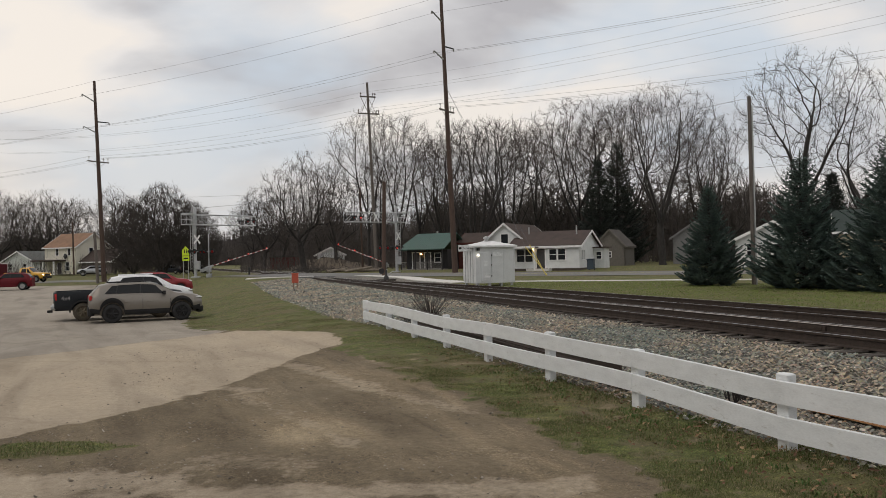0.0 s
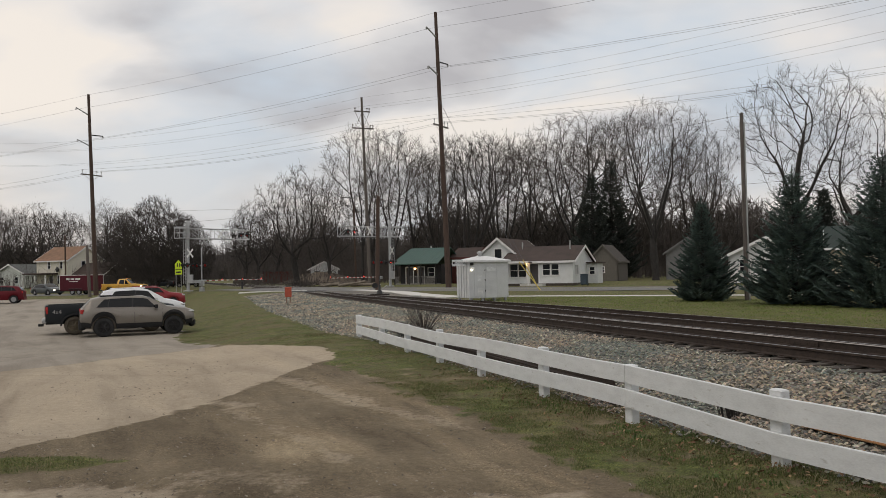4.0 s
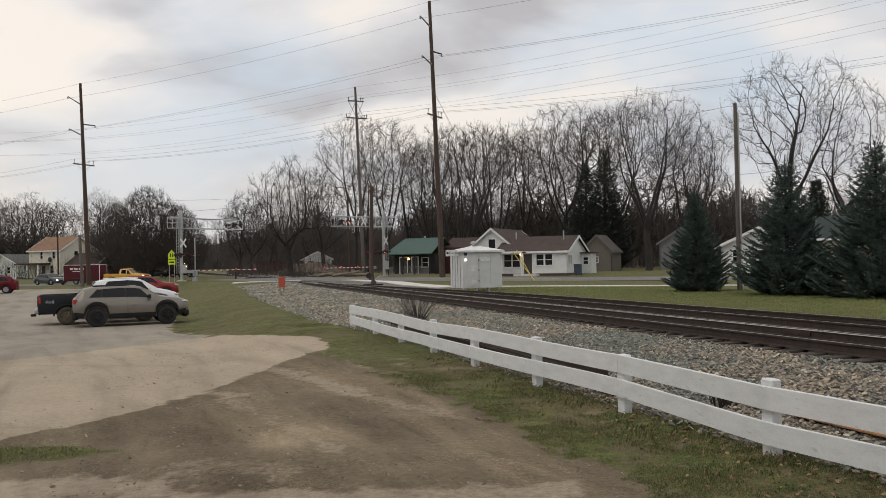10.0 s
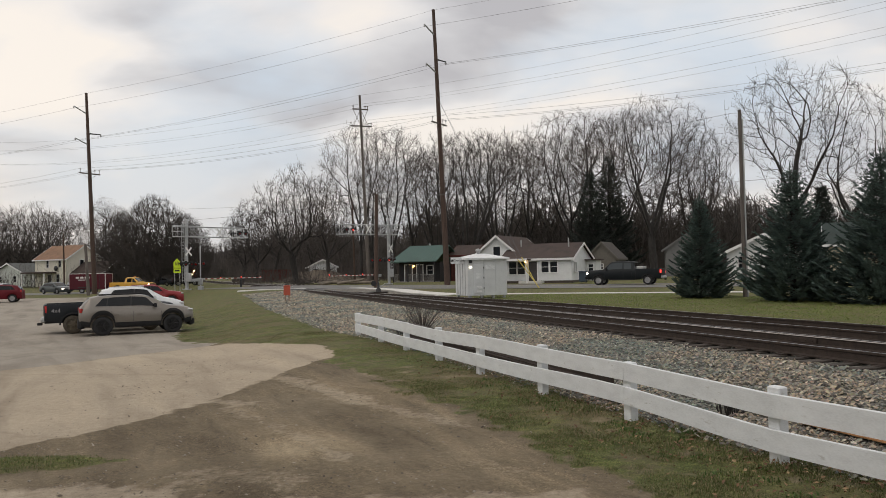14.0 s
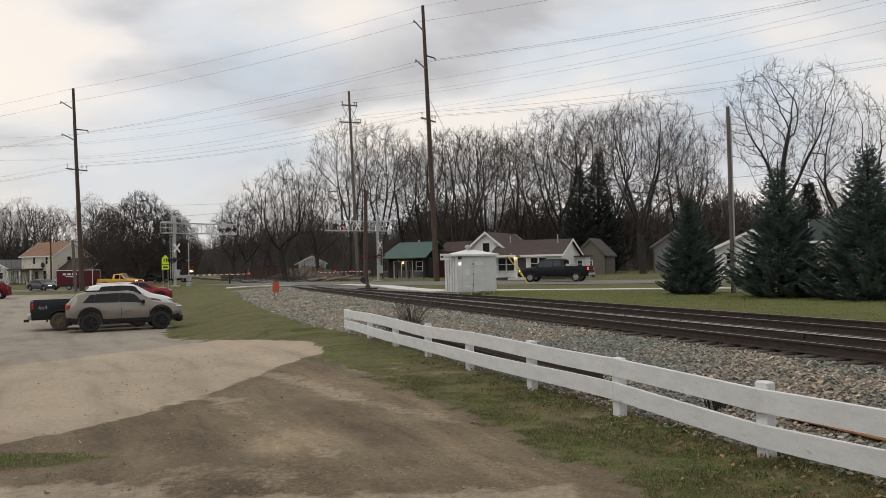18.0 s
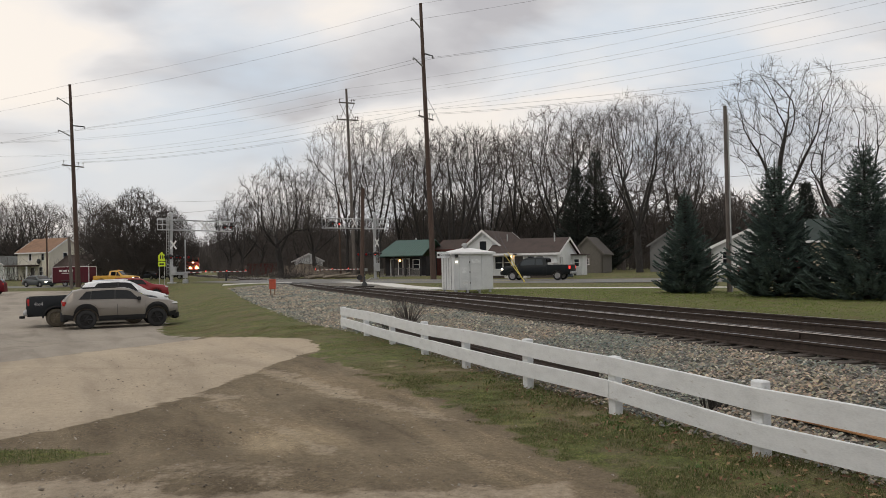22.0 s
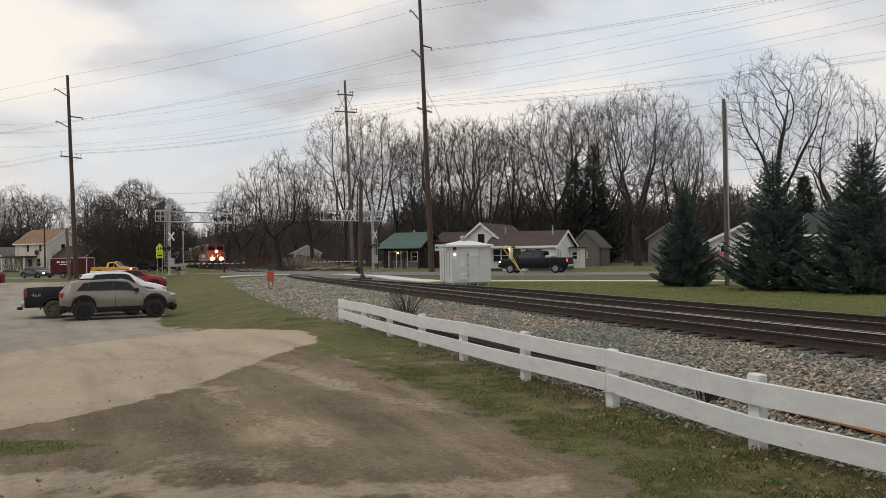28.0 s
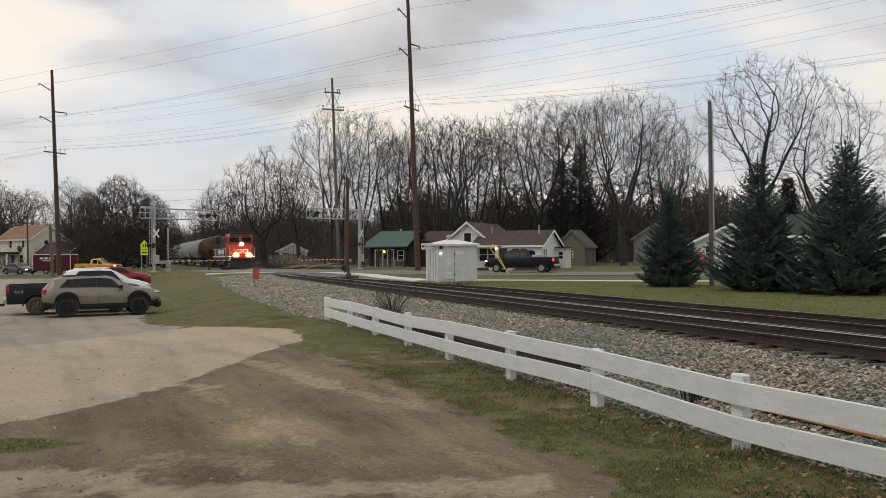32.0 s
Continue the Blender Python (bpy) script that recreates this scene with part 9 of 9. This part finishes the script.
def build_shrubs():
    for (x, y), h, r, cnt, seed, lab in (((-0.75, 24.3), 0.95, 0.75, 60, 1, "leafless brown shrub growing by the fence"), ((3.55, 10.3), 0.42, 0.3, 30, 2, "small dead weed stalks behind the fence"), ((-1.2, 21.6), 0.75, 0.25, 10, 3, "thin leafless sapling before the fence")):
        rnd = random.Random(seed)
        host = thing("shrub", lab, "shrub", "shrubs", at=Matrix.Translation((x, y, height(x, y) - 0.02)))
        S = Shape()
        for k in range(cnt):
            a, o = rnd.uniform(0, 6.28), rnd.random() ** 0.5
            p = Vector((0.15 * o * math.cos(a), 0.15 * o * math.sin(a), 0))
            q = Vector((r * o * math.cos(a), r * o * math.sin(a), h * rnd.uniform(0.6, 1.05) * (1.1 - 0.3 * o)))
            m = p.lerp(q, 0.5) + Vector((rnd.gauss(0, 0.03), rnd.gauss(0, 0.03), 0.05))
            S.tube(p, m, 0.009, 0.006, 3, caps=False)
            S.tube(m, q, 0.006, 0.003, 3, caps=False)
            for j in range(3):
                t = rnd.uniform(0.3, 0.9)
                b = m.lerp(q, t)
                S.tube(b, b + Vector((rnd.gauss(0, 0.12), rnd.gauss(0, 0.12), rnd.uniform(0.06, 0.2))) * (h / 0.9), 0.004, 0.002, 3, caps=False)
        part("twig_clump", S, TWIG if seed == 1 else BARK, host)


build_shrubs()

# ---- what moves ----


def drive(host, wheels, rows, side, length, yaw=0.0):
    """Key a road vehicle by where its front is along the street, and turn its wheels by the way gone."""
    toward = -1 if side < 0 else 1          # near lane runs toward the viewer's right
    start = rows[0][1]
    dense = []
    for (t0, a0), (t1, a1) in zip(rows, rows[1:]):
        n = max(1, math.ceil(abs(a1 - a0) / 0.45))
        dense += [(t0 + (t1 - t0) * i / n, a0 + (a1 - a0) * i / n) for i in range(n)]
    dense.append(rows[-1])

    def at(a):
        c = a - toward * length / 2
        p = road(c, side, road_z(c) + 0.012 * (1 - (side / 6.4) ** 2))
        f, r = road(c + toward * 1.6, side, road_z(c + toward * 1.6)), road(c - toward * 1.6, side, road_z(c - toward * 1.6))
        ang = math.atan2((f - r).y, (f - r).x)
        return Matrix.Translation(p) @ Matrix.Rotation(ang + radians(yaw), 4, "Z")
    walk(host, [(t, at(a)) for t, a in rows])
    for w, m in wheels:
        r = m.translation.z
        walk(w, [(t, m @ Matrix.Rotation(toward * (a - start) / r, 4, "Y")) for t, a in dense])


def on_rails(s):
    p = sn(s, 11.06 + bend(s), RAIL_TOP)
    q = sn(s + 6, 11.06 + bend(s + 6), RAIL_TOP)
    d = p - q
    return Matrix.Translation(p) @ Matrix.Rotation(math.atan2(d.y, d.x), 4, "Z")


def motions():
    # dark pickup coming up to the crossing from the far side
    drive(TRUCK, TRUCK_WHEELS, [(0.0, -48.0), (9.5, -20.5), (10.6, -16.0), (11.8, -10.8), (12.2, -9.4), (12.6, -8.1), (13.2, -6.7), (14.0, -4.9), (14.5, -4.0), (15.5, -2.3), (16.6, -0.9), (17.2, -0.25), (18.0, 0.25), (19.0, 0.85), (20.0, 1.25), (21.0, 1.5), (24.0, 1.6), (32.0, 1.6)], 1.8, 6.3)
    drive(FOURTH, FOURTH_WHEELS, [(0.0, -75.0), (15.0, -46.0), (18.0, -30.0), (21.0, -20.5), (24.0, -15.0), (28.0, -13.3), (32.0, -12.9)], 1.8, 4.6)
    # yellow pickup, its trailer and the cars behind it
    ys = [(0.0, 72.3), (0.4, 70.2), (0.8, 68.4), (1.2, 66.7), (1.6, 65.2), (2.0, 63.9), (2.4, 62.6), (2.8, 61.4), (3.2, 60.3), (3.5, 59.5), (4.5, 57.9), (5.5, 57.3), (6.0, 57.15), (7.0, 57.1), (32.0, 57.1)]
    drive(YELLOW, YELLOW_WHEELS, ys, -1.8, 5.3)
    drive(TRAILER, TRAILER_WHEELS, [(t, a + 5.3 + 0.6) for t, a in ys], -1.8, 4.7)
    drive(SEDAN, SEDAN_WHEELS, [(0.0, 81.4), (1.0, 77.1), (2.0, 73.3), (2.4, 72.3), (2.8, 71.2), (3.2, 70.3), (3.5, 69.7), (4.5, 68.2), (5.5, 67.7), (6.5, 67.5), (32.0, 67.5)], -1.8, 4.8, -28)
    drive(THIRD, THIRD_WHEELS, [(0.0, 95.0), (2.0, 86.0), (4.0, 79.0), (6.0, 75.4), (8.0, 74.5), (32.0, 74.4)], -1.8, 4.8, -14)
    # gates come down in the first seconds
    for arm, pivot, d, first in ((ARM_L, GATE_L, GATE_DIR_L, ((0.0, 12.8), (0.3, 9.2), (0.6, 5.6), (0.9, 2.6), (1.2, 0.6), (1.5, 0.0), (32.0, 0.0))),
                                 (ARM_R, GATE_R, GATE_DIR_R, ((0.0, 11.5), (0.3, 8.6), (0.6, 5.4), (0.9, 2.6), (1.2, 0.7), (1.5, 0.0), (32.0, 0.0)))):
        turn = Matrix.Rotation(math.atan2(d.y, d.x), 4, "Z")
        walk(arm, [(t, Matrix.Translation(pivot + Vector((0, 0, 1.15))) @ turn @ Matrix.Rotation(-radians(a), 4, "Y")) for t, a in first])
    # the train
    rows = [(0.0, 400.0), (5.0, 358.0), (9.0, 324.0), (13.0, 292.0), (17.0, 259.0), (20.0, 231.0), (22.0, 213.0), (24.0, 194.5), (26.0, 173.0), (28.0, 149.0), (30.0, 124.0), (31.0, 112.2), (32.0, 100.5)]
    walk(LOCO, [(t, on_rails(s)) for t, s in rows])
    back = 22.6
    for c in CARS:
        walk(c, [(t, on_rails(s + back)) for t, s in rows])
        back += 17.2


motions()
